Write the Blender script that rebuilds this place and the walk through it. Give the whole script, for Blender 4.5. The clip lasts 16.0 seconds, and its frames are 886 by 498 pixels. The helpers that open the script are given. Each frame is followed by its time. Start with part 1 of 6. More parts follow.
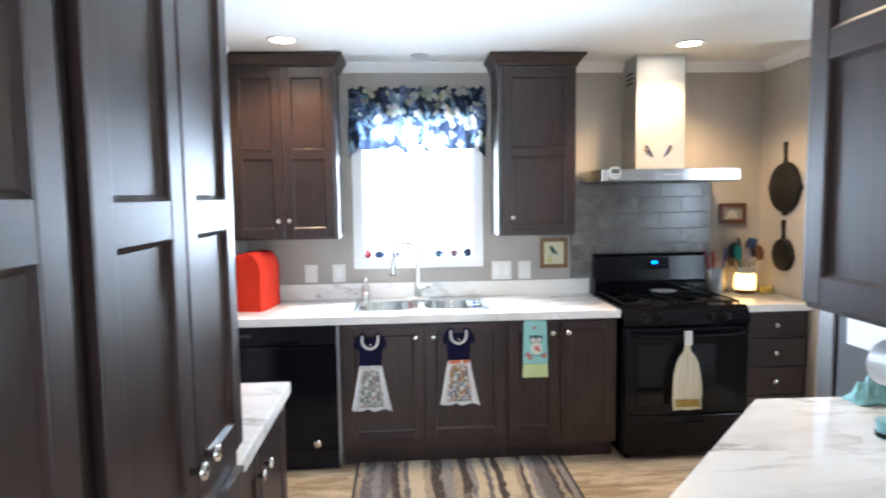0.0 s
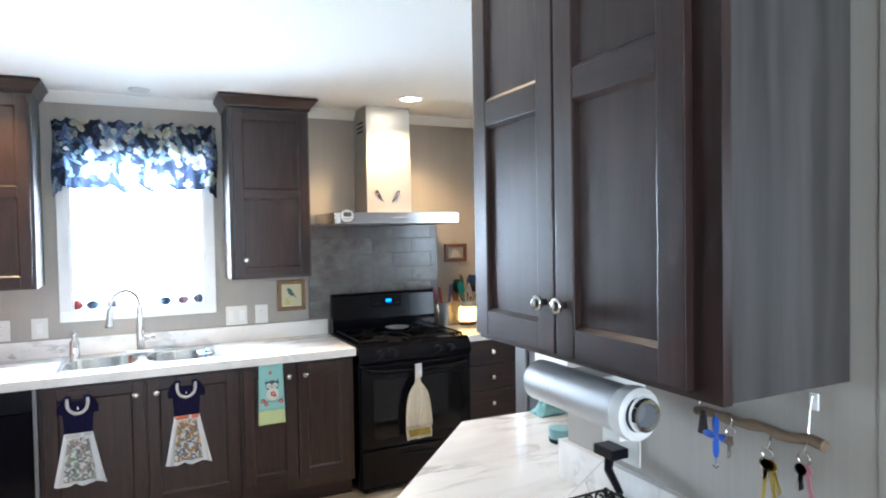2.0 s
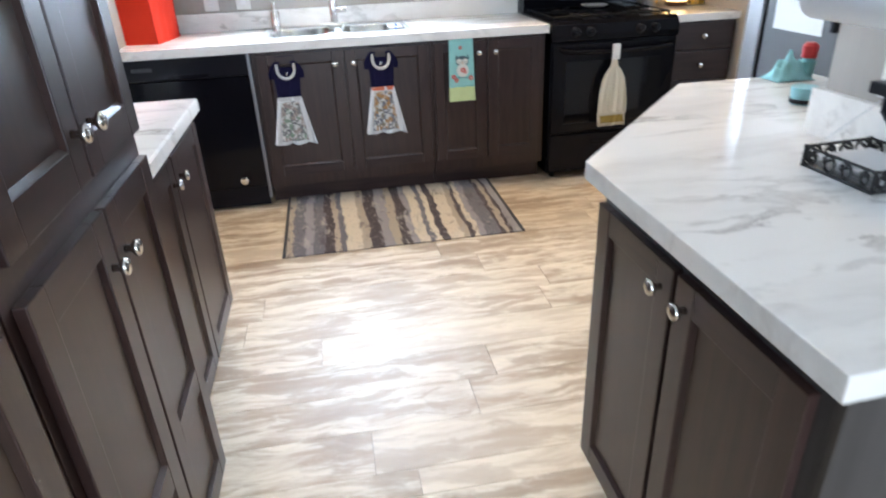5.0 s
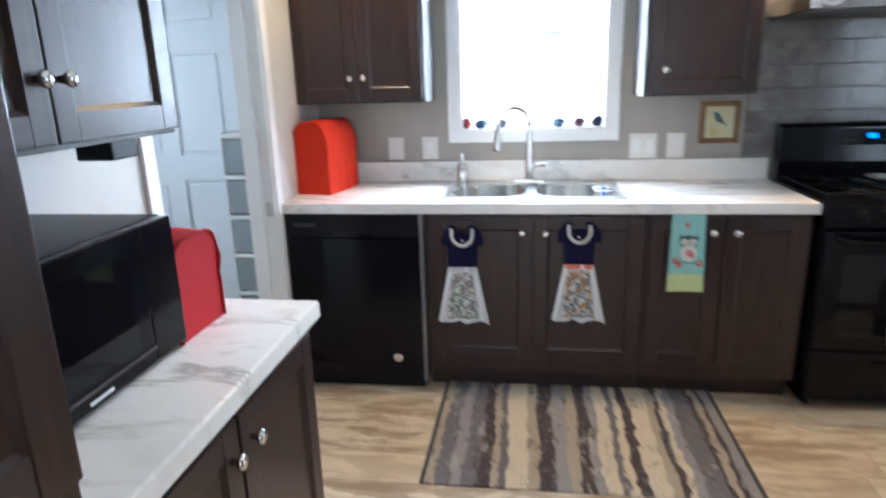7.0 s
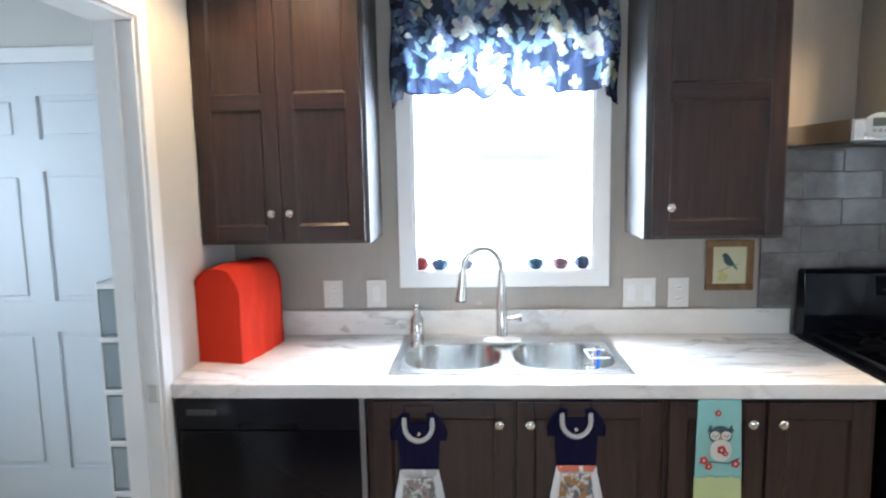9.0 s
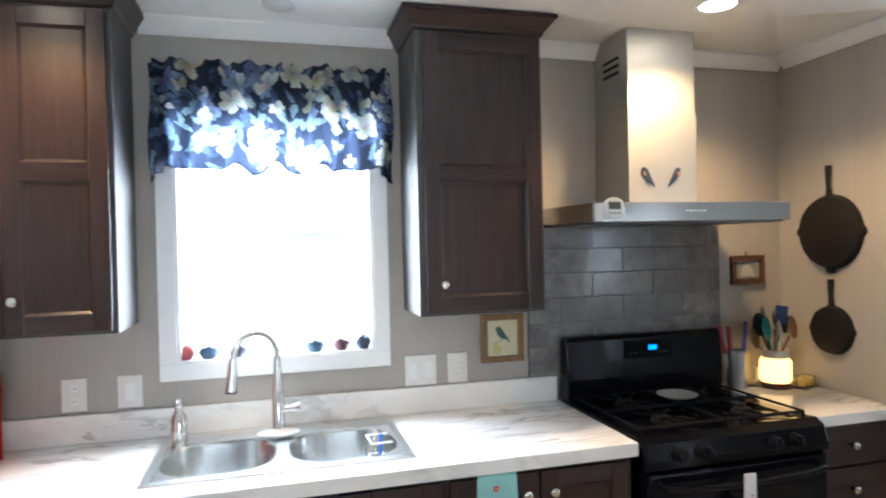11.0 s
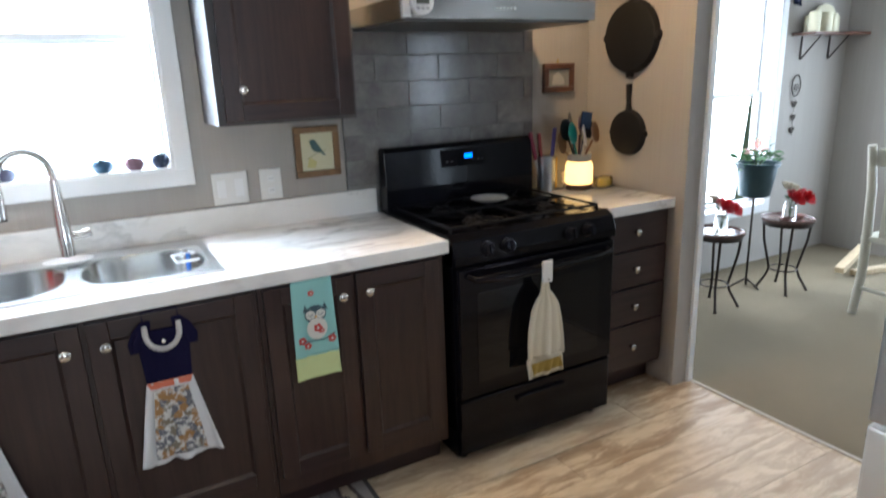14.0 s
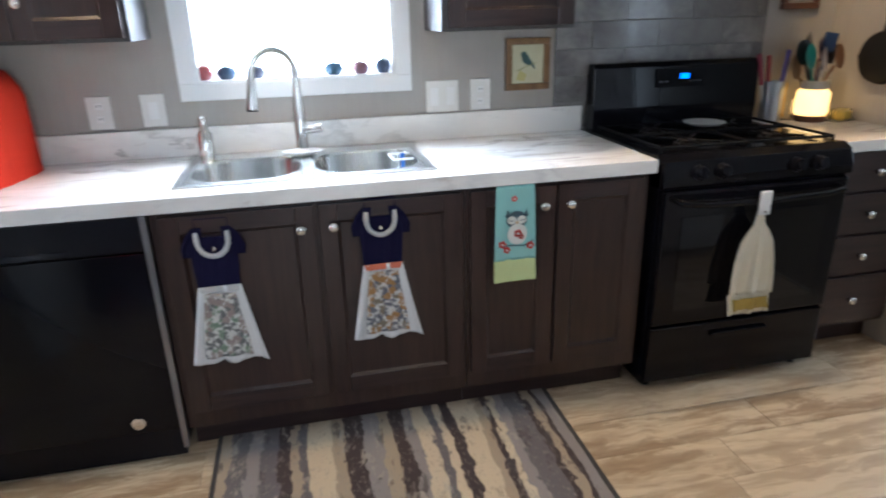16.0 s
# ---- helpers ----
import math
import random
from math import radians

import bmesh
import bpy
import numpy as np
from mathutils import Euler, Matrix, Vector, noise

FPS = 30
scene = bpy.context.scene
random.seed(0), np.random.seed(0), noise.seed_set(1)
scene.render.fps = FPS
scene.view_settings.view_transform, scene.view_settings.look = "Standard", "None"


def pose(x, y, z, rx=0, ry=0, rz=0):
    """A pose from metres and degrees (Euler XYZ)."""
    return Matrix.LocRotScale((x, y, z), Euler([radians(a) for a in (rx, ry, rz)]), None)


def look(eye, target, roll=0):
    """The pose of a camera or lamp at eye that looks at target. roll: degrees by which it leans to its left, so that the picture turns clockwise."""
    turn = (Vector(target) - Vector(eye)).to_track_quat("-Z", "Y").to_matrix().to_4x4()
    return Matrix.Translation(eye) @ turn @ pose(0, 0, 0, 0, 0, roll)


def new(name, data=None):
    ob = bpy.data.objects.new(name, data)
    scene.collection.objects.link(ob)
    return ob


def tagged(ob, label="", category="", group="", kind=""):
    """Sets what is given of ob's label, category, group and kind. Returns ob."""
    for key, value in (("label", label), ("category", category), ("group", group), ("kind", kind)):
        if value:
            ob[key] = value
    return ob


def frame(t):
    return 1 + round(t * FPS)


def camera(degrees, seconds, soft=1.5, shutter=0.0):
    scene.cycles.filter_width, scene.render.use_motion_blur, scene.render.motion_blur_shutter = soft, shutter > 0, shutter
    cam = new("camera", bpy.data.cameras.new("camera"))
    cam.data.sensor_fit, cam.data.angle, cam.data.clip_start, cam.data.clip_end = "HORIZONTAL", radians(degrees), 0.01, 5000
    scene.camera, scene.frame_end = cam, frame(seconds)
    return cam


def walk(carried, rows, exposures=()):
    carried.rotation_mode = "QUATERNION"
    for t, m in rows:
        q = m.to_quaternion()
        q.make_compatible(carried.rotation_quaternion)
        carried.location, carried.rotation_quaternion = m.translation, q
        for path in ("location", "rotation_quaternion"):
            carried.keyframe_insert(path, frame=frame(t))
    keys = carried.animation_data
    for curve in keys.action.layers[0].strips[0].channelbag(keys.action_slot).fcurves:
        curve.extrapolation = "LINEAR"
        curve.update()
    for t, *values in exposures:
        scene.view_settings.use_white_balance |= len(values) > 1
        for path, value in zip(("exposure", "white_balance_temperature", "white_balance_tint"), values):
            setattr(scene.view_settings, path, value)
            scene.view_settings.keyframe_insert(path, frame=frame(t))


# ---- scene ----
cam = camera(70.3, 16.0, soft=1.9, shutter=0.5)
PATH = [
    (0, (0.08, -0.58, 1.584), (0.203, 1.409, 1.413), -0.8),
    (0.5, (0.121, -0.586, 1.582), (0.463, 1.379, 1.434), -0.7),
    (1, (0.142, -0.616, 1.587), (0.73, 1.293, 1.477), -0.2),
    (1.5, (0.176, -0.633, 1.594), (0.943, 1.212, 1.52), -0.3),
    (2, (0.188, -0.654, 1.597), (1.051, 1.149, 1.54), -1.0),
    (2.2, (0.178, -0.657, 1.579), (1.058, 1.132, 1.450), -0.8),
    (2.5, (0.193, -0.643, 1.52), (1.054, 1.14, 1.235), -0.5),
    (3, (0.197, -0.646, 1.425), (1.024, 1.074, 0.83), -2.2),
    (3.5, (0.189, -0.651, 1.365), (0.975, 1.01, 0.574), -3.2),
    (4, (0.163, -0.648, 1.335), (0.823, 1.001, 0.416), -3.6),
    (4.5, (0.123, -0.618, 1.327), (0.574, 1.084, 0.379), -3.0),
    (4.7, (0.108, -0.597, 1.342), (0.478, 1.132, 0.418), -2.8),
    (6.8, (0.138, 0.203, 1.440), (0.007, 2.101, 0.823), -1.8),
    (7, (0.175, 0.299, 1.436), (-0.101, 2.208, 0.909), -1.7),
    (7.5, (0.178, 0.524, 1.45), (-0.255, 2.413, 0.959), -1.2),
    (8, (0.115, 0.734, 1.501), (-0.157, 2.689, 1.18), -1.4),
    (8.2, (0.078, 0.811, 1.531), (-0.168, 2.771, 1.216), -1.3),
    (10.3, (0.104, 1.108, 1.597), (0.411, 3.084, 1.560), -1.3),
    (10.5, (0.114, 1.1, 1.595), (0.495, 3.063, 1.577), -1.2),
    (11, (0.162, 1.09, 1.588), (0.682, 3.021, 1.571), -1.3),
    (11.5, (0.191, 1.086, 1.604), (0.856, 2.972, 1.553), -1.2),
    (12, (0.217, 1.089, 1.607), (1.007, 2.925, 1.531), -1.0),
    (12.5, (0.245, 1.081, 1.597), (1.111, 2.88, 1.475), -1.0),
    (13, (0.262, 1.084, 1.566), (1.187, 2.845, 1.354), -0.8),
    (13.5, (0.273, 1.099, 1.524), (1.223, 2.823, 1.168), -1.2),
    (14, (0.288, 1.095, 1.464), (1.212, 2.787, 0.932), -2.1),
    (14.5, (0.279, 1.091, 1.416), (1.157, 2.764, 0.761), -2.1),
    (15, (0.25, 1.084, 1.392), (1.023, 2.792, 0.696), -1.9),
    (15.5, (0.211, 1.081, 1.378), (0.812, 2.854, 0.676), -1.8),
    (16, (0.173, 1.08, 1.38), (0.569, 2.912, 0.682), -1.5),
]
# the clip's camera brightens and cools its picture on the way
LIGHTNESS = [(0, 0.47, 5820, 10), (1.5, 0.48, 5800, 10), (2.5, 0.49, 5850, 8), (4.5, 0.48, 5740, 10), (7, 0.0, 5780, 10), (8, 0.02, 5840, 10), (10.5, 0.04, 5920, 10),
             (12.5, -0.02, 6130, 10), (13.5, -0.15, 6030, 10), (14.5, -0.24, 5780, 10), (16, -0.15, 5720, 10)]
walk(cam, [(t, look(eye, target, roll)) for t, eye, target, roll in PATH], LIGHTNESS)

# ---- light ----
world = bpy.data.worlds.new("daylight")
scene.world = world
world.use_nodes = True
sky = world.node_tree.nodes.new("ShaderNodeTexSky")
sky.sky_type, sky.sun_disc, sky.sun_elevation, sky.sun_rotation = "NISHITA", False, radians(38), radians(200)
world.node_tree.links.new(sky.outputs[0], world.node_tree.nodes["Background"].inputs[0])
world.node_tree.nodes["Background"].inputs[1].default_value = 0.12
sun = new("sun", bpy.data.lights.new("sun", "SUN"))
sun.data.energy, sun.data.angle, sun.data.color = 2.5, radians(0.6), (1, 0.95, 0.88)
sun.matrix_world = look((0, -6, 5), (0.5, 0, 0.5))


def area(name, m, w, h, watts, color):
    ob = new(name, bpy.data.lights.new(name, "AREA"))
    ob.data.shape, ob.data.size, ob.data.size_y, ob.data.energy, ob.data.color = "RECTANGLE", w, h, watts, color
    ob.matrix_world = m
    return ob


DAY = (0.78, 0.90, 1.0)
WARM = (1.0, 0.65, 0.31)
# daylight in the windows' openings; south and east are inferred, the utility one is added
area("sky_kitchen", look((0.175, 4.02, 1.85), (0.175, 2.0, 1.12)), 1.7, 1.9, 620, DAY)
area("sky_dining", look((4.1, 4.18, 1.33), (4.1, 0, 1.0)), 1.06, 1.75, 58, (0.88, 0.95, 1.0))
area("sky_south", look((0.3, -3.05, 1.5), (0.3, 0, 1.35)), 1.5, 1.3, 72, (0.82, 0.92, 1.0))
area("sky_living", look((4.98, -3.05, 1.4), (4.9, 0, 1.4)), 0.46, 1.2, 26, DAY)
area("sky_east", look((5.56, 2.6, 1.2), (0, 2.6, 0.9)), 1.66, 1.7, 78, DAY)
# fill lamp in an added opening, out of view, to brighten the utility door
area("sky_utility", look((-2.62, 2.6, 1.5), (0, 2.6, 1.5)), 0.8, 0.9, 22, DAY)
# the ceiling's own lamps; the third is unseen, added to warm the island counter
CANS = [(-0.56, 2.98, WARM, 11), (1.75, 3.05, WARM, 20), (0.75, 1.15, WARM, 4)]
for cx, cy, color, watts in CANS:
    lamp = new("can_light", bpy.data.lights.new("can_light", "SPOT"))
    lamp.data.energy, lamp.data.color, lamp.data.spot_size, lamp.data.spot_blend = watts * 4, color, radians(132), 0.5
    lamp.data.shadow_soft_size = 0.06
    lamp.matrix_world = look((cx, cy, 2.415), (cx, cy, 0))

# ---- materials ----


class Mat:
    """A node material in short hand."""

    def __init__(self, name, color=(0.5, 0.5, 0.5), rough=0.5, metal=0.0, **more):
        self.m = bpy.data.materials.new(name)
        self.m.use_nodes = True
        self.t = self.m.node_tree
        self.b = self.t.nodes["Principled BSDF"]
        self.set("Base Color", (*color, 1))
        self.set("Roughness", rough)
        self.set("Metallic", metal)
        for k, v in more.items():
            self.set(k.replace("_", " "), v)

    def set(self, key, value):
        if isinstance(value, bpy.types.NodeSocket):
            self.t.links.new(value, self.b.inputs[key])
        else:
            self.b.inputs[key].default_value = value

    def node(self, kind, **inputs):
        n = self.t.nodes.new(kind)
        for k, v in inputs.items():
            k = k.replace("_", " ")
            if isinstance(v, bpy.types.NodeSocket):
                self.t.links.new(v, n.inputs[k])
            else:
                n.inputs[k].default_value = v
        return n

    def coords(self, scale=(1, 1, 1), space="Object", warp=0.0, offset=False):
        tc = self.node("ShaderNodeTexCoord").outputs[space]
        if offset:
            info = self.node("ShaderNodeObjectInfo").outputs["Random"]
            add = self.t.nodes.new("ShaderNodeVectorMath")
            add.operation = "MULTIPLY_ADD"
            comb = self.node("ShaderNodeCombineXYZ", X=info, Y=info, Z=info)
            self.t.links.new(comb.outputs[0], add.inputs[0])
            add.inputs[1].default_value = (17.3, 31.7, 11.9)
            self.t.links.new(tc, add.inputs[2])
            tc = add.outputs[0]
        if warp:
            nz = self.node("ShaderNodeTexNoise", Vector=tc, Scale=6.0)
            add = self.t.nodes.new("ShaderNodeVectorMath")
            add.operation = "MULTIPLY_ADD"
            self.t.links.new(nz.outputs["Color"], add.inputs[0])
            add.inputs[1].default_value = (warp, warp, warp)
            self.t.links.new(tc, add.inputs[2])
            tc = add.outputs[0]
        mp = self.node("ShaderNodeMapping", Vector=tc)
        mp.inputs["Scale"].default_value = scale
        return mp.outputs[0]

    def noise(self, vector, scale=5, detail=4, rough=0.55, out="Fac", distortion=0.0):
        return self.node("ShaderNodeTexNoise", Vector=vector, Scale=scale, Detail=detail, Roughness=rough, Distortion=distortion).outputs[out]

    def ramp(self, fac, *stops, constant=False):
        n = self.node("ShaderNodeValToRGB", Fac=fac)
        n.color_ramp.interpolation = "CONSTANT" if constant else "LINEAR"
        e = n.color_ramp.elements
        while len(e) < len(stops):
            e.new(0.5)
        for el, (p, c) in zip(e, stops):
            el.position, el.color = p, ((*c, 1) if len(c) == 3 else c)
        return n.outputs[0]

    def mix(self, fac, a, b, mode="MIX"):
        n = self.t.nodes.new("ShaderNodeMix")
        n.data_type, n.blend_type = "RGBA", mode
        for i, v in ((0, fac), (6, a), (7, b)):
            if isinstance(v, bpy.types.NodeSocket):
                self.t.links.new(v, n.inputs[i])
            elif i:
                n.inputs[i].default_value = (*v, 1)
            else:
                n.inputs[i].default_value = v
        return n.outputs[2]

    def bump(self, height, strength=0.2, distance=0.002):
        n = self.node("ShaderNodeBump", Height=height, Strength=strength, Distance=distance)
        self.set("Normal", n.outputs[0])
        return self

    def grey(self, fac, lo, hi):
        n = self.node("ShaderNodeMapRange", Value=fac)
        n.inputs["To Min"].default_value, n.inputs["To Max"].default_value = lo, hi
        return n.outputs[0]


def wood(name, dark, light, grain=(22, 22, 1.6), rough=(0.29, 0.36)):
    """Stained oak: long pores and slow figure along the local z axis."""
    m = Mat(name)
    v = m.coords(grain, warp=0.012, offset=True)
    n1 = m.noise(v, 2.2, 6, 0.60, distortion=0.45)
    pores = m.noise(m.coords((300, 300, 16), offset=True), 1.0, 2, 0.5)
    slow = m.noise(m.coords((1.5, 1.5, 0.7), offset=True), 2.0, 2)
    c = m.mix(m.ramp(n1, (0.30, (0, 0, 0)), (0.70, (1, 1, 1))), dark, light)
    c = m.mix(m.ramp(pores, (0.55, (0, 0, 0)), (0.85, (0.25, 0.25, 0.25))), c, tuple(x * 0.4 for x in dark))
    c = m.mix(m.grey(slow, 0.0, 0.35), c, tuple(x * 1.25 for x in light))
    m.set("Base Color", c)
    m.set("Roughness", m.grey(n1, rough[0], rough[1]))
    m.set("Specular IOR Level", 0.42)
    m.bump(n1, 0.05, 0.0005)
    return m.m


WOOD = wood("stained_wood", (0.0125, 0.0072, 0.0070), (0.039, 0.0205, 0.0172))
WOOD_X = wood("stained_wood_across", (0.0105, 0.0064, 0.0068), (0.037, 0.0198, 0.0182), grain=(1.6, 22, 22))
VENEER = wood("grey_veneer", (0.022, 0.0195, 0.019), (0.070, 0.063, 0.060), grain=(11, 11, 0.5), rough=(0.42, 0.6))
BOARD = wood("dark_board", (0.016, 0.013, 0.015), (0.035, 0.028, 0.03), grain=(3, 20, 20))


def wall_paper(name, lo, hi):
    m = Mat(name, rough=0.75)
    v = m.coords((1, 1, 0.02), "Object")
    fine = m.noise(v, 120, 3, 0.7)
    wide = m.noise(v, 14, 3, 0.6)
    cloud = m.noise(m.coords(), 1.3, 3)
    c = m.mix(m.ramp(fine, (0.25, (0.25, 0.25, 0.25)), (0.75, (0.75, 0.75, 0.75))), lo, hi)
    c = m.mix(m.grey(wide, 0, 0.55), c, tuple(x * 0.82 for x in lo))
    c = m.mix(m.grey(cloud, 0, 0.2), c, hi)
    m.set("Base Color", c)
    m.bump(fine, 0.05, 0.0004)
    return m.m


WALL = wall_paper("striated_wall_panel", (0.32, 0.292, 0.262), (0.41, 0.378, 0.342))
m = Mat("white_wall", (0.54, 0.53, 0.50), 0.7)
m.bump(m.noise(m.coords(), 180, 3), 0.1, 0.0006)
WHITE_WALL = m.m
m = Mat("ceiling_paint", rough=0.8)
n = m.noise(m.coords(), 240, 4, 0.7)
m.set("Base Color", m.mix(m.noise(m.coords(), 1.1, 2), (0.70, 0.70, 0.68), (0.76, 0.76, 0.75)))
m.bump(n, 0.35, 0.0015)
CEILING = m.m
m = Mat("white_trim", rough=0.38)
m.set("Base Color", m.mix(m.noise(m.coords(), 3, 3), (0.72, 0.73, 0.73), (0.80, 0.80, 0.79)))
TRIM = m.m
DOOR_WHITE = Mat("door_paint", (0.62, 0.66, 0.69), 0.45).m


def laminate(name, dark=(0.27, 0.245, 0.23)):
    """White stone-look laminate: slanting soft grey clouds and thin broken veins."""
    m = Mat(name, rough=0.16)
    slant = m.node("ShaderNodeMapping", Vector=m.coords(warp=0.06))
    slant.inputs["Rotation"].default_value = (0, 0, radians(-24))
    slant.inputs["Scale"].default_value = (1.1, 4.2, 2.6)
    v = slant.outputs[0]
    wv = m.noise(v, 1.7, 7, 0.62, distortion=0.3)
    vein = m.ramp(wv, (0.462, (0, 0, 0)), (0.492, (1, 1, 1)), (0.505, (0.7, 0.7, 0.7)), (0.55, (0, 0, 0)))
    soft = m.ramp(m.noise(v, 1.2, 5, 0.62, distortion=0.3), (0.46, (0, 0, 0)), (0.62, (0.75, 0.75, 0.75)), (0.70, (1, 1, 1)))
    cut = m.ramp(m.noise(m.coords(), 2.4, 3), (0.42, (0, 0, 0)), (0.62, (1, 1, 1)))
    c = m.mix(m.mix(1.0, soft, (0.62, 0.62, 0.62), "MULTIPLY"), (0.80, 0.78, 0.745), (0.57, 0.545, 0.52))
    c = m.mix(m.mix(1.0, m.mix(1.0, vein, cut, "MULTIPLY"), (0.74, 0.74, 0.74), "MULTIPLY"), c, dark)
    spots = m.ramp(m.noise(v, 4.5, 5, 0.7), (0.62, (0, 0, 0)), (0.74, (0.55, 0.55, 0.55)))
    c = m.mix(spots, c, (0.42, 0.345, 0.28))
    m.set("Base Color", c)
    m.set("Roughness", m.grey(m.noise(m.coords(), 30, 4), 0.08, 0.19))
    return m.m


STONE = laminate("stone_laminate")
EDGE = laminate("stone_laminate_edge", (0.5, 0.48, 0.47))

m = Mat("vinyl_plank", rough=0.3)
v = m.coords((2.3, 13.0, 13.0), warp=0.045, offset=True)
g1 = m.noise(v, 1.5, 7, 0.62, distortion=0.35)
flame = m.noise(m.coords((1.6, 7.5, 7.5), warp=0.05, offset=True), 1.6, 6, 0.66, distortion=0.5)
g2 = m.noise(m.coords((4, 70, 70), offset=True), 2.0, 4, 0.6)
rnd = m.node("ShaderNodeObjectInfo").outputs["Random"]
c = m.mix(m.ramp(g1, (0.36, (0, 0, 0)), (0.47, (0.55, 0.55, 0.55)), (0.58, (1, 1, 1))), (0.30, 0.198, 0.108), (0.61, 0.495, 0.345))
c = m.mix(m.ramp(flame, (0.49, (0, 0, 0)), (0.56, (0.66, 0.66, 0.66)), (0.70, (0.95, 0.95, 0.95))), c, (0.215, 0.128, 0.058))
c = m.mix(m.grey(g2, 0, 0.22), c, (0.30, 0.22, 0.15))
c = m.mix(m.ramp(rnd, (0.0, (0, 0, 0)), (0.55, (0.05, 0.05, 0.05)), (1.0, (0.5, 0.5, 0.5))), c, (0.60, 0.475, 0.325))
m.set("Base Color", c)
m.set("Roughness", m.grey(g1, 0.62, 0.48))
m.set("Specular IOR Level", 0.9)
m.bump(g1, 0.10, 0.0012)
PLANK = m.m
m = Mat("floor_joint", (0.20, 0.155, 0.11), 0.7)
m.bump(m.noise(m.coords(), 60), 0.1)
JOINT = m.m
m = Mat("carpet", rough=0.95)
cn = m.noise(m.coords(), 260, 3, 0.8)
m.set("Base Color", m.mix(m.noise(m.coords(), 2.2, 4), m.mix(cn, (0.150, 0.120, 0.075), (0.320, 0.258, 0.165)), (0.180, 0.145, 0.093)))
m.bump(cn, 0.9, 0.006)
CARPET = m.m

m = Mat("rug_weave", rough=0.9)
ragged = m.noise(m.coords((1, 0.35, 0.35)), 42, 4, 0.7)
bend = m.noise(m.coords((1, 0.5, 0.5)), 4.5, 3, 0.55)
across = m.node("ShaderNodeSeparateXYZ", Vector=m.coords()).outputs[0]


def drift(value, by, centre=0.5):
    """Shift the place across the rug by a noise."""
    n = m.t.nodes.new("ShaderNodeMath")
    n.operation = "MULTIPLY_ADD"
    m.t.links.new(value, n.inputs[0])
    n.inputs[1].default_value = by
    n.inputs[2].default_value = -by * centre
    return n.outputs[0]


place = m.t.nodes.new("ShaderNodeMath")
place.operation = "ADD"
m.t.links.new(across, place.inputs[0])
m.t.links.new(drift(ragged, 0.06), place.inputs[1])
place2 = m.t.nodes.new("ShaderNodeMath")
place2.operation = "ADD"
m.t.links.new(place.outputs[0], place2.inputs[0])
m.t.links.new(drift(bend, 0.07), place2.inputs[1])
u = m.node("ShaderNodeMapRange", Value=place2.outputs[0])
u.inputs["From Min"].default_value, u.inputs["From Max"].default_value = -0.6, 0.6
BROWN, SLATE, TAN, PALE_Y, GREY_W = (0.050, 0.034, 0.034), (0.125, 0.112, 0.120), (0.34, 0.275, 0.20), (0.52, 0.43, 0.31), (0.24, 0.22, 0.215)
stripes = m.ramp(u.outputs[0], (0.0, TAN), (0.035, SLATE), (0.085, GREY_W), (0.12, SLATE), (0.165, BROWN), (0.20, TAN), (0.225, SLATE), (0.25, PALE_Y), (0.32, TAN), (0.355, BROWN), (0.405, GREY_W),
                 (0.45, TAN), (0.485, BROWN), (0.53, GREY_W), (0.555, PALE_Y), (0.60, SLATE), (0.625, PALE_Y), (0.645, BROWN), (0.68, PALE_Y), (0.75, TAN), (0.775, BROWN), (0.795, PALE_Y), (0.815, GREY_W),
                 (0.84, SLATE), (0.90, BROWN), (0.915, TAN), (0.945, BROWN), (0.96, GREY_W), constant=True)
blot = m.ramp(m.noise(m.coords((1, 0.42, 0.42), warp=0.03), 24, 5, 0.7), (0.55, (0, 0, 0)), (0.64, (0.75, 0.75, 0.75)))
blot_tone = m.ramp(m.noise(m.coords((1, 0.3, 0.3)), 9, 2, 0.5), (0.0, (0.065, 0.052, 0.055)), (0.52, (0.36, 0.32, 0.27)), constant=True)
c = m.mix(blot, stripes, blot_tone)
fleck = m.ramp(m.noise(m.coords((1, 0.5, 0.5)), 95, 3, 0.7), (0.56, (0, 0, 0)), (0.68, (0.55, 0.55, 0.55)))
m.set("Base Color", m.mix(fleck, c, m.mix(ragged, (0.10, 0.09, 0.095), (0.44, 0.38, 0.31))))
m.bump(m.noise(m.coords(), 300, 2), 0.5, 0.002)
RUG = m.m
RUG_EDGE = Mat("rug_binding", (0.05, 0.045, 0.045), 0.9).m

m = Mat("black_enamel", (0.004, 0.004, 0.006), 0.12)
m.set("Specular IOR Level", 0.16)
m.set("Roughness", m.grey(m.noise(m.coords(), 9, 4), 0.08, 0.16))
BLACK = m.m
m = Mat("black_plastic", (0.005, 0.005, 0.008), 0.3, Specular_IOR_Level=0.16)
BLACK_SOFT = m.m
IRON = Mat("cast_iron", (0.010, 0.009, 0.009), 0.58, Specular_IOR_Level=0.24)
IRON.bump(IRON.noise(IRON.coords(), 260, 3), 0.35, 0.001)
IRON = IRON.m
GRATE = Mat("grate_enamel", (0.006, 0.006, 0.007), 0.62, Specular_IOR_Level=0.12).m
DARK_GLASS = Mat("oven_glass", (0.004, 0.004, 0.006), 0.05, Specular_IOR_Level=0.26).m


def brushed(name, color=(0.55, 0.55, 0.54), axis=(1, 60, 60), rough=(0.22, 0.36)):
    m = Mat(name, color, metal=1.0)
    n = m.noise(m.coords(axis), 12, 3, 0.6)
    m.set("Roughness", m.grey(n, rough[0], rough[1]))
    m.bump(n, 0.06, 0.0004)
    return m.m


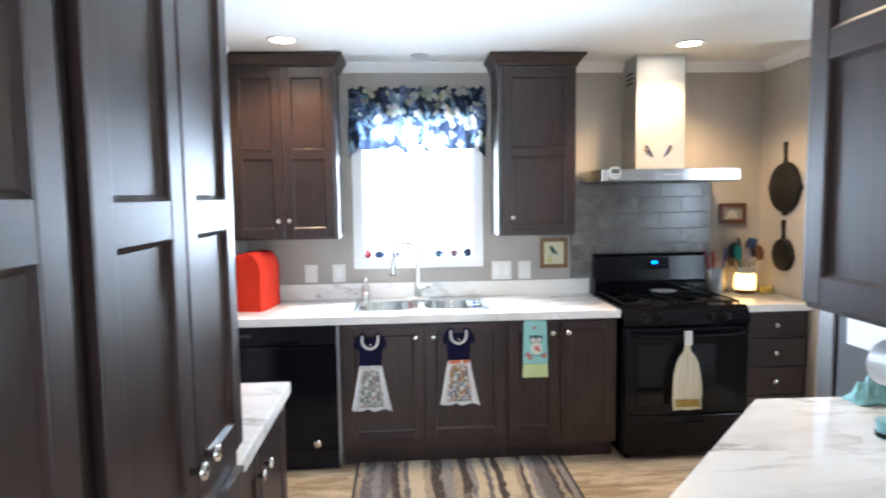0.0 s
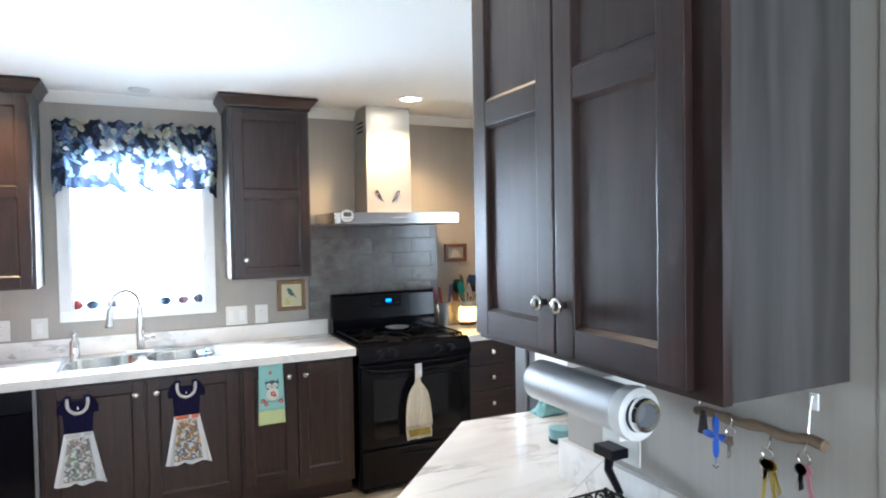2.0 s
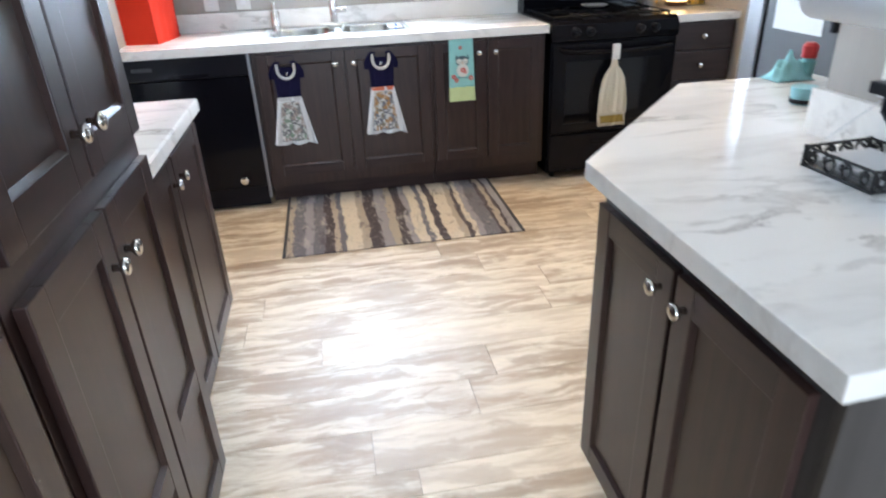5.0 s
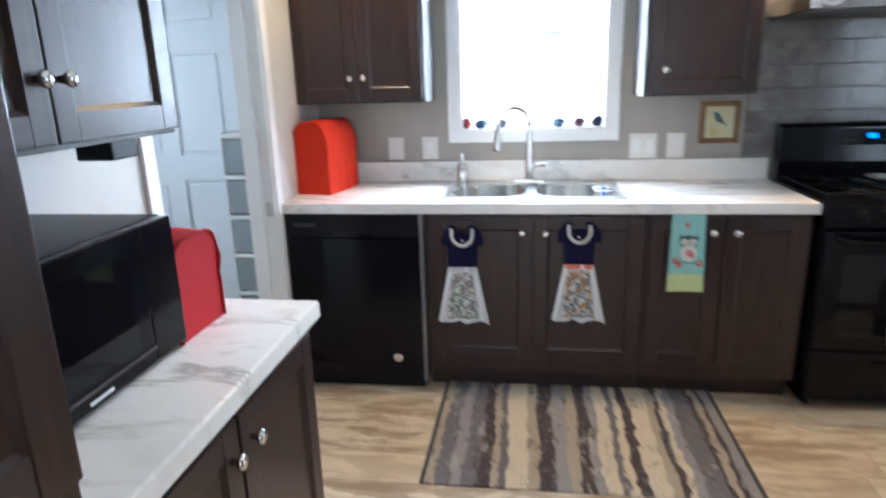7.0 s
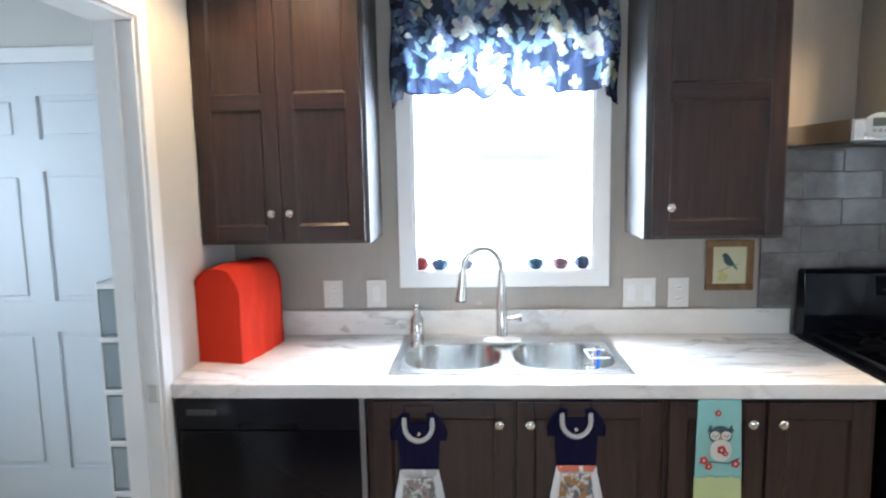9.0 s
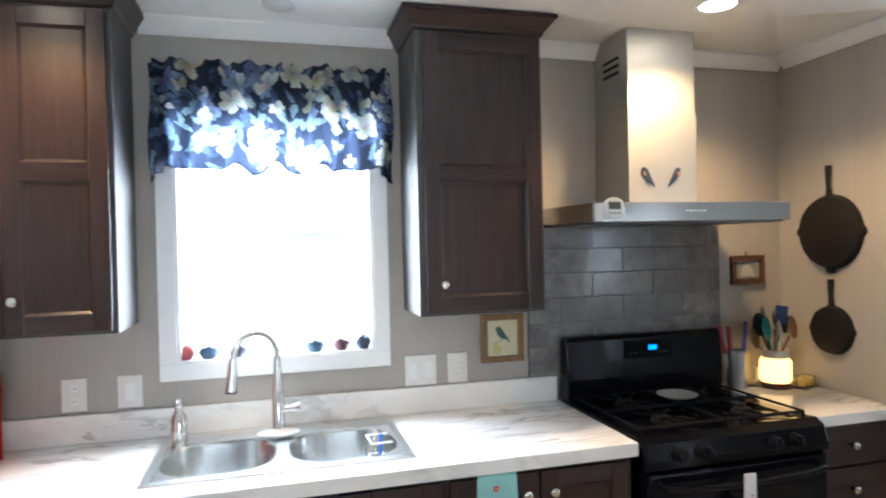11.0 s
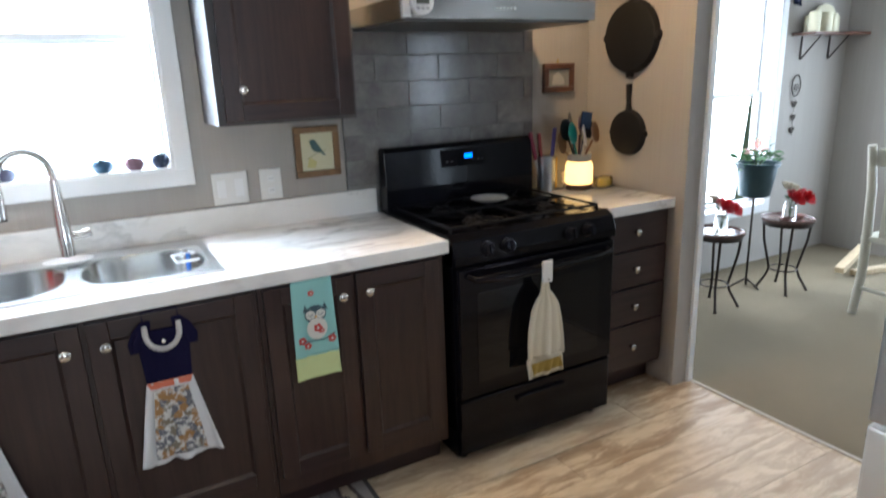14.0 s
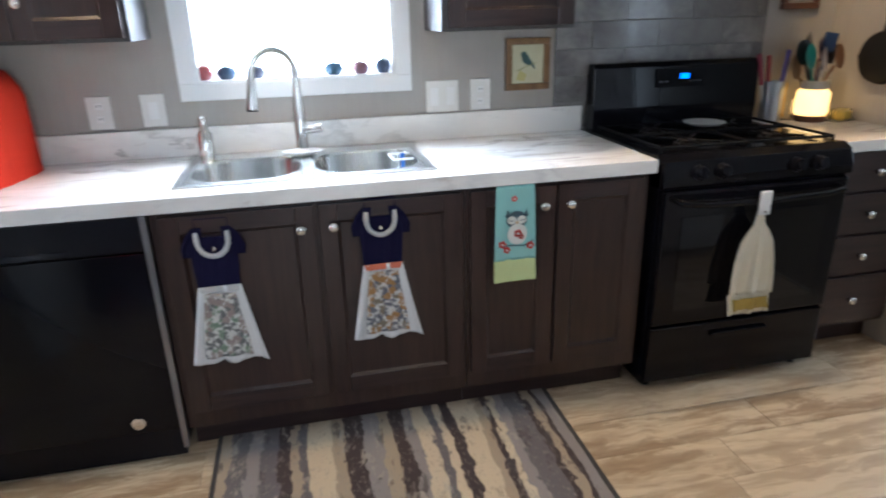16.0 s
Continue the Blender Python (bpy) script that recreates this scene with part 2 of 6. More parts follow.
STEEL = brushed("brushed_steel", (0.44, 0.44, 0.435))
HOOD_STEEL = brushed("hood_steel", (0.60, 0.60, 0.59), rough=(0.15, 0.24))
BOWL_STEEL = brushed("bowl_steel", (0.56, 0.575, 0.57), axis=(20, 20, 20), rough=(0.22, 0.30))
STEEL_V = brushed("brushed_steel_upright", (0.62, 0.60, 0.57), axis=(60, 60, 1), rough=(0.46, 0.58))
CHIMNEY = brushed("chimney_steel", (0.58, 0.565, 0.535), axis=(60, 60, 1), rough=(0.46, 0.58))
NICKEL = Mat("satin_nickel", (0.62, 0.60, 0.57), 0.2, 1.0).m
CHROME = Mat("chrome", (0.75, 0.75, 0.75), 0.07, 1.0).m
SILVER = Mat("silver_plastic", (0.58, 0.59, 0.60), 0.42, 0.5).m
WHITE = Mat("white_plastic", (0.75, 0.75, 0.74), 0.35).m
PLATE = Mat("switch_plate", (0.68, 0.67, 0.64), 0.35).m
FRIDGE_SIDE = Mat("fridge_side", (0.085, 0.087, 0.09), 0.36, Specular_IOR_Level=0.5).m
FRIDGE_DOOR = Mat("fridge_door_steel", (0.42, 0.42, 0.43), 0.30, 0.85).m
BLUE_LED = Mat("blue_digits", (0, 0.1, 0.4), 0.4, Emission_Color=(0.005, 0.17, 1, 1), Emission_Strength=3.6).m
CAN_GLOW = Mat("lamp_lens", (1, 1, 1), 0.4, Emission_Color=(1, 0.88, 0.68, 1), Emission_Strength=30.0).m
WAX_GLOW = Mat("lit_frosted_glass", (0.9, 0.8, 0.6), 0.4, Emission_Color=(1, 0.60, 0.20, 1), Emission_Strength=2.6).m

m = Mat("wall_tile", rough=0.2)
rnd = m.node("ShaderNodeObjectInfo").outputs["Random"]
tn = m.noise(m.coords((1, 1, 1), offset=True, warp=0.1), 9, 5, 0.65)
c = m.mix(m.grey(tn, -0.9, 1.9), (0.115, 0.108, 0.106), (0.27, 0.255, 0.245))
c = m.mix(m.grey(rnd, 0, 0.75), c, (0.13, 0.122, 0.12))
m.set("Base Color", c)
m.set("Roughness", m.grey(tn, 0.10, 0.24))
m.bump(m.noise(m.coords(offset=True), 7, 2), 0.30, 0.006)
TILE = m.m
GROUT = Mat("grout", (0.175, 0.168, 0.163), 0.7).m

m = Mat("floral_cotton", rough=0.85)
c = m.node("ShaderNodeAttribute")
c.attribute_name = "print"
c = m.mix(m.grey(m.noise(m.coords(), 260, 3, 0.7), 0, 0.15), c.outputs["Color"], (0.05, 0.06, 0.10))
m.set("Base Color", c)
tr = m.node("ShaderNodeBsdfTranslucent", Color=c)
ms = m.node("ShaderNodeMixShader", Fac=0.55)
m.t.links.new(m.b.outputs[0], ms.inputs[1])
m.t.links.new(tr.outputs[0], ms.inputs[2])
m.t.links.new(ms.outputs[0], m.t.nodes["Material Output"].inputs[0])
FLORAL = m.m


def cloth(name, color, bump=0.3):
    m = Mat(name, color, 0.9)
    m.set("Specular IOR Level", 0.12)
    w = m.noise(m.coords((1, 1, 1)), 380, 2, 0.7)
    m.set("Base Color", m.mix(m.grey(w, 0, 0.25), color, tuple(x * 0.6 for x in color)))
    m.bump(w, bump, 0.0015)
    return m.m


NAVY = cloth("navy_knit", (0.008, 0.007, 0.030))
COTTON = cloth("white_cotton", (0.66, 0.66, 0.66))
RIBBED = cloth("grey_rib", (0.48, 0.47, 0.46))
TEAL = cloth("teal_cotton", (0.29, 0.56, 0.53))
LIME = cloth("lime_cotton", (0.54, 0.61, 0.30))
CREAM = cloth("cream_terry", (0.66, 0.61, 0.49), 0.8)
GOLD_BAND = cloth("gold_band", (0.34, 0.24, 0.06))
CORAL = cloth("coral_print", (0.60, 0.17, 0.10))
RED_QUILT = cloth("red_quilt", (0.34, 0.010, 0.014), 0.6)
ORANGE_RED = cloth("orange_red_quilt", (0.52, 0.030, 0.012), 0.6)


def printed(name, a, b, c2):
    m = Mat(name, rough=0.9)
    v1 = m.node("ShaderNodeTexVoronoi", Vector=m.coords((1, 1, 1), warp=0.02), Scale=38.0)
    lines = m.noise(m.coords((1, 1, 1), warp=0.03), 60, 3, 0.6)
    f = m.mix(1.0, m.ramp(v1.outputs["Distance"], (0.66, (1, 1, 1)), (0.78, (0, 0, 0))), m.ramp(lines, (0.40, (0.15, 0.15, 0.15)), (0.48, (1, 1, 1))), "MULTIPLY")
    p = m.node("ShaderNodeSeparateColor", Color=v1.outputs["Color"])
    tint = m.ramp(p.outputs[0], (0.0, a), (0.4, b), (0.7, c2), constant=True)
    m.set("Base Color", m.mix(f, (0.60, 0.59, 0.56), tint))
    return m.m


PRINT_A = printed("grey_print", (0.13, 0.13, 0.13), (0.26, 0.21, 0.19), (0.16, 0.22, 0.16))
PRINT_B = printed("coloured_print", (0.12, 0.12, 0.14), (0.30, 0.16, 0.06), (0.18, 0.15, 0.11))
m = Mat("clear_glass", (1, 1, 1), 0.02, Transmission_Weight=1.0, IOR=1.45)
GLASS = m.m
PANE = Mat("window_pane", (1, 1, 1), 0.0, Transmission_Weight=1.0, IOR=1.02).m
PAPER = Mat("paper", (0.72, 0.72, 0.72), 0.8).m
FRAME_WOOD = wood("picture_frame_wood", (0.10, 0.05, 0.02), (0.22, 0.12, 0.05))
BROWN_WOOD = wood("walnut_brown", (0.05, 0.02, 0.012), (0.12, 0.05, 0.03))
PINE = wood("pale_wood", (0.42, 0.32, 0.2), (0.6, 0.48, 0.32))


def plain(name, color, rough=0.5, metal=0.0):
    return Mat(name, color, rough, metal).m


# ---- building helpers ----
def bx(bm, x0, x1, y0, y1, z0, z1):
    v = [bm.verts.new(p) for p in ((x0, y0, z0), (x1, y0, z0), (x1, y1, z0), (x0, y1, z0), (x0, y0, z1), (x1, y0, z1), (x1, y1, z1), (x0, y1, z1))]
    for f in ((3, 2, 1, 0), (4, 5, 6, 7), (0, 1, 5, 4), (1, 2, 6, 5), (2, 3, 7, 6), (3, 0, 4, 7)):
        bm.faces.new([v[i] for i in f])
    return v


def box(x0, x1, y0, y1, z0, z1):
    bm = bmesh.new()
    bx(bm, x0, x1, y0, y1, z0, z1)
    return bm


def part(name, bm, mat, parent=None, label="", at=None, bevel=0.0, smooth=False, seg=2, kind=""):
    if bevel:
        bmesh.ops.bevel(bm, geom=bm.edges[:] + bm.verts[:], offset=bevel, segments=seg, profile=0.6, affect="EDGES", clamp_overlap=True)
    me = bpy.data.meshes.new(name)
    bm.to_mesh(me)
    bm.free()
    me.materials.append(mat)
    if smooth:
        me.shade_smooth()
        if smooth != "all":
            me.set_sharp_from_angle(angle=radians(38))
    ob = new(name, me)
    if parent:
        ob.parent = parent
    if at is not None:
        ob.matrix_basis = at
    return tagged(ob, label, kind=kind)


def thing(name, label, category, m=None, group=""):
    ob = new(name)
    ob.empty_display_size = 0.05
    if m is not None:
        ob.matrix_basis = m
    return tagged(ob, label, category, group)


def lathe(profile, seg=24, bm=None, cx=0.0, cy=0.0):
    """A turned form about the z axis from (radius, height) pairs."""
    bm = bm or bmesh.new()
    rings = []
    for r, z in profile:
        if r < 1e-5:
            rings.append([bm.verts.new((cx, cy, z))])
        else:
            rings.append([bm.verts.new((cx + r * math.cos(2 * math.pi * i / seg), cy + r * math.sin(2 * math.pi * i / seg), z)) for i in range(seg)])
    for a, b in zip(rings, rings[1:]):
        for i in range(seg):
            j = (i + 1) % seg
            if len(a) == 1 and len(b) > 1:
                bm.faces.new((a[0], b[j], b[i]))
            elif len(b) == 1 and len(a) > 1:
                bm.faces.new((a[i], a[j], b[0]))
            elif len(a) > 1:
                bm.faces.new((a[i], a[j], b[j], b[i]))
    return bm


def tube(points, r, seg=10, bm=None, radii=None):
    """A round bar swept along points."""
    bm = bm or bmesh.new()
    pts = [Vector(p) for p in points]
    rings, side = [], None
    for i, p in enumerate(pts):
        d = (pts[min(i + 1, len(pts) - 1)] - pts[max(i - 1, 0)]).normalized()
        if side is None:
            side = d.orthogonal().normalized()
        side = (side - d * side.dot(d)).normalized()
        up = d.cross(side)
        rr = radii[i] if radii else r
        rings.append([bm.verts.new(p + (side * math.cos(2 * math.pi * k / seg) + up * math.sin(2 * math.pi * k / seg)) * rr) for k in range(seg)])
    for a, b in zip(rings, rings[1:]):
        for k in range(seg):
            bm.faces.new((a[k], a[(k + 1) % seg], b[(k + 1) % seg], b[k]))
    bm.faces.new(rings[0][::-1])
    bm.faces.new(rings[-1])
    return bm


def prism(outline, z0, z1, bm=None):
    """An upright prism on an outline of (x, y) that runs anticlockwise."""
    bm = bm or bmesh.new()
    lo, hi = [bm.verts.new((x, y, z0)) for x, y in outline], [bm.verts.new((x, y, z1)) for x, y in outline]
    bm.faces.new(lo[::-1])
    bm.faces.new(hi)
    for i in range(len(lo)):
        j = (i + 1) % len(lo)
        bm.faces.new((lo[i], lo[j], hi[j], hi[i]))
    return bm


def profile_run(profile, p0, p1, out, bm=None):
    """A moulding from p0 to p1; profile in (distance along out, height)."""
    bm = bm or bmesh.new()
    ends = []
    for p in (p0, p1):
        ends.append([bm.verts.new((p[0] + out[0] * a, p[1] + out[1] * a, p[2] + b)) for a, b in profile])
    n = len(profile)
    for i in range(n):
        j = (i + 1) % n
        bm.faces.new((ends[0][i], ends[0][j], ends[1][j], ends[1][i]))
    bm.faces.new(ends[0][::-1])
    bm.faces.new(ends[1])
    bmesh.ops.recalc_face_normals(bm, faces=bm.faces)
    return bm


def sheet(fx, nu, nv, thick=0.0):
    """A cloth from fx(u, v) -> point, with thickness."""
    bm = bmesh.new()
    g = [[bm.verts.new(fx(i / nu, j / nv)) for j in range(nv + 1)] for i in range(nu + 1)]
    for i in range(nu):
        for j in range(nv):
            bm.faces.new((g[i][j], g[i + 1][j], g[i + 1][j + 1], g[i][j + 1]))
    if thick:
        bmesh.ops.recalc_face_normals(bm, faces=bm.faces)
        bmesh.ops.solidify(bm, geom=bm.faces[:], thickness=thick)
    return bm

# ---- the setting ----
CEIL = 2.44


def wall(name, x0, x1, y0, y1, mat=WALL, z0=0.0, z1=CEIL):
    return tagged(part(name, box(x0, x1, y0, y1, z0, z1), mat), kind="structure")


def wall_with_hole(name, axis, a0, a1, d0, d1, holes, mat=WALL):
    """A wall along axis from a0 to a1, between depths d0 and d1, with openings (a, a, z, z)."""
    bm = bmesh.new()
    cuts = sorted(holes)
    at = a0
    spans = []
    for h0, h1, z0, z1 in cuts:
        spans += [(at, h0, 0, CEIL), (h0, h1, 0, z0), (h0, h1, z1, CEIL)]
        at = h1
    spans.append((at, a1, 0, CEIL))
    for s0, s1, z0, z1 in spans:
        if s1 - s0 > 1e-4 and z1 - z0 > 1e-4:
            if axis == "x":
                bx(bm, s0, s1, d0, d1, z0, z1)
            else:
                bx(bm, d0, d1, s0, s1, z0, z1)
    return tagged(part(name, bm, mat), kind="structure")


WIN = (-0.19, 0.545, 1.165, 2.07)
DIN = (3.55, 4.62, 0.45, 2.02)
wall_with_hole("wall_north", "x", -1.06, 2.52, 3.6, 3.76, [WIN])
wall_with_hole("wall_dining_north", "x", 2.63, 5.6, 4.0, 4.16, [DIN])
wall("wall_partition", 2.52, 2.63, 2.96, 4.16)
wall_with_hole("wall_west", "y", -3.0, 3.6, -1.06, -0.95, [(2.05, 2.92, 0.0, 2.06)], WHITE_WALL)
# the gap between these west pieces is added for the utility fill lamp
wall("wall_utility_west_low", -2.75, -2.65, 1.3, 3.76, WHITE_WALL, 0, 1.05)
wall("wall_utility_west_high", -2.75, -2.65, 1.3, 3.76, WHITE_WALL, 1.95, CEIL)
wall("wall_utility_west_a", -2.75, -2.65, 1.3, 2.2, WHITE_WALL, 1.05, 1.95)
wall("wall_utility_west_b", -2.75, -2.65, 3.0, 3.76, WHITE_WALL, 1.05, 1.95)
wall("wall_utility_south", -2.65, -1.06, 1.3, 1.4, WHITE_WALL)
wall_with_hole("wall_utility_north", "x", -2.65, -1.06, 3.6, 3.76, [(-2.27, -1.37, 0.0, 2.06)], WHITE_WALL)
wall_with_hole("wall_south", "x", -1.06, 5.6, -3.16, -3.0, [(-0.45, 1.05, 0.85, 2.15), (4.75, 5.21, 0.80, 2.0)])
wall_with_hole("wall_east", "y", -3.0, 4.0, 5.45, 5.6, [(1.75, 3.45, 0.04, 2.06)])
wall("wall_stub", 1.225, 1.345, -0.062, 0.74)
wall("wall_fridge_back", 1.345, 2.63, 0.63, 0.74)
wall("wall_fridge_side", 2.52, 2.63, 0.74, 1.42)

bm = bmesh.new()
bx(bm, -2.75, 5.6, -3.16, 4.16, CEIL, CEIL + 0.1)
tagged(part("ceiling", bm, CEILING), kind="structure")
bm = bmesh.new()
bx(bm, -2.75, 2.64, -3.16, 3.76, -0.1, -0.006)
bx(bm, 2.64, 5.6, -3.16, 4.16, -0.1, -0.006)
floor = tagged(part("floor", bm, JOINT), kind="structure")
bm = bmesh.new()
bx(bm, 2.645, 5.45, 0.03, 4.0, -0.006, 0.008)
bx(bm, 1.44, 5.45, -3.0, 0.03, -0.006, 0.008)
tagged(part("floor_carpet", bm, CARPET), kind="structure")
tagged(part("floor_strip", box(2.63, 2.647, 0.8, 2.96, -0.004, 0.007), plain("pale_strip", (0.5, 0.46, 0.4)), bevel=0.002), kind="structure")

# ground and sky stand outside the windows
bm = bmesh.new()
bx(bm, -60, 60, -60, 60, -0.7, -0.6)
tagged(part("ground", bm, plain("grass_ground", (0.08, 0.11, 0.04), 0.9)), kind="structure")

CROWN = [(0, 0), (0, -0.062), (0.010, -0.062), (0.016, -0.050), (0.040, -0.020), (0.050, -0.010), (0.050, 0)]
for name, p0, p1, out in (
    ("crown_window", (-0.295, 3.6, CEIL), (0.645, 3.6, CEIL), (0, -1)),
    ("crown_hood_left", (1.18, 3.6, CEIL), (1.56, 3.6, CEIL), (0, -1)),
    ("crown_hood_right", (1.865, 3.6, CEIL), (2.52, 3.6, CEIL), (0, -1)),
    ("crown_east", (2.52, 3.55, CEIL), (2.52, 2.96, CEIL), (-1, 0)),
    ("crown_partition_back", (2.63, 2.96, CEIL), (2.63, 4.0, CEIL), (1, 0)),
    ("crown_dining", (2.63, 4.0, CEIL), (5.45, 4.0, CEIL), (0, -1)),
    ("crown_dining_east", (5.45, 4.0, CEIL), (5.45, -3.0, CEIL), (-1, 0)),
    ("crown_west", (-0.95, -3.0, CEIL), (-0.95, 3.2, CEIL), (1, 0)),
):
    tagged(part("trim_" + name, profile_run(CROWN, p0, p1, out), TRIM), kind="structure")


def skirting(name, x0, x1, y0, y1):
    tagged(part("baseboard_" + name, box(x0, x1, y0, y1, 0.0, 0.075), TRIM, bevel=0.003), kind="structure")


skirting("utility", -2.65, -2.34, 3.588, 3.6)
# corner beads of the partition's end
tagged(part("trim_partition_corner", box(2.612, 2.645, 2.945, 2.975, 0, 2.38), TRIM, bevel=0.004), kind="structure")


def window(name, x0, x1, z0, z1, y, casing, depth, rail):
    """A sliding sash window in an opening, seen from the south."""
    w = tagged(new(name), "white vinyl window with a wide flat casing, overexposed daylight behind", kind="structure")
    bm = bmesh.new()
    c = casing
    bx(bm, x0 - c, x1 + c, y - 0.016, y, z0 - c, z0)
    bx(bm, x0 - c, x1 + c, y - 0.016, y, z1, z1 + c)
    bx(bm, x0 - c, x0, y - 0.016, y, z0, z1)
    bx(bm, x1, x1 + c, y - 0.016, y, z0, z1)
    part("window_casing", bm, TRIM, w, bevel=0.003)
    bm = bmesh.new()
    bx(bm, x0, x0 + 0.012, y - 0.012, y + depth, z0, z1)
    bx(bm, x1 - 0.012, x1, y - 0.012, y + depth, z0, z1)
    bx(bm, x0 + 0.012, x1 - 0.012, y - 0.012, y + depth, z0 - 0.004, z0 + 0.008)
    bx(bm, x0 + 0.012, x1 - 0.012, y - 0.012, y + depth, z1 - 0.012, z1)
    part("window_jamb", bm, TRIM, w)
    mid = rail
    for nm, a, b, dy in (("lower_sash", z0 + 0.008, mid + 0.018, 0.085), ("upper_sash", mid - 0.018, z1 - 0.012, 0.112)):
        bm = bmesh.new()
        s = 0.024
        bx(bm, x0 + 0.013, x0 + 0.013 + s, y + dy, y + dy + 0.026, a, b)
        bx(bm, x1 - 0.013 - s, x1 - 0.013, y + dy, y + dy + 0.026, a, b)
        bx(bm, x0 + 0.013 + s, x1 - 0.013 - s, y + dy, y + dy + 0.026, a, a + s)
        bx(bm, x0 + 0.013 + s, x1 - 0.013 - s, y + dy, y + dy + 0.026, b - s, b)
        part(nm, bm, TRIM, w, bevel=0.002)
        pane = part("pane", box(x0 + 0.04, x1 - 0.04, y + dy + 0.011, y + dy + 0.015, a + 0.025, b - 0.025), PANE, w)
        pane.visible_shadow = False
    return w


window("window_1", WIN[0], WIN[1], WIN[2], WIN[3], 3.6, 0.062, 0.15, 1.63)
window("window_2", DIN[0], DIN[1], DIN[2], DIN[3], 4.0, 0.062, 0.15, 1.25)


def flower_print(w, h, seed, step=0.0025):
    """The printed pattern of the curtain cloth as an array of colours: overlapping blooms and leaves on navy."""
    rng = random.Random(seed)
    nx, nz = int(w / step), int(h / step)
    gx, gz = np.meshgrid(np.arange(nx) * step, np.arange(nz) * step)
    img = np.empty((nz, nx, 3))
    img[:] = (0.012, 0.017, 0.032)

    def petal(x, z, a, b, turn, colour, heart):
        i0, i1 = max(0, int((x - a) / step)), min(nx, int((x + a) / step) + 2)
        j0, j1 = max(0, int((z - a) / step)), min(nz, int((z + a) / step) + 2)
        if i0 >= i1 or j0 >= j1:
            return
        dx, dz = gx[j0:j1, i0:i1] - x, gz[j0:j1, i0:i1] - z
        c, s_ = math.cos(turn), math.sin(turn)
        p, q = dx * c + dz * s_, -dx * s_ + dz * c
        lobe = b * (0.75 + 0.35 * p / a) * (1 + 0.12 * np.sin(p * 260 + x * 90))
        inside = (p / a) ** 2 + (q / lobe) ** 2 < 1
        mixed = np.clip(0.5 + 0.5 * p / a, 0, 1)[..., None]
        vein = np.where(np.abs(q) < 0.0022, 0.8, 1.0)[..., None]
        col = (np.array(heart) * (1 - mixed) + np.array(colour) * mixed) * vein
        block = img[j0:j1, i0:i1]
        block[inside] = col[inside]

    for k in range(int(w * h * 430)):
        x, z, turn = rng.uniform(0, w), rng.uniform(0, h), rng.uniform(0, 6.28)
        leaf = rng.choice(((0.10, 0.16, 0.25), (0.16, 0.24, 0.31), (0.035, 0.05, 0.11), (0.05, 0.075, 0.15), (0.20, 0.29, 0.33)))
        petal(x, z, rng.uniform(0.020, 0.044), rng.uniform(0.009, 0.018), turn, leaf, tuple(v * 0.6 for v in leaf))
    for k in range(int(w * h * 190)):
        x, z, turn = rng.uniform(0, w), rng.uniform(0, h), rng.uniform(0, 6.28)
        tone = rng.choice(((0.52, 0.49, 0.36), (0.36, 0.39, 0.40), (0.16, 0.21, 0.32), (0.44, 0.43, 0.36), (0.12, 0.15, 0.27)))
        r = rng.uniform(0.016, 0.036)
        n = rng.choice((1, 2, 3, 4, 5))
        for i in range(n):
            a = turn + i * 6.283 / 5 + rng.uniform(-0.2, 0.2)
            f = rng.uniform(0.75, 1.05)
            petal(x + math.cos(a) * r * 0.85, z + math.sin(a) * r * 0.85, r * f, r * 0.72, a, tone, tuple(v * rng.uniform(0.35, 0.7) for v in tone))
    return img


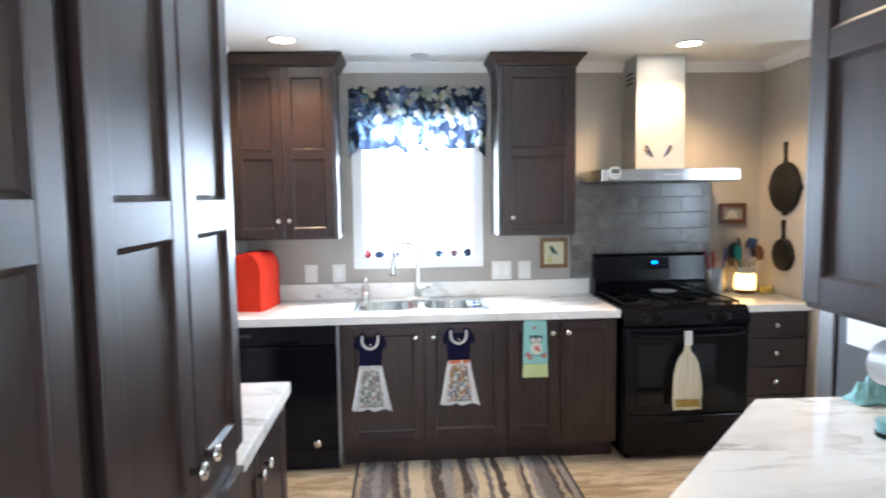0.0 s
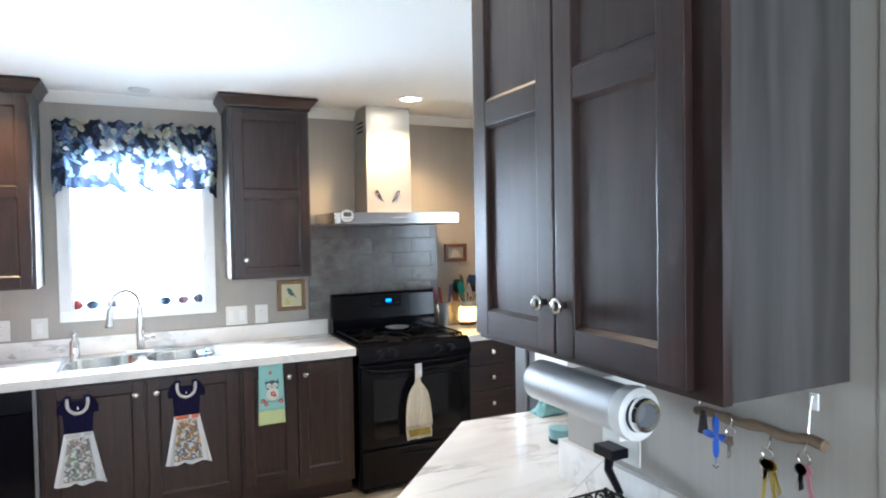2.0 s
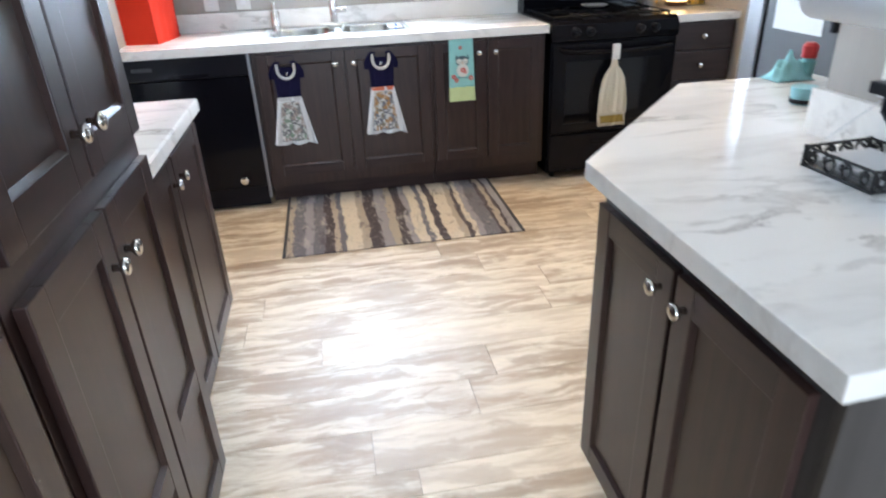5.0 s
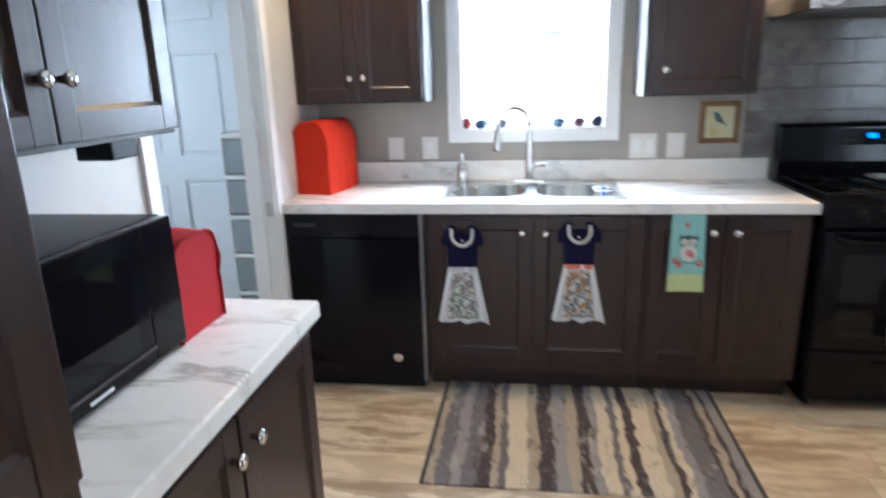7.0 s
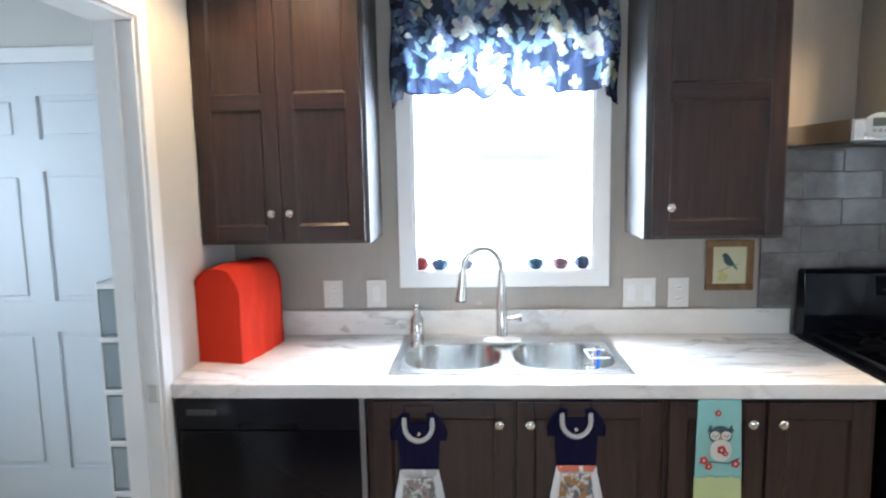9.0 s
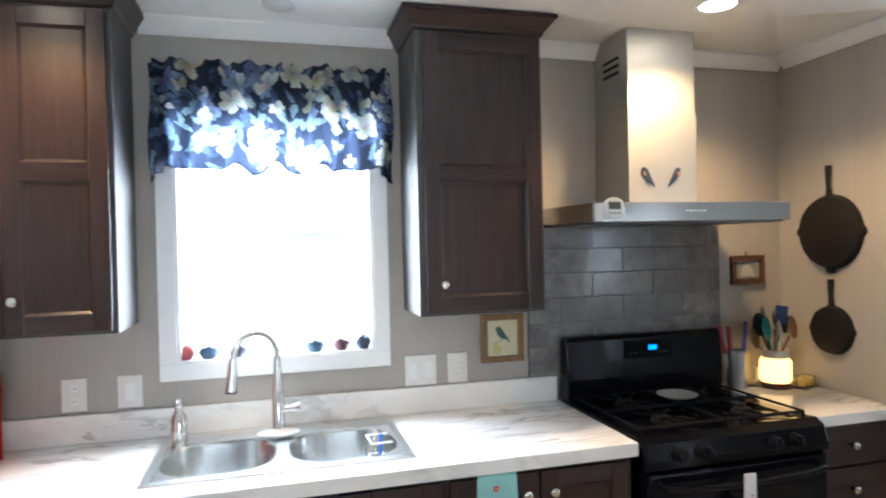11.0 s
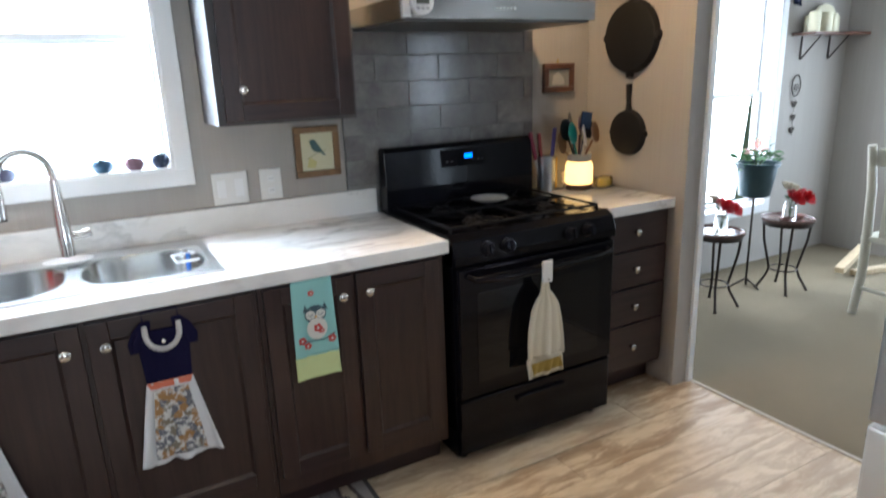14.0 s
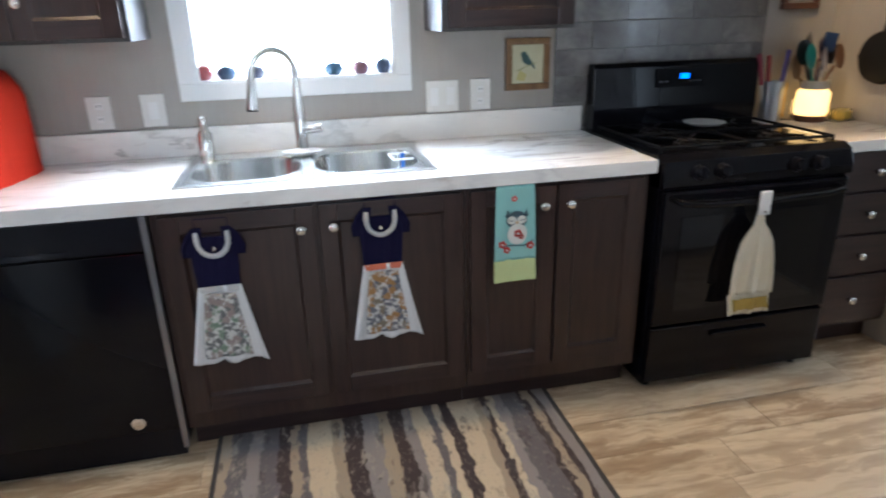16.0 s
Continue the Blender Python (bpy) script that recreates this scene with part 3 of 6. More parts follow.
def valance(name, x0, x1, z0, z1, y, waves, nu, nv, seed):
    """A gathered curtain that hides its rod, with a scalloped hem."""
    w = thing(name, "navy valance curtain with white and blue flowers, gathered above the window", "curtain", pose(x0, y, 0))
    wide = x1 - x0

    def at(u, v):
        hem = 0.030 * abs(math.sin(u * math.pi * 5.0)) + 0.012 * math.sin(u * 41)
        side = 0.0 if 0.05 < u < 0.95 else 0.03
        z = z1 + 0.012 - (0.008 * math.sin(u * 43) + 0.006 * math.sin(u * 101 + 2)) * (1 - v) - v * (z1 - z0 - hem + side)
        swell = 0.010 + 0.022 * v
        yy = -0.004 - swell * math.sin(u * waves * 2 * math.pi + 1.3 * math.sin(u * 9)) - 0.012 * math.sin(u * waves * 3.1 + v * 2) * v
        if u < 0.02 or u > 0.98:
            yy += 0.05
        return (u * wide + 0.006 * math.sin(v * 7 + u * 30), yy, z)

    bm = bmesh.new()
    g = [[bm.verts.new(at(i / nu, j / nv)) for j in range(nv + 1)] for i in range(nu + 1)]
    for i in range(nu):
        for j in range(nv):
            bm.faces.new((g[i][j], g[i][j + 1], g[i + 1][j + 1], g[i + 1][j]))
    cloth_ob = part("curtain_cloth", bm, FLORAL, w, smooth="all")
    img = flower_print(wide * 1.12, z1 - z0 + 0.02, seed)
    ii = np.repeat(np.arange(nu + 1), nv + 1)
    jj = np.tile(np.arange(nv + 1), nu + 1)
    px = (ii / nu * (img.shape[1] - 1)).astype(int)
    pz = (jj / nv * (img.shape[0] - 1)).astype(int)
    rgba = np.ones((len(ii), 4), dtype=np.float32)
    rgba[:, :3] = img[pz, px]
    col = cloth_ob.data.color_attributes.new("print", "FLOAT_COLOR", "POINT")
    col.data.foreach_set("color", rgba.ravel())
    rod = tube([(0.02, 0.062, z1 - 0.05), (0.02, 0.034, z1 - 0.05), (wide / 2, 0.034, z1 - 0.05), (wide - 0.02, 0.034, z1 - 0.05), (wide - 0.02, 0.062, z1 - 0.05)], 0.006)
    part("curtain_rod", rod, WHITE, w, smooth=True)
    hem_line = [Vector(at(i / 170, 1.0)) + Vector((0, -0.001, 0.001)) for i in range(171)]
    part("curtain_hem", tube(hem_line, 0.0032, 5), NAVY, w, "dark navy bound hem", smooth=True)
    return w


valance("valance_curtain", -0.265, 0.632, 1.852, 2.262, 3.535, 9, 340, 150, 3)
valance("valance_curtain", 3.46, 4.78, 1.86, 2.27, 3.94, 12, 360, 130, 4)


def casing(name, axis, a0, a1, face, side, top, w=0.06):
    """Door casing round an opening, on one face of a wall."""
    bm = bmesh.new()
    f0, f1 = (face, face + 0.014 * side) if side > 0 else (face + 0.014 * side, face)
    for b0, b1, z0, z1 in ((a0 - w, a0, 0, top + w), (a1, a1 + w, 0, top + w), (a0, a1, top, top + w)):
        if axis == "y":
            bx(bm, f0, f1, b0, b1, z0, z1)
        else:
            bx(bm, b0, b1, f0, f1, z0, z1)
    tagged(part(name, bm, TRIM, bevel=0.004), kind="structure")


casing("trim_utility_door", "y", 2.05, 2.92, -0.95, 1, 2.06)
bm = bmesh.new()
bx(bm, -1.072, -0.948, 2.05, 2.062, 0, 2.06)
bx(bm, -1.072, -0.948, 2.908, 2.92, 0, 2.06)
bx(bm, -1.072, -0.948, 2.062, 2.908, 2.048, 2.06)
bx(bm, -1.02, -1.0, 2.062, 2.072, 0, 2.048)
bx(bm, -1.02, -1.0, 2.898, 2.908, 0, 2.048)
tagged(part("trim_utility_jamb", bm, TRIM), kind="structure")
tagged(part("trim_strike_plate", box(-0.985, -0.955, 2.904, 2.9085, 0.86, 0.92), NICKEL), kind="structure")
casing("trim_back_door", "x", -2.27, -1.37, 3.6, -1, 2.06)
# casing at the end of the short wall
tagged(part("trim_hall_bead", box(1.2225, 1.260, -0.084, -0.0625, 0, 2.38), WALL, bevel=0.003), kind="structure")
tagged(part("trim_hall_casing", box(1.232, 1.312, -0.104, -0.0845, 0, 2.1), TRIM, bevel=0.004), kind="structure")
tagged(part("trim_hall_jamb", box(1.2605, 1.345, -0.084, -0.0625, 0, 2.1), TRIM, bevel=0.002), kind="structure")


def six_panel_door(name, x0, x1, y, top):
    """A six-panel door leaf facing south."""
    d = tagged(new(name), "closed white six-panel exterior door in the utility room", kind="structure")
    d.matrix_basis = pose(x0, y, 0.012)
    w, h = x1 - x0, top - 0.012
    part("door_slab", box(0, w, 0.012, 0.044, 0, h), DOOR_WHITE, d)
    s, mid = 0.11, 0.10
    cols = ((s, w / 2 - mid / 2), (w / 2 + mid / 2, w - s))
    rows = ((0.275, 0.90), (1.04, 1.60), (1.735, 1.915))
    bm = bmesh.new()
    bx(bm, 0, s, 0, 0.012, 0, h)
    bx(bm, w - s, w, 0, 0.012, 0, h)
    bx(bm, w / 2 - mid / 2, w / 2 + mid / 2, 0, 0.012, 0, h)
    for a, b in cols:
        z = 0
        for r0, r1 in rows:
            bx(bm, a, b, 0, 0.012, z, r0)
            z = r1
        bx(bm, a, b, 0, 0.012, z, h)
    part("door_frame", bm, DOOR_WHITE, d)
    for a, b in cols:
        for r0, r1 in rows:
            part("door_panel", box(a + 0.022, b - 0.022, 0.004, 0.0125, r0 + 0.022, r1 - 0.022), DOOR_WHITE, d, bevel=0.006)
    part("door_sweep", box(0, w, -0.004, 0.0, -0.008, 0.03), BLACK_SOFT, d)
    for z in (0.25, 1.0, 1.8):
        part("hinge", tube([(w - 0.004, -0.006, z), (w - 0.004, -0.006, z + 0.09)], 0.006), NICKEL, d, smooth=True)


six_panel_door("door_1", -2.27, -1.37, 3.615, 2.06)

# ---- cabinets ----


def knob(parent, x, z, y=-0.018):
    """A turned knob on a door's face."""
    bm = lathe([(0, 0), (0.007, 0), (0.0062, 0.010), (0.009, 0.014), (0.0145, 0.018), (0.0162, 0.023), (0.0135, 0.028), (0.006, 0.0302), (0, 0.0305)], 20)
    part("knob", bm, NICKEL, parent, "satin nickel round knob", pose(x, y, z, 90), smooth="all")


def front(name, parent, x0, x1, z0, z1, rails=(), stile=0.056, rail=0.056, knob_at=None):
    """A framed door: stiles, rails and sunk panels. rails: heights of the middle rails' centres."""
    d = new(name)
    d.parent = parent
    d.matrix_basis = pose(x0, 0, z0)
    w, h = x1 - x0, z1 - z0
    for a in (0, w - stile):
        part("door_stile", box(a, a + stile, -0.019, -0.001, 0, h), WOOD, d, bevel=0.0022)
    zs = [(0, rail)] + [(r - z0 - rail / 2, r - z0 + rail / 2) for r in rails] + [(h - rail, h)]
    for a, b in zs:
        part("door_rail", box(stile + 0.0003, w - stile - 0.0003, -0.0184, -0.001, a, b), WOOD_X, d, bevel=0.0016)
    for (a0, a1), (b0, b1) in zip(zs, zs[1:]):
        bm, loops = bmesh.new(), []
        for o, y in ((-0.001, -0.0175), (0.002, -0.015), (0.006, -0.0115), (0.009, -0.009)):
            loops.append([bm.verts.new(p) for p in ((stile + o, y, a1 + o), (w - stile - o, y, a1 + o), (w - stile - o, y, b0 - o), (stile + o, y, b0 - o))])
        for p, q in zip(loops, loops[1:]):
            for i in range(4):
                bm.faces.new((p[i], p[(i + 1) % 4], q[(i + 1) % 4], q[i]))
        bm.faces.new(loops[-1])
        part("door_panel", bm, WOOD, d)
    if knob_at:
        knob(d, knob_at[0] - x0, knob_at[1] - z0)
    return d


def carcass(parent, x0, x1, depth, z0, z1, toe=0.0, left=VENEER, right=VENEER, open_top=False):
    """A cabinet's body with its face frame."""
    bm = bmesh.new()
    if open_top:
        bx(bm, x0, x1, 0.0, depth, z0 + toe, 0.735)
        for kind, a, b, c0, c1 in (("front_rail", x0, x1, 0.0, 0.02), ("back_rail", x0, x1, depth - 0.02, depth),
                                   ("side_panel", x0, x0 + 0.018, 0.0202, depth - 0.0202), ("side_panel", x1 - 0.018, x1, 0.0202, depth - 0.0202)):
            part(kind, box(a, b, c0, c1, 0.7352, z1), left, parent)
    else:
        bx(bm, x0, x1, 0.0, depth, z0 + toe, z1)
    part("cabinet_body", bm, left, parent, bevel=0.0015)
    if toe:
        part("toe_kick", box(x0, x1, 0.075, depth, z0, z0 + toe - 0.0005), WOOD_X, parent)




def cornice(parent, x0, x1, depth, z):
    """A stepped crown round the front and the free sides of a wall cabinet."""
    bm = bmesh.new()
    steps = [(0.004, 0.0), (0.010, 0.008), (0.012, 0.016), (0.032, 0.040), (0.045, 0.056), (0.052, 0.060), (0.052, 0.075)]
    loops = []
    for o, dz in steps:
        loops.append([bm.verts.new(p) for p in ((x0 - o, depth, z + dz), (x0 - o, -o, z + dz), (x1 + o, -o, z + dz), (x1 + o, depth, z + dz))])
    for a, b in zip(loops, loops[1:]):
        for i in range(4):
            j = (i + 1) % 4
            bm.faces.new((a[i], a[j], b[j], b[i]))
    bm.faces.new(loops[0])
    bm.faces.new(loops[-1][::-1])
    bmesh.ops.recalc_face_normals(bm, faces=bm.faces)
    part("cabinet_cornice", bm, WOOD_X, parent)


GB, GU = "kitchen base cabinets", "kitchen wall cabinets"
TOE, TOPZ = 0.11, 0.862
UB, UT = 1.325, 2.36

# wall cabinets beside the window
c = thing("wall_cabinet", "dark-stained wooden double-door wall cabinet with a crown, beside the window", "cabinet", pose(0, 3.30, 0), GU)
carcass(c, -0.95, -0.32, 0.296, UB, UT)
front("cabinet_door", c, -0.94, -0.641, UB + 0.012, UT - 0.012, (1.84,), knob_at=(-0.672, 1.44))
front("cabinet_door", c, -0.637, -0.335, UB + 0.012, UT - 0.012, (1.84,), knob_at=(-0.606, 1.44))
cornice(c, -0.945, -0.32, 0.296, UT)
c = thing("wall_cabinet", "dark-stained wooden single-door wall cabinet with a crown, between window and hood", "cabinet", pose(0, 3.30, 0), GU)
carcass(c, 0.668, 1.155, 0.296, UB, UT)
front("cabinet_door", c, 0.692, 1.142, UB + 0.012, UT - 0.012, (1.84,), knob_at=(0.752, 1.44))
cornice(c, 0.668, 1.155, 0.296, UT)

# base cabinets under the sink counter
YF = 2.985
c = thing("sink_base_cabinet", "dark-stained wooden double-door base cabinet below the sink", "cabinet", pose(0, YF, 0), GB)
carcass(c, -0.295, 0.658, 0.56, 0, TOPZ, TOE, WOOD, open_top=True)
front("cabinet_door", c, -0.27, 0.178, 0.175, 0.845, knob_at=(0.137, 0.775))
front("cabinet_door", c, 0.192, 0.643, 0.175, 0.845, knob_at=(0.235, 0.775))
c = thing("base_cabinet", "dark-stained wooden double-door base cabinet beside the stove", "cabinet", pose(0, YF, 0), GB)
carcass(c, 0.66, 1.315, 0.56, 0, TOPZ, TOE, WOOD)
front("cabinet_door", c, 0.675, 0.966, 0.175, 0.845, knob_at=(0.925, 0.78))
front("cabinet_door", c, 0.980, 1.290, 0.175, 0.845, knob_at=(1.017, 0.78))

# drawers right of the stove
c = thing("drawer_cabinet", "dark-stained wooden cabinet with four drawers beside the stove", "cabinet", pose(0, 3.045, 0), GB)
carcass(c, 2.115, 2.515, 0.53, 0, TOPZ, TOE, WOOD)
for z0, z1 in ((0.700, 0.852), (0.525, 0.688), (0.350, 0.513), (0.135, 0.338)):
    d = new("drawer")
    d.parent = c
    d.matrix_basis = pose(2.125, 0, z0)
    part("drawer_front", box(0, 0.375, -0.019, -0.001, 0, z1 - z0), WOOD_X, d, bevel=0.003)
    knob(d, 0.178, (z1 - z0) / 2)

# dishwasher
d = thing("dishwasher", "black built-in dishwasher with a control strip above its door", "dishwasher", pose(0, 2.962, 0))
part("dishwasher_body", box(-0.925, -0.315, 0.022, 0.56, 0.02, 0.858), BLACK_SOFT, d)
part("dishwasher_door", box(-0.925, -0.315, 0.0, 0.021, 0.13, 0.745), BLACK, d, bevel=0.004)
part("control_strip", box(-0.925, -0.315, -0.004, 0.021, 0.75, 0.858), BLACK_SOFT, d, bevel=0.005)
part("strip_vent", box(-0.89, -0.79, -0.006, -0.003, 0.80, 0.818), plain("dark_grey", (0.03, 0.03, 0.035)), d)
part("door_handle", box(-0.72, -0.52, -0.006, 0.0, 0.752, 0.772), BLACK, d, bevel=0.002)
part("kick_plate", box(-0.925, -0.315, 0.03, 0.05, 0.01, 0.125), BLACK_SOFT, d)
part("door_badge", lathe([(0, 0), (0.021, 0), (0.021, 0.003), (0.018, 0.004), (0, 0.004)], 24), CHROME, d, "round silver badge", pose(-0.437, 0.001, 0.17, 90), smooth=True)
part("side_trim", box(-0.3135, -0.2965, -0.008, 0.0, 0.06, 0.858), plain("grey_metal_trim", (0.22, 0.22, 0.24), 0.35, 0.8), d)
tagged(part("filler_strip", box(-0.95, -0.927, 2.975, 3.55, 0, 0.86), WOOD), "narrow dark wooden filler beside the dishwasher", "cabinet")

# counters


def rounded(name, bm, parent, mat=STONE, label=""):
    return part(name, bm, mat, parent, label, bevel=0.004)


CT0, CT1 = 0.862, 0.905
SX0, SX1, SY0, SY1 = -0.215, 0.572, 3.075, 3.50
c = thing("countertop", "white marble-look laminate countertop along the window wall", "countertop")
bm, rings = bmesh.new(), []
for (x0, x1, y0, y1), z in (((SX0, SX1, SY0, SY1), CT0), ((-0.948, 1.328, 2.96, 3.598), CT0), ((-0.948, 1.328, 2.96, 3.598), CT1), ((SX0, SX1, SY0, SY1), CT1)):
    rings.append([bm.verts.new(p) for p in ((x0, y0, z), (x1, y0, z), (x1, y1, z), (x0, y1, z))])
for p, q in zip(rings, rings[1:] + rings[:1]):
    for i in range(4):
        bm.faces.new((p[i], p[(i + 1) % 4], q[(i + 1) % 4], q[i]))
bmesh.ops.recalc_face_normals(bm, faces=bm.faces)
part("worktop", bm, STONE, c)
part("front_edge", box(-0.948, 1.328, 2.957, 2.9598, CT0 - 0.002, CT1 - 0.002), EDGE, c)
part("backsplash", box(-0.948, 1.328, 3.577, 3.5985, CT1, 1.008), STONE, c, bevel=0.003)
c = thing("countertop", "short white marble-look laminate countertop beside the stove", "countertop")
part("worktop", box(2.105, 2.5185, 3.005, 3.598, CT0, CT1), STONE, c, bevel=0.003)

# left run: tall pantry, base cabinet, wall cabinet (local x runs along the wall, local -y faces the room)
XP = -0.308
c = thing("pantry_cabinet", "tall dark-stained wooden pantry cabinet with four framed doors", "cabinet", pose(XP, 0.175, 0, 0, 0, 90), "tall pantry cabinets")
carcass(c, 0.0, 0.655, 0.61, 0, 2.36, TOE, WOOD)
front("upper_door", c, 0.020, 0.333, 1.040, 2.345, (1.550,), 0.056, 0.062, knob_at=(0.302, 1.122))
front("upper_door", c, 0.343, 0.642, 1.040, 2.345, (1.550,), 0.056, 0.062, knob_at=(0.378, 1.122))
front("lower_door", c, 0.020, 0.333, 0.125, 0.985, (0.44,), 0.056, 0.06, knob_at=(0.302, 0.892))
front("lower_door", c, 0.343, 0.642, 0.125, 0.985, (0.44,), 0.056, 0.06, knob_at=(0.378, 0.892))
cornice(c, 0.0, 0.655, 0.61, 2.36)
c = thing("pantry_cabinet", "tall dark-stained wooden cabinet next to the pantry, doors closed", "cabinet", pose(XP, -0.775, 0, 0, 0, 90), "tall pantry cabinets")
carcass(c, 0.0, 0.945, 0.61, 0, 2.36, TOE, WOOD)
for a, b in ((0.012, 0.456), (0.464, 0.910)):
    front("upper_door", c, a, b, 1.040, 2.345, (1.553,), 0.056, 0.066)
    front("lower_door", c, a, b, 0.125, 0.985, (), 0.056, 0.06)

c = thing("base_cabinet", "dark-stained wooden double-door base cabinet below the microwave", "cabinet", pose(-0.385, 0.863, 0, 0, 0, 90), GB)
carcass(c, -0.030, 0.84, 0.555, 0, TOPZ, TOE, WOOD)
front("cabinet_door", c, 0.012, 0.418, 0.135, 0.835, knob_at=(0.384, 0.765))
front("cabinet_door", c, 0.430, 0.825, 0.135, 0.835, knob_at=(0.470, 0.765))
c = thing("countertop", "white marble-look laminate countertop below the wall cabinet", "countertop")
part("worktop", box(-0.948, -0.352, 0.833, 1.730, CT0, CT1), STONE, c, bevel=0.004)
part("front_edge", box(-0.3518, -0.3492, 0.836, 1.727, CT0 + 0.002, CT1 - 0.004), EDGE, c)
c = thing("wall_cabinet", "dark-stained wooden double-door wall cabinet above the microwave", "cabinet", pose(-0.69, 0.863, 0, 0, 0, 90), GU)
carcass(c, -0.030, 0.895, 0.258, 1.325, 2.36)
front("cabinet_door", c, 0.012, 0.478, 1.337, 2.348, (1.84,), knob_at=(0.450, 1.452))
front("cabinet_door", c, 0.484, 0.880, 1.337, 2.348, (1.84,), knob_at=(0.512, 1.452))
cornice(c, -0.030, 0.895, 0.258, 2.36)

# island with its slanted end (local x runs towards the camera's side)
c = thing("island_cabinet", "dark-stained two-door cabinet below the angled counter, with grey side panel", "cabinet", pose(0.672, 0.67, 0, 0, 0, -90), GB)
bm = prism([(0.672, -0.03), (1.2235, -0.03), (1.2235, 0.745), (1.64, 0.745), (1.64, 1.25), (1.20, 1.23), (0.672, 0.66)], TOE, 0.8755)
body = part("cabinet_body", bm, VENEER, c, at=pose(0.672, 0.67, 0, 0, 0, -90).inverted())
bm = prism([(0.745, 0.0), (1.2225, 0.0), (1.2225, 0.746), (1.6, 0.746), (1.6, 1.2), (1.22, 1.17), (0.745, 0.63)], 0.0, TOE - 0.0005)
part("toe_kick", bm, VENEER, c, at=pose(0.672, 0.67, 0, 0, 0, -90).inverted())
part("end_panel", box(0.7005, 0.715, 0.0, 0.50, 0.0, TOPZ), VENEER, c, bevel=0.001)
front("cabinet_door", c, 0.014, 0.338, 0.125, 0.835, knob_at=(0.302, 0.785))
front("cabinet_door", c, 0.352, 0.676, 0.125, 0.835, knob_at=(0.388, 0.785))
c = thing("countertop", "white marble-look laminate counter with a slanted corner and short backsplash", "countertop")
bm = prism([(0.634, -0.070), (1.2235, -0.042), (1.2235, 0.743), (1.664, 0.743), (1.664, 1.318), (1.200, 1.330), (0.634, 0.700)], 0.876, 0.917)
part("worktop", bm, STONE, c, bevel=0.003)
bm = bmesh.new()
bm = prism([(1.206, -0.034), (1.2235, -0.034), (1.2235, 0.7415), (1.664, 0.7415), (1.664, 0.760), (1.206, 0.760)], 0.917, 1.02)
part("backsplash", bm, STONE, c)
c = thing("wall_cabinet", "dark-stained double-door wall cabinet with grey side above the angled counter", "cabinet", pose(0.93, 0.690, 0, 0, 0, -90), GU)
carcass(c, 0.0, 0.710, 0.2935, 1.34, 2.36)
part("face_frame", box(0.0, 0.712, -0.0008, 0.018, 1.338, 2.361), WOOD, c)
front("cabinet_door", c, 0.012, 0.331, 1.352, 2.348, (1.865,), knob_at=(0.303, 1.452))
front("cabinet_door", c, 0.337, 0.660, 1.352, 2.348, (1.865,), knob_at=(0.367, 1.452))
cornice(c, 0.0, 0.710, 0.2935, 2.36)

# ---- appliances ----
# stove
s = thing("gas_stove", "black freestanding gas stove with a raised back guard", "stove", pose(1.338, 2.955, 0))
W = 0.756
part("stove_side", box(0, 0.02, 0.0, 0.60, 0.035, 0.885), BLACK, s)
part("stove_side", box(W - 0.02, W, 0.0, 0.60, 0.035, 0.885), BLACK, s)
part("stove_body", box(0.0203, W - 0.0203, 0.01, 0.60, 0.035, 0.884), BLACK_SOFT, s)
for x, y in ((0.05, 0.05), (W - 0.05, 0.05), (0.05, 0.55), (W - 0.05, 0.55)):
    part("stove_foot", lathe([(0, 0), (0.018, 0), (0.014, 0.036), (0, 0.036)], 12), BLACK_SOFT, s, at=pose(x, y, 0))
part("storage_drawer", box(0.008, W - 0.008, -0.02, 0.009, 0.045, 0.272), BLACK, s, bevel=0.006)
part("drawer_handle", box(0.26, 0.50, -0.034, -0.0205, 0.212, 0.232), BLACK, s, bevel=0.005)
d = new("oven_door")
d.parent = s
part("door_slab", box(0.008, W - 0.008, -0.024, 0.009, 0.284, 0.795), BLACK, d, bevel=0.007)
part("oven_window", box(0.085, W - 0.085, -0.0262, -0.0245, 0.34, 0.70), DARK_GLASS, d, bevel=0.0008)
hp = [(0.05, -0.026, 0.768), (0.06, -0.060, 0.762), (0.14, -0.070, 0.755), (W / 2, -0.074, 0.750), (W - 0.14, -0.070, 0.755), (W - 0.06, -0.060, 0.762), (W - 0.05, -0.026, 0.768)]
part("door_handle", tube(hp, 0.012, 12), BLACK, d, smooth=True)
bm = prism([(-0.010, 0.802), (0.060, 0.802), (0.060, 0.912), (0.030, 0.915), (-0.005, 0.895), (-0.024, 0.84), (-0.022, 0.81)][::-1], 0.0, W)
part("control_panel", bm, BLACK, s, at=Matrix(((0, 0, 1, 0), (1, 0, 0, 0), (0, 1, 0, 0), (0, 0, 0, 1))), bevel=0.002)
for x in (0.135, 0.225, 0.520, 0.610):
    bm = lathe([(0, 0), (0.027, 0), (0.026, 0.008), (0.021, 0.012), (0.019, 0.028), (0.017, 0.031), (0, 0.031)], 24)
    bx(bm, -0.005, 0.005, -0.019, 0.019, 0.012, 0.038)
    part("burner_knob", bm, BLACK_SOFT, s, at=pose(x, -0.018, 0.855, 78), smooth=True)
part("cooktop", box(0.0, W, 0.03, 0.575, 0.886, 0.912), BLACK, s, bevel=0.006)
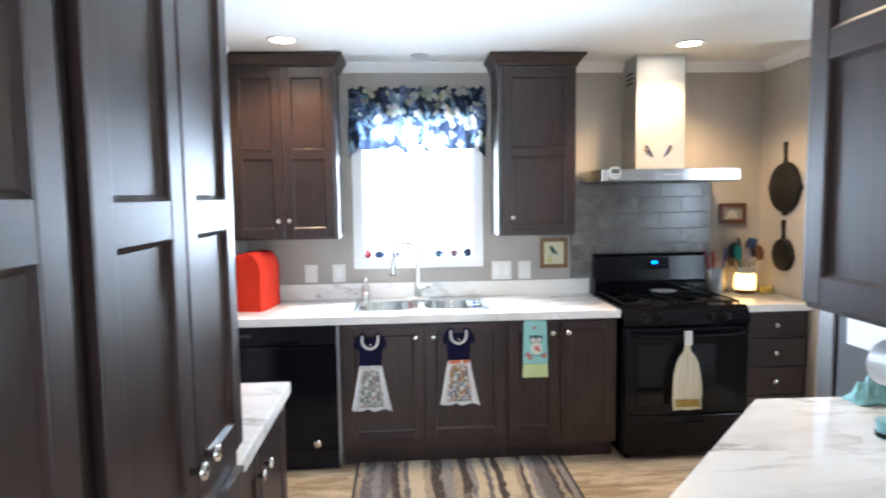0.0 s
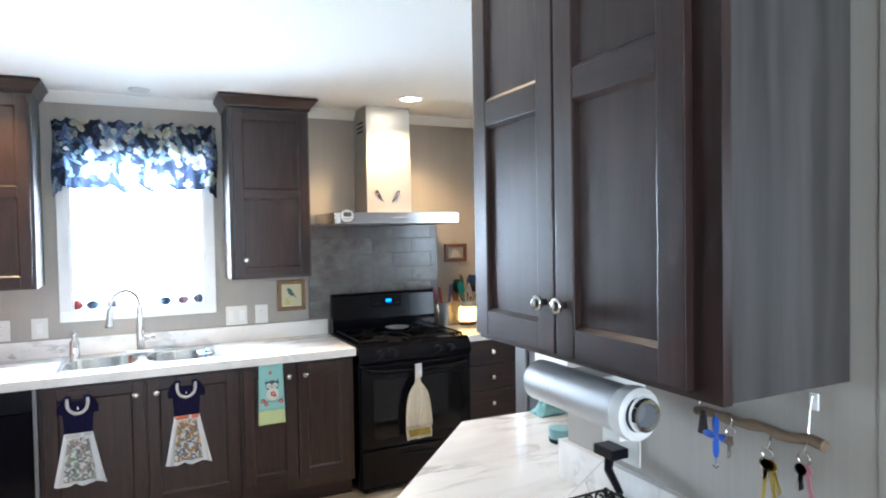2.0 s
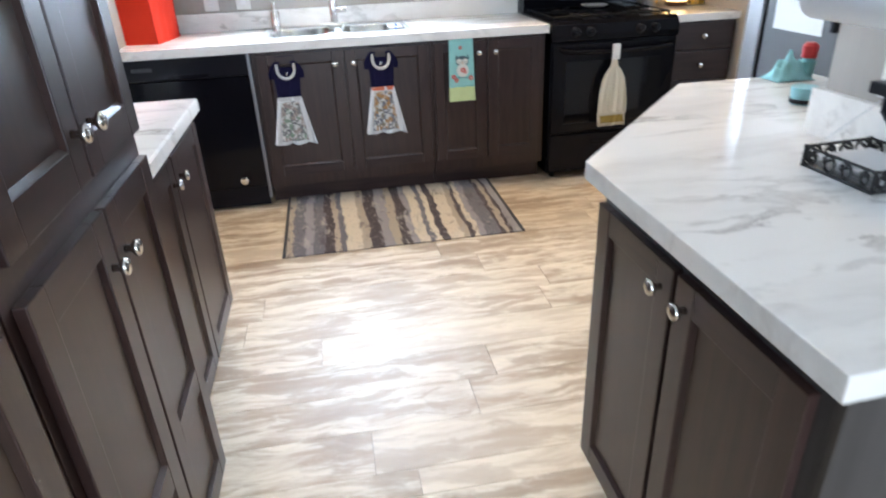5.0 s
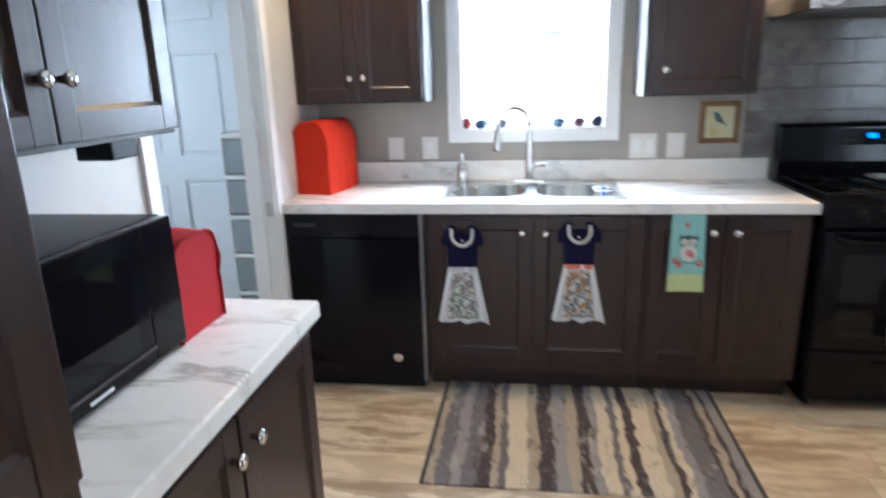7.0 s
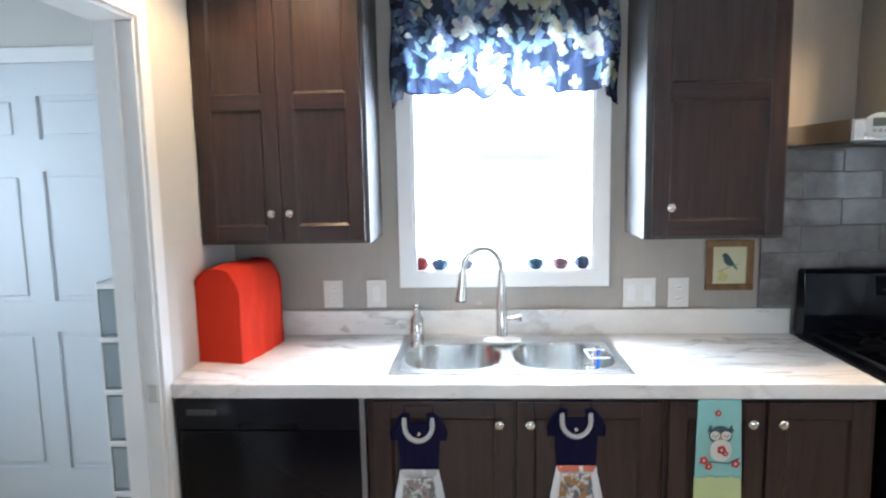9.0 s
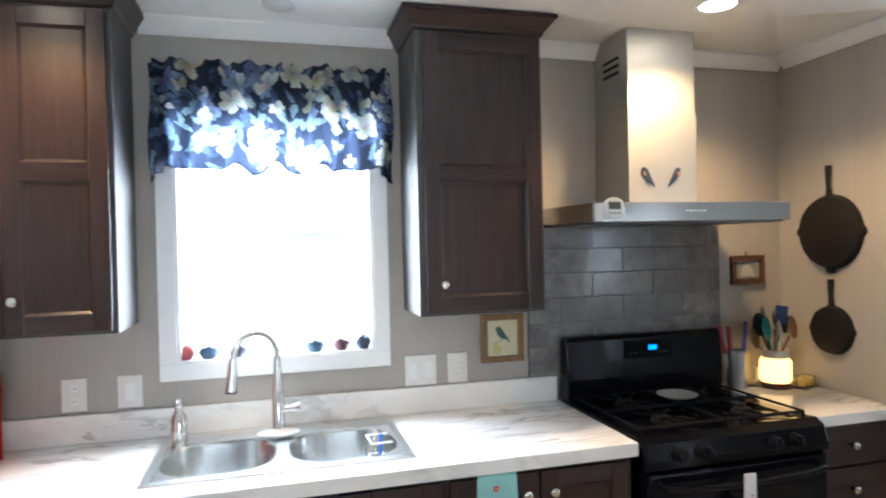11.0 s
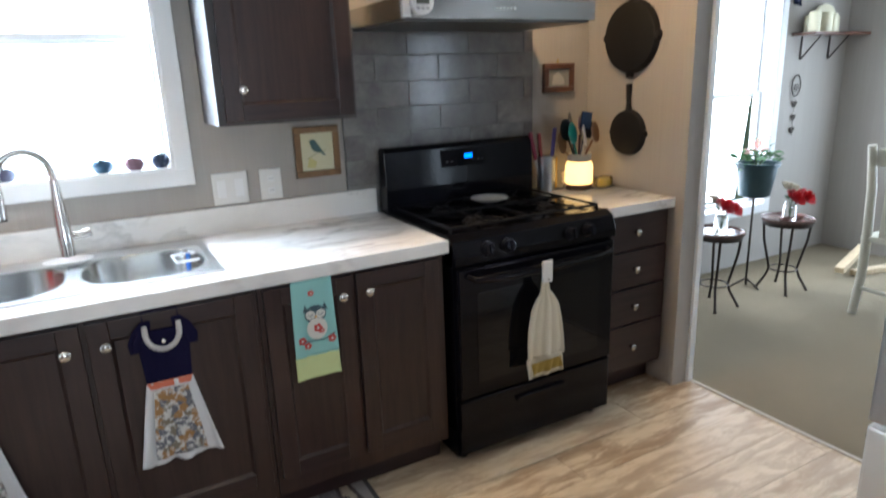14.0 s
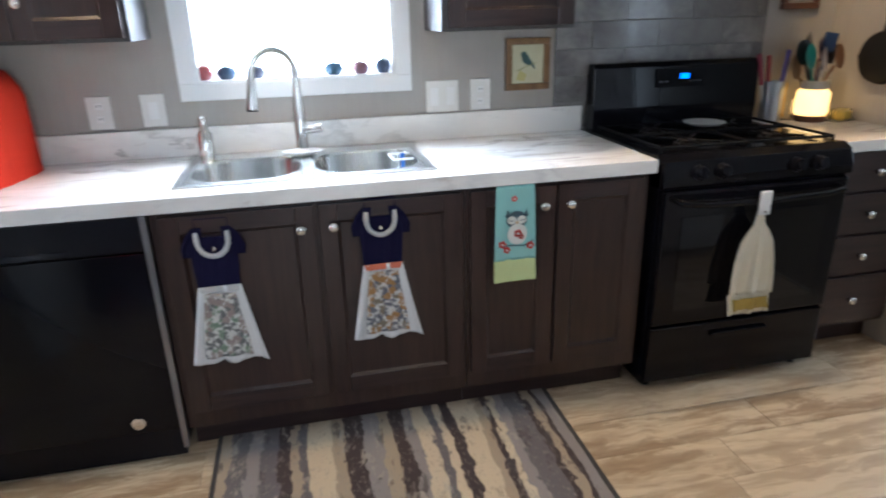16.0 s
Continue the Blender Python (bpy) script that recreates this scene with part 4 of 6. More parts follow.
for k, (gx0, gx1) in enumerate(((0.03, W / 2 - 0.006), (W / 2 + 0.006, W - 0.03))):
    bm = bmesh.new()
    z = 0.930
    for y in (0.06, 0.29, 0.31, 0.54):
        tube([(gx0, y, z), (gx1, y, z)], 0.0065, 6, bm)
    for x in (gx0, (gx0 + gx1) / 2, gx1):
        tube([(x, 0.06, z), (x, 0.54, z)], 0.006, 6, bm)
    for cy in (0.175, 0.425):
        cx = (gx0 + gx1) / 2
        for a in range(4):
            q = math.pi / 4 + a * math.pi / 2
            tube([(cx + 0.03 * math.cos(q), cy + 0.03 * math.sin(q), z), (cx + 0.12 * math.cos(q), cy + 0.11 * math.sin(q), z)], 0.005, 6, bm)
    for x in (gx0, gx1):
        for y in (0.06, 0.54):
            tube([(x, y, z), (x, y, 0.911)], 0.006, 6, bm)
    part("burner_grate", bm, GRATE, s, smooth=True)
    for cy in (0.175, 0.425):
        bm = lathe([(0, 0), (0.045, 0), (0.043, 0.008), (0.033, 0.010), (0.033, 0.017), (0.03, 0.02), (0, 0.02)], 24)
        part("gas_burner", bm, IRON, s, at=pose((gx0 + gx1) / 2, cy, 0.911), smooth=True)
bm = prism([(0.535, 0.905), (0.60, 0.905), (0.60, 1.165), (0.585, 1.178), (0.560, 1.176), (0.548, 1.160), (0.535, 1.00)], 0.0, W)
part("back_guard", bm, BLACK, s, at=Matrix(((0, 0, 1, 0), (1, 0, 0, 0), (0, 1, 0, 0), (0, 0, 0, 1))), bevel=0.003)
part("guard_panel", box(0.27, 0.50, 0.5385, 0.548, 1.075, 1.15), BLACK, s, bevel=0.002)
part("clock_display", box(0.384, 0.424, 0.5365, 0.5392, 1.108, 1.128), BLUE_LED, s)
for x in (0.29, 0.315, 0.425, 0.45, 0.47):
    part("guard_button", box(x, x + 0.012, 0.5375, 0.5390, 1.095, 1.101), plain("button_grey", (0.025, 0.025, 0.03)), s)

r = thing("spoon_rest", "pale patterned spoon rest on the stove top", "spoon rest", pose(1.735, 3.315, 0.943))
bm = lathe([(0, 0), (0.055, 0.001), (0.078, 0.010), (0.080, 0.013), (0.056, 0.006), (0, 0.005)], 28)
part("rest_dish", bm, plain("pale_ceramic", (0.42, 0.42, 0.40), 0.3), r, smooth=True)

# hood
h = thing("range_hood", "stainless steel chimney range hood above the stove", "range hood")
part("canopy", box(1.255, 2.105, 3.10, 3.594, 1.652, 1.722), HOOD_STEEL, h, bevel=0.002)
part("canopy_underside", box(1.275, 2.085, 3.12, 3.59, 1.645, 1.6515), plain("filter_grey", (0.15, 0.15, 0.15), 0.4, 0.8), h)
part("chimney", box(1.548, 1.858, 3.335, 3.596, 1.7225, 2.438), CHIMNEY, h, bevel=0.002)
part("chimney_sleeve", box(1.545, 1.861, 3.332, 3.5965, 1.7225, 2.10), CHIMNEY, h, bevel=0.001)
for z in (2.27, 2.30, 2.33):
    part("vent_slot", box(1.5462, 1.549, 3.40, 3.52, z, z + 0.012), BLACK_SOFT, h)
for i in range(6):
    part("hood_button", box(1.635 + i * 0.016, 1.643 + i * 0.016, 3.0985, 3.1005, 1.686, 1.694), plain("button_pale", (0.7, 0.7, 0.7)), h)
for x, flip in ((1.628, 1), (1.752, -1)):
    b = thing("bird_magnet", "small blue swallow magnet on the steel chimney", "magnet", pose(x, 3.3285, 1.835, 90, 0, 0) @ pose(0, 0, 0, 0, 0, 10 * flip) @ Matrix.Diagonal((0.85, 0.85, 1, 1)), "bird magnets")
    out = [(0.030, -0.050), (0.022, -0.020), (0.012, 0.012), (0.004, 0.040), (-0.010, 0.055), (-0.024, 0.046), (-0.020, 0.020), (-0.006, -0.012), (0.014, -0.034)]
    out = [(px * flip, py) for px, py in out]
    if flip < 0:
        out = out[::-1]
    part("magnet_body", prism(out[::-1], 0.0, 0.004), plain("swallow_blue", (0.03, 0.04, 0.09), 0.5), b)
    part("magnet_breast", lathe([(0, 0.0041), (0.011, 0.0041), (0.009, 0.0062), (0, 0.0062)], 14), plain("swallow_buff", (0.34, 0.22, 0.15), 0.6), b, at=pose(-0.018 * flip, 0.022, 0))
t = thing("kitchen_timer", "white digital kitchen timer stuck on the hood's edge", "timer", pose(1.33, 3.098, 1.70))
bm = prism([(0.042 * math.cos(a) * (1 if abs(math.cos(a)) > 0 else 1), 0.038 * math.sin(a)) for a in [i * math.pi / 14 for i in range(28)]], 0, 0.018)
part("timer_body", bm, WHITE, t, at=pose(0, 0, 0, 90), bevel=0.003)
part("timer_screen", box(-0.024, 0.024, -0.0200, -0.0183, -0.004, 0.022), plain("lcd_grey", (0.12, 0.13, 0.11), 0.2), t)
for i in range(3):
    part("timer_button", box(-0.024 + i * 0.018, -0.013 + i * 0.018, -0.0202, -0.0183, -0.022, -0.013), plain("button_mid", (0.4, 0.4, 0.4)), t)
tagged(part("note_card", prism([(0, 0), (0.03, 0), (0.03, 0.062), (0.0, 0.062)], 0, 0.0015), PAPER, at=pose(1.262, 3.0985, 1.656, 90)), "small white card on the hood's edge", "card")

# sink
k = thing("kitchen_sink", "stainless steel drop-in double bowl sink", "sink")


def superloop(bm, x0, x1, y0, y1, z, power, n=40):
    out = []
    cx, cy, a, b = (x0 + x1) / 2, (y0 + y1) / 2, (x1 - x0) / 2, (y1 - y0) / 2
    for i in range(n):
        t = 2 * math.pi * i / n
        c, s_ = math.cos(t), math.sin(t)
        if power is None:
            q = max(abs(c), abs(s_))
            out.append(bm.verts.new((cx + a * c / q, cy + b * s_ / q, z)))
        else:
            q = (abs(c) ** power + abs(s_) ** power) ** (1 / power)
            out.append(bm.verts.new((cx + a * c / q, cy + b * s_ / q, z)))
    return out


RX0, RX1, RY0, RY1 = -0.232, 0.588, 3.055, 3.520
BOWLS = ((-0.205, 0.160), (0.192, 0.562))
bm = bmesh.new()
mid = 0.176
bx(bm, RX0, RX1, RY0, 3.085, 0.905, 0.9115)
bx(bm, RX0, RX1, 3.435, RY1, 0.905, 0.911)
bx(bm, RX0, BOWLS[0][0], 3.085, 3.435, 0.905, 0.911)
bx(bm, BOWLS[1][1], RX1, 3.085, 3.435, 0.905, 0.911)
bx(bm, BOWLS[0][1], BOWLS[1][0], 3.085, 3.435, 0.905, 0.911)
bmesh.ops.remove_doubles(bm, verts=bm.verts, dist=0.0001)
part("sink_rim", bm, STEEL, k)
for x0, x1 in BOWLS:
    bm = bmesh.new()
    y0, y1 = 3.085, 3.435
    loops = [superloop(bm, x0, x1, y0, y1, 0.9109, None), superloop(bm, x0 + 0.006, x1 - 0.006, y0 + 0.006, y1 - 0.006, 0.9109, 2.9),
             superloop(bm, x0 + 0.012, x1 - 0.012, y0 + 0.012, y1 - 0.012, 0.900, 2.9), superloop(bm, x0 + 0.020, x1 - 0.020, y0 + 0.020, y1 - 0.020, 0.78, 3.0),
             superloop(bm, x0 + 0.045, x1 - 0.045, y0 + 0.045, y1 - 0.045, 0.752, 4.2), superloop(bm, (x0 + x1) / 2 - 0.04, (x0 + x1) / 2 + 0.04, 3.23, 3.31, 0.746, 2.0)]
    for a, b in zip(loops, loops[1:]):
        for i in range(40):
            bm.faces.new((a[i], a[(i + 1) % 40], b[(i + 1) % 40], b[i]))
    part("sink_bowl", bm, BOWL_STEEL, k, smooth=True)
    part("sink_drain", lathe([(0, 0.0), (0.04, 0.0), (0.038, -0.004), (0, -0.006)], 24), CHROME, k, at=pose((x0 + x1) / 2, 3.27, 0.7465), smooth=True)

f = thing("kitchen_faucet", "brushed nickel pull-down faucet with a tall curved neck", "faucet", pose(0.165, 3.472, 0.911))
part("faucet_base", lathe([(0, 0), (0.027, 0), (0.027, 0.006), (0.0225, 0.012), (0.0225, 0.13), (0.018, 0.185), (0.0125, 0.27), (0.0, 0.272)], 28), NICKEL, f, smooth=True)
neck = [(0, 0, 0.14), (0, 0, 0.27)] + [(-0.075 + 0.075 * math.cos(a), -0.03 * (1 - math.cos(a)) / 2, 0.285 + 0.085 * math.sin(a)) for a in [i * math.pi / 12 for i in range(0, 12)]] + [(-0.152, -0.032, 0.275)]
part("faucet_neck", tube(neck, 0.0115, 16), NICKEL, f, smooth=True)
part("spray_head", tube([(-0.152, -0.032, 0.285), (-0.154, -0.034, 0.24), (-0.160, -0.038, 0.17)], 0.014, 16, radii=[0.0125, 0.0165, 0.0225]), NICKEL, f, smooth=True)
part("spray_nozzle", tube([(-0.160, -0.038, 0.17), (-0.1605, -0.0383, 0.164)], 0.021, 16), BLACK_SOFT, f, smooth=True)
part("faucet_lever", tube([(0.018, 0, 0.082), (0.045, -0.002, 0.084), (0.048, -0.002, 0.084), (0.078, -0.004, 0.090)], 0.010, 16, radii=[0.0135, 0.0135, 0.0155, 0.0155]), NICKEL, f, smooth=True)
p = thing("soap_pump", "brushed nickel soap dispenser beside the sink", "soap dispenser", pose(-0.172, 3.46, 0.911))
part("pump_bottle", lathe([(0, 0), (0.027, 0), (0.028, 0.01), (0.026, 0.09), (0.013, 0.110), (0.011, 0.135), (0.014, 0.138), (0.013, 0.152), (0, 0.154)], 24), NICKEL, p, smooth=True)
part("pump_spout", tube([(0, 0, 0.150), (0, -0.02, 0.156), (0, -0.045, 0.148)], 0.005, 8), NICKEL, p, smooth=True)
p = thing("soap_dish", "white soap dish resting on the sink's middle ledge", "soap dish", pose(0.165, 3.41, 0.912))
bm = lathe([(0, 0), (0.035, 0.0), (0.070, 0.014), (0.075, 0.018), (0.068, 0.018), (0.034, 0.006), (0, 0.006)], 24)
part("dish_bowl", bm, WHITE, p, smooth=True, at=Matrix.Diagonal((1.0, 0.62, 1, 1)))
c = thing("sink_caddy", "white wire caddy with a blue brush hanging in the sink", "sink caddy", pose(0.525, 3.27, 0.84))
part("caddy_frame", tube([(0.0, -0.07, 0), (-0.05, -0.07, 0), (-0.05, 0.07, 0), (0.0, 0.07, 0), (0.0, -0.07, 0)], 0.003, 8), WHITE, c, smooth=True)
part("caddy_tray", box(-0.05, 0.0, -0.07, 0.07, -0.03, -0.026), WHITE, c, bevel=0.001)
part("caddy_rim", tube([(0.014, -0.05, 0.073), (-0.055, -0.05, 0.072), (-0.06, 0.05, 0.072), (0.014, 0.05, 0.073)], 0.004, 8), WHITE, c, smooth=True)
b = thing("dish_brush", "blue dish brush lying in the sink caddy", "brush", pose(0.50, 3.27, 0.815))
part("brush_handle", tube([(0, 0.0, 0.0), (0.01, 0.02, 0.05), (0.015, 0.04, 0.10)], 0.008, 10), plain("brush_blue", (0.02, 0.12, 0.45), 0.35), b, smooth=True)
part("brush_head", lathe([(0, 0), (0.024, 0), (0.026, 0.012), (0.02, 0.02), (0, 0.02)], 16), WHITE, b, at=pose(0, -0.02, 0), smooth=True)

# microwave, covered toaster and bread maker cover
w = thing("microwave_oven", "black countertop microwave oven below the wall cabinet", "microwave", pose(-0.552, 0.99, 0.905, 0, 0, 90))
part("microwave_body", box(0, 0.455, 0.012, 0.37, 0.012, 0.283), BLACK_SOFT, w, bevel=0.004)
part("microwave_door", box(0.002, 0.345, -0.012, 0.0115, 0.014, 0.281), BLACK, w, bevel=0.004)
part("door_window", box(0.04, 0.30, -0.0136, -0.0122, 0.06, 0.24), DARK_GLASS, w)
part("door_trim", box(0.002, 0.345, -0.0150, -0.0125, 0.042, 0.049), plain("trim_grey", (0.12, 0.12, 0.13), 0.25, 0.8), w)
part("control_panel", box(0.3465, 0.453, -0.012, 0.0115, 0.014, 0.281), BLACK, w, bevel=0.004)
part("door_badge", box(0.15, 0.21, -0.0140, -0.0122, 0.024, 0.030), plain("badge_pale", (0.6, 0.6, 0.6)), w)
for x in (0.04, 0.41):
    for y in (0.05, 0.32):
        part("microwave_foot", lathe([(0, 0), (0.012, 0), (0.012, 0.0125), (0, 0.0125)], 10), BLACK_SOFT, w, at=pose(x, y, 0))


def cover(name, label, m, w, d, h, mat, rnd, piping):
    """A quilted appliance cover with a piped edge and soft folds; front to local -y."""
    c = thing(name, label, "appliance cover", m)
    n = 24
    bm, loops = bmesh.new(), []
    for j in range(13):
        v = j / 12
        y = -d / 2 + d * v
        bulge = 0.010 * math.sin(math.pi * v)
        row = []
        for i in range(n + 1):
            a = i / n
            t = math.pi * a
            cx, sz = math.cos(t), math.sin(t)
            q = (abs(cx) ** rnd + abs(sz) ** rnd) ** (1 / rnd)
            x = -(w / 2 + bulge) * cx / q
            z = (h * 0.42) + (h * 0.58 + bulge) * sz / q
            x += 0.003 * math.sin(j * 2.1 + i)
            row.append(bm.verts.new((x, y + 0.002 * math.sin(i * 1.7), z)))
        row = [bm.verts.new((row[0].co.x * 1.02, y, 0.0))] + row + [bm.verts.new((row[-1].co.x * 1.02, y, 0.0))]
        loops.append(row)
    for a, b in zip(loops, loops[1:]):
        for i in range(n + 2):
            bm.faces.new((a[i], b[i], b[i + 1], a[i + 1]))
    bm.faces.new(loops[0])
    bm.faces.new(loops[-1][::-1])
    bmesh.ops.recalc_face_normals(bm, faces=bm.faces)
    edges = [[v.co.copy() for v in loops[0]], [v.co.copy() for v in loops[-1]]]
    part("cover_cloth", bm, mat, c, smooth=True)
    for e in edges:
        part("cover_piping", tube([p + Vector((0, 0, 0.001)) for p in e], 0.0046, 6), piping, c, smooth=True)
    return c


cover("appliance_cover", "bright red quilted toaster cover on the counter beside the microwave", pose(-0.72, 1.535, 0.905, 0, 0, 90), 0.185, 0.34, 0.215, RED_QUILT, 5.0, cloth("dark_red_piping", (0.26, 0.006, 0.008)))
cover("appliance_cover", "orange-red quilted cover with a domed top on the window counter", pose(-0.842, 3.345, 0.905, 0, 0, -10), 0.185, 0.31, 0.34, ORANGE_RED, 3.2, cloth("deep_red_piping", (0.42, 0.02, 0.008)))
g = thing("under_cabinet_holder", "black holder screwed below the wall cabinet's end", "holder", pose(-0.80, 1.65, 1.2745))
part("holder_body", box(-0.045, 0.045, -0.05, 0.05, 0, 0.05), BLACK_SOFT, g, bevel=0.006)

# refrigerator
f = thing("refrigerator", "stainless steel refrigerator with grey sides", "refrigerator", pose(1.672, 0.82, 0))
part("fridge_body", box(0, 0.835, 0.0, 0.79, 0.02, 1.76), FRIDGE_SIDE, f, bevel=0.004)
part("door_gasket", box(0.012, 0.823, 0.7905, 0.818, 0.07, 1.75), BLACK_SOFT, f)
part("fridge_door", box(0.0, 0.415, 0.8185, 0.905, 0.705, 1.76), FRIDGE_DOOR, f, bevel=0.008)
part("fridge_door", box(0.42, 0.835, 0.8185, 0.905, 0.705, 1.76), FRIDGE_DOOR, f, bevel=0.008)
part("freezer_drawer", box(0.0, 0.835, 0.8185, 0.905, 0.06, 0.695), STEEL_V, f, bevel=0.008)
for x in (0.38, 0.455):
    part("door_handle", tube([(x, 0.905, 0.80), (x, 0.948, 0.82), (x, 0.948, 1.58), (x, 0.905, 1.60)], 0.011, 10), NICKEL, f, smooth=True)
part("drawer_handle", tube([(0.1, 0.905, 0.60), (0.12, 0.948, 0.60), (0.71, 0.948, 0.60), (0.735, 0.905, 0.60)], 0.011, 10), NICKEL, f, smooth=True)
n = thing("pinned_note", "white sheet of paper stuck on the refrigerator's side", "paper", pose(1.6705, 1.56, 1.03, 0, 0, -90))
part("note_sheet", sheet(lambda u, v: (u * 0.24, -0.0015 - 0.004 * v * v, 0.155 * v), 6, 6, 0.0006), PAPER, n)
part("note_line", box(0.03, 0.19, -0.0042, -0.0036, 0.10, 0.104), plain("ink_grey", (0.35, 0.35, 0.38)), n)
p = thing("phone_holder", "black plastic strip on the refrigerator's side", "holder", pose(1.671, 1.27, 1.05, 0, 0, -90))
part("holder_strip", box(0, 0.02, -0.02, 0, 0, 0.14), BLACK_SOFT, p, bevel=0.003)

# ceiling lamps; the third fixture is assumed, added with its unseen lamp
for cx, cy, color, watts in CANS:
    l = thing("ceiling_light", "white recessed ceiling light, switched on", "ceiling light", pose(cx, cy, CEIL), "recessed ceiling lights")
    part("light_trim", lathe([(0.062, -0.001), (0.088, -0.001), (0.090, -0.004), (0.084, -0.008), (0.064, -0.006), (0.062, -0.001)], 40), WHITE, l, smooth=True)
    part("light_lens", lathe([(0, -0.0035), (0.0615, -0.0035), (0.0615, -0.001), (0, -0.001)], 40), CAN_GLOW, l)
l = thing("smoke_detector", "small pale round sprinkler cover on the ceiling", "detector", pose(0.2, 3.37, CEIL))
part("detector_cap", lathe([(0, -0.016), (0.045, -0.014), (0.058, -0.006), (0.06, 0), (0, 0)], 32), plain("detector_grey", (0.5, 0.5, 0.49)), l, smooth=True)

# switches and sockets
for x0, x1, z0, z1, kind in ((-0.577, -0.495, 1.018, 1.135, 1), (-0.395, -0.312, 1.018, 1.135, 0), (0.665, 0.797, 1.012, 1.135, 2), (0.845, 0.93, 1.012, 1.135, 1)):
    sp = thing("wall_plate", "white wall plate with sockets" if kind == 1 else "white wall switch plate", "wall plate", pose(x0, 3.6, z0), "wall plates")
    w_, h_ = x1 - x0, z1 - z0
    part("plate_cover", box(0, w_, -0.007, -0.0005, 0, h_), PLATE, sp, bevel=0.003)
    n_ = 2 if kind == 2 else 1
    for i in range(n_):
        cx = w_ * (i + 0.5) / n_
        if kind == 1:
            for z in (0.035, 0.082):
                part("socket", box(cx - 0.013, cx + 0.013, -0.0088, -0.007, z - 0.011, z + 0.013), WHITE, sp, bevel=0.001)
                for q in (-0.006, 0.005):
                    part("socket_slot", box(cx + q, cx + q + 0.002, -0.0092, -0.0085, z - 0.003, z + 0.006), BLACK_SOFT, sp)
        else:
            part("switch_rocker", box(cx - 0.016, cx + 0.016, -0.0095, -0.007, 0.027, h_ - 0.027), WHITE, sp, bevel=0.001)
sp = thing("wall_plate", "white wall plate with a black adapter plugged in", "wall plate", pose(1.225, 0.590, 1.035, 0, 0, -90), "wall plates")
part("plate_cover", box(0, 0.13, -0.007, -0.0005, 0, 0.12), PLATE, sp, bevel=0.003)

# pictures
def picture(name, label, x0, x1, z0, z1, border, frame_mat, mount):
    p = thing(name, label, "picture", pose(x0, 3.6, z0))
    w_, h_ = x1 - x0, z1 - z0
    for a, b, c_, d_ in ((0, w_, 0, border), (0, w_, h_ - border, h_), (0, border, border, h_ - border), (w_ - border, w_, border, h_ - border)):
        part("frame_side", box(a, b, -0.022, -0.0005, c_, d_), frame_mat, p, bevel=0.003)
    part("picture_sheet", box(border, w_ - border, -0.012, -0.008, border, h_ - border), mount, p)
    return p


m = Mat("aged_print", rough=0.7)
m.set("Base Color", m.mix(m.noise(m.coords(), 16, 3), (0.62, 0.58, 0.42), (0.52, 0.50, 0.30)))
AGED = m.m
p = picture("framed_print", "small wooden framed print of a bird on a twig", 0.992, 1.178, 1.083, 1.286, 0.026, FRAME_WOOD, AGED)
bird = [(0.062, 0.140), (0.070, 0.150), (0.082, 0.150), (0.092, 0.138), (0.104, 0.120), (0.116, 0.100), (0.128, 0.082), (0.120, 0.084), (0.108, 0.096), (0.096, 0.098), (0.080, 0.104), (0.070, 0.118), (0.068, 0.132)]
part("bird_shape", prism(bird[::-1], 0.0, 0.0012), plain("bird_green", (0.05, 0.10, 0.10), 0.7), p, at=pose(0, -0.0122, 0, 90))
part("twig_shape", tube([(0.05, -0.0125, 0.075), (0.09, -0.0125, 0.094), (0.13, -0.0125, 0.106)], 0.0016, 5), plain("twig_olive", (0.25, 0.25, 0.10), 0.7), p)
part("leaf_shape", prism([(0.045, 0.04), (0.08, 0.035), (0.09, 0.06), (0.06, 0.08)], 0, 0.0012), plain("leaf_yellow", (0.50, 0.45, 0.18), 0.7), p, at=pose(0, -0.0122, 0, 90))
p = picture("framed_print", "small dark framed grey print hanging beside the tiles", 2.232, 2.415, 1.365, 1.50, 0.026, BROWN_WOOD, plain("grey_print_sheet", (0.22, 0.22, 0.20), 0.5))
part("print_shape", prism([(0.05, 0.035), (0.13, 0.035), (0.12, 0.07), (0.09, 0.095), (0.06, 0.08)], 0, 0.001), plain("print_pale", (0.4, 0.38, 0.34)), p, at=pose(0, -0.0122, 0, 90))
part("hanging_hook", tube([(0.09, -0.004, 0.134), (0.092, -0.006, 0.152)], 0.004, 8), plain("brass", (0.4, 0.28, 0.08), 0.35, 1.0), p)


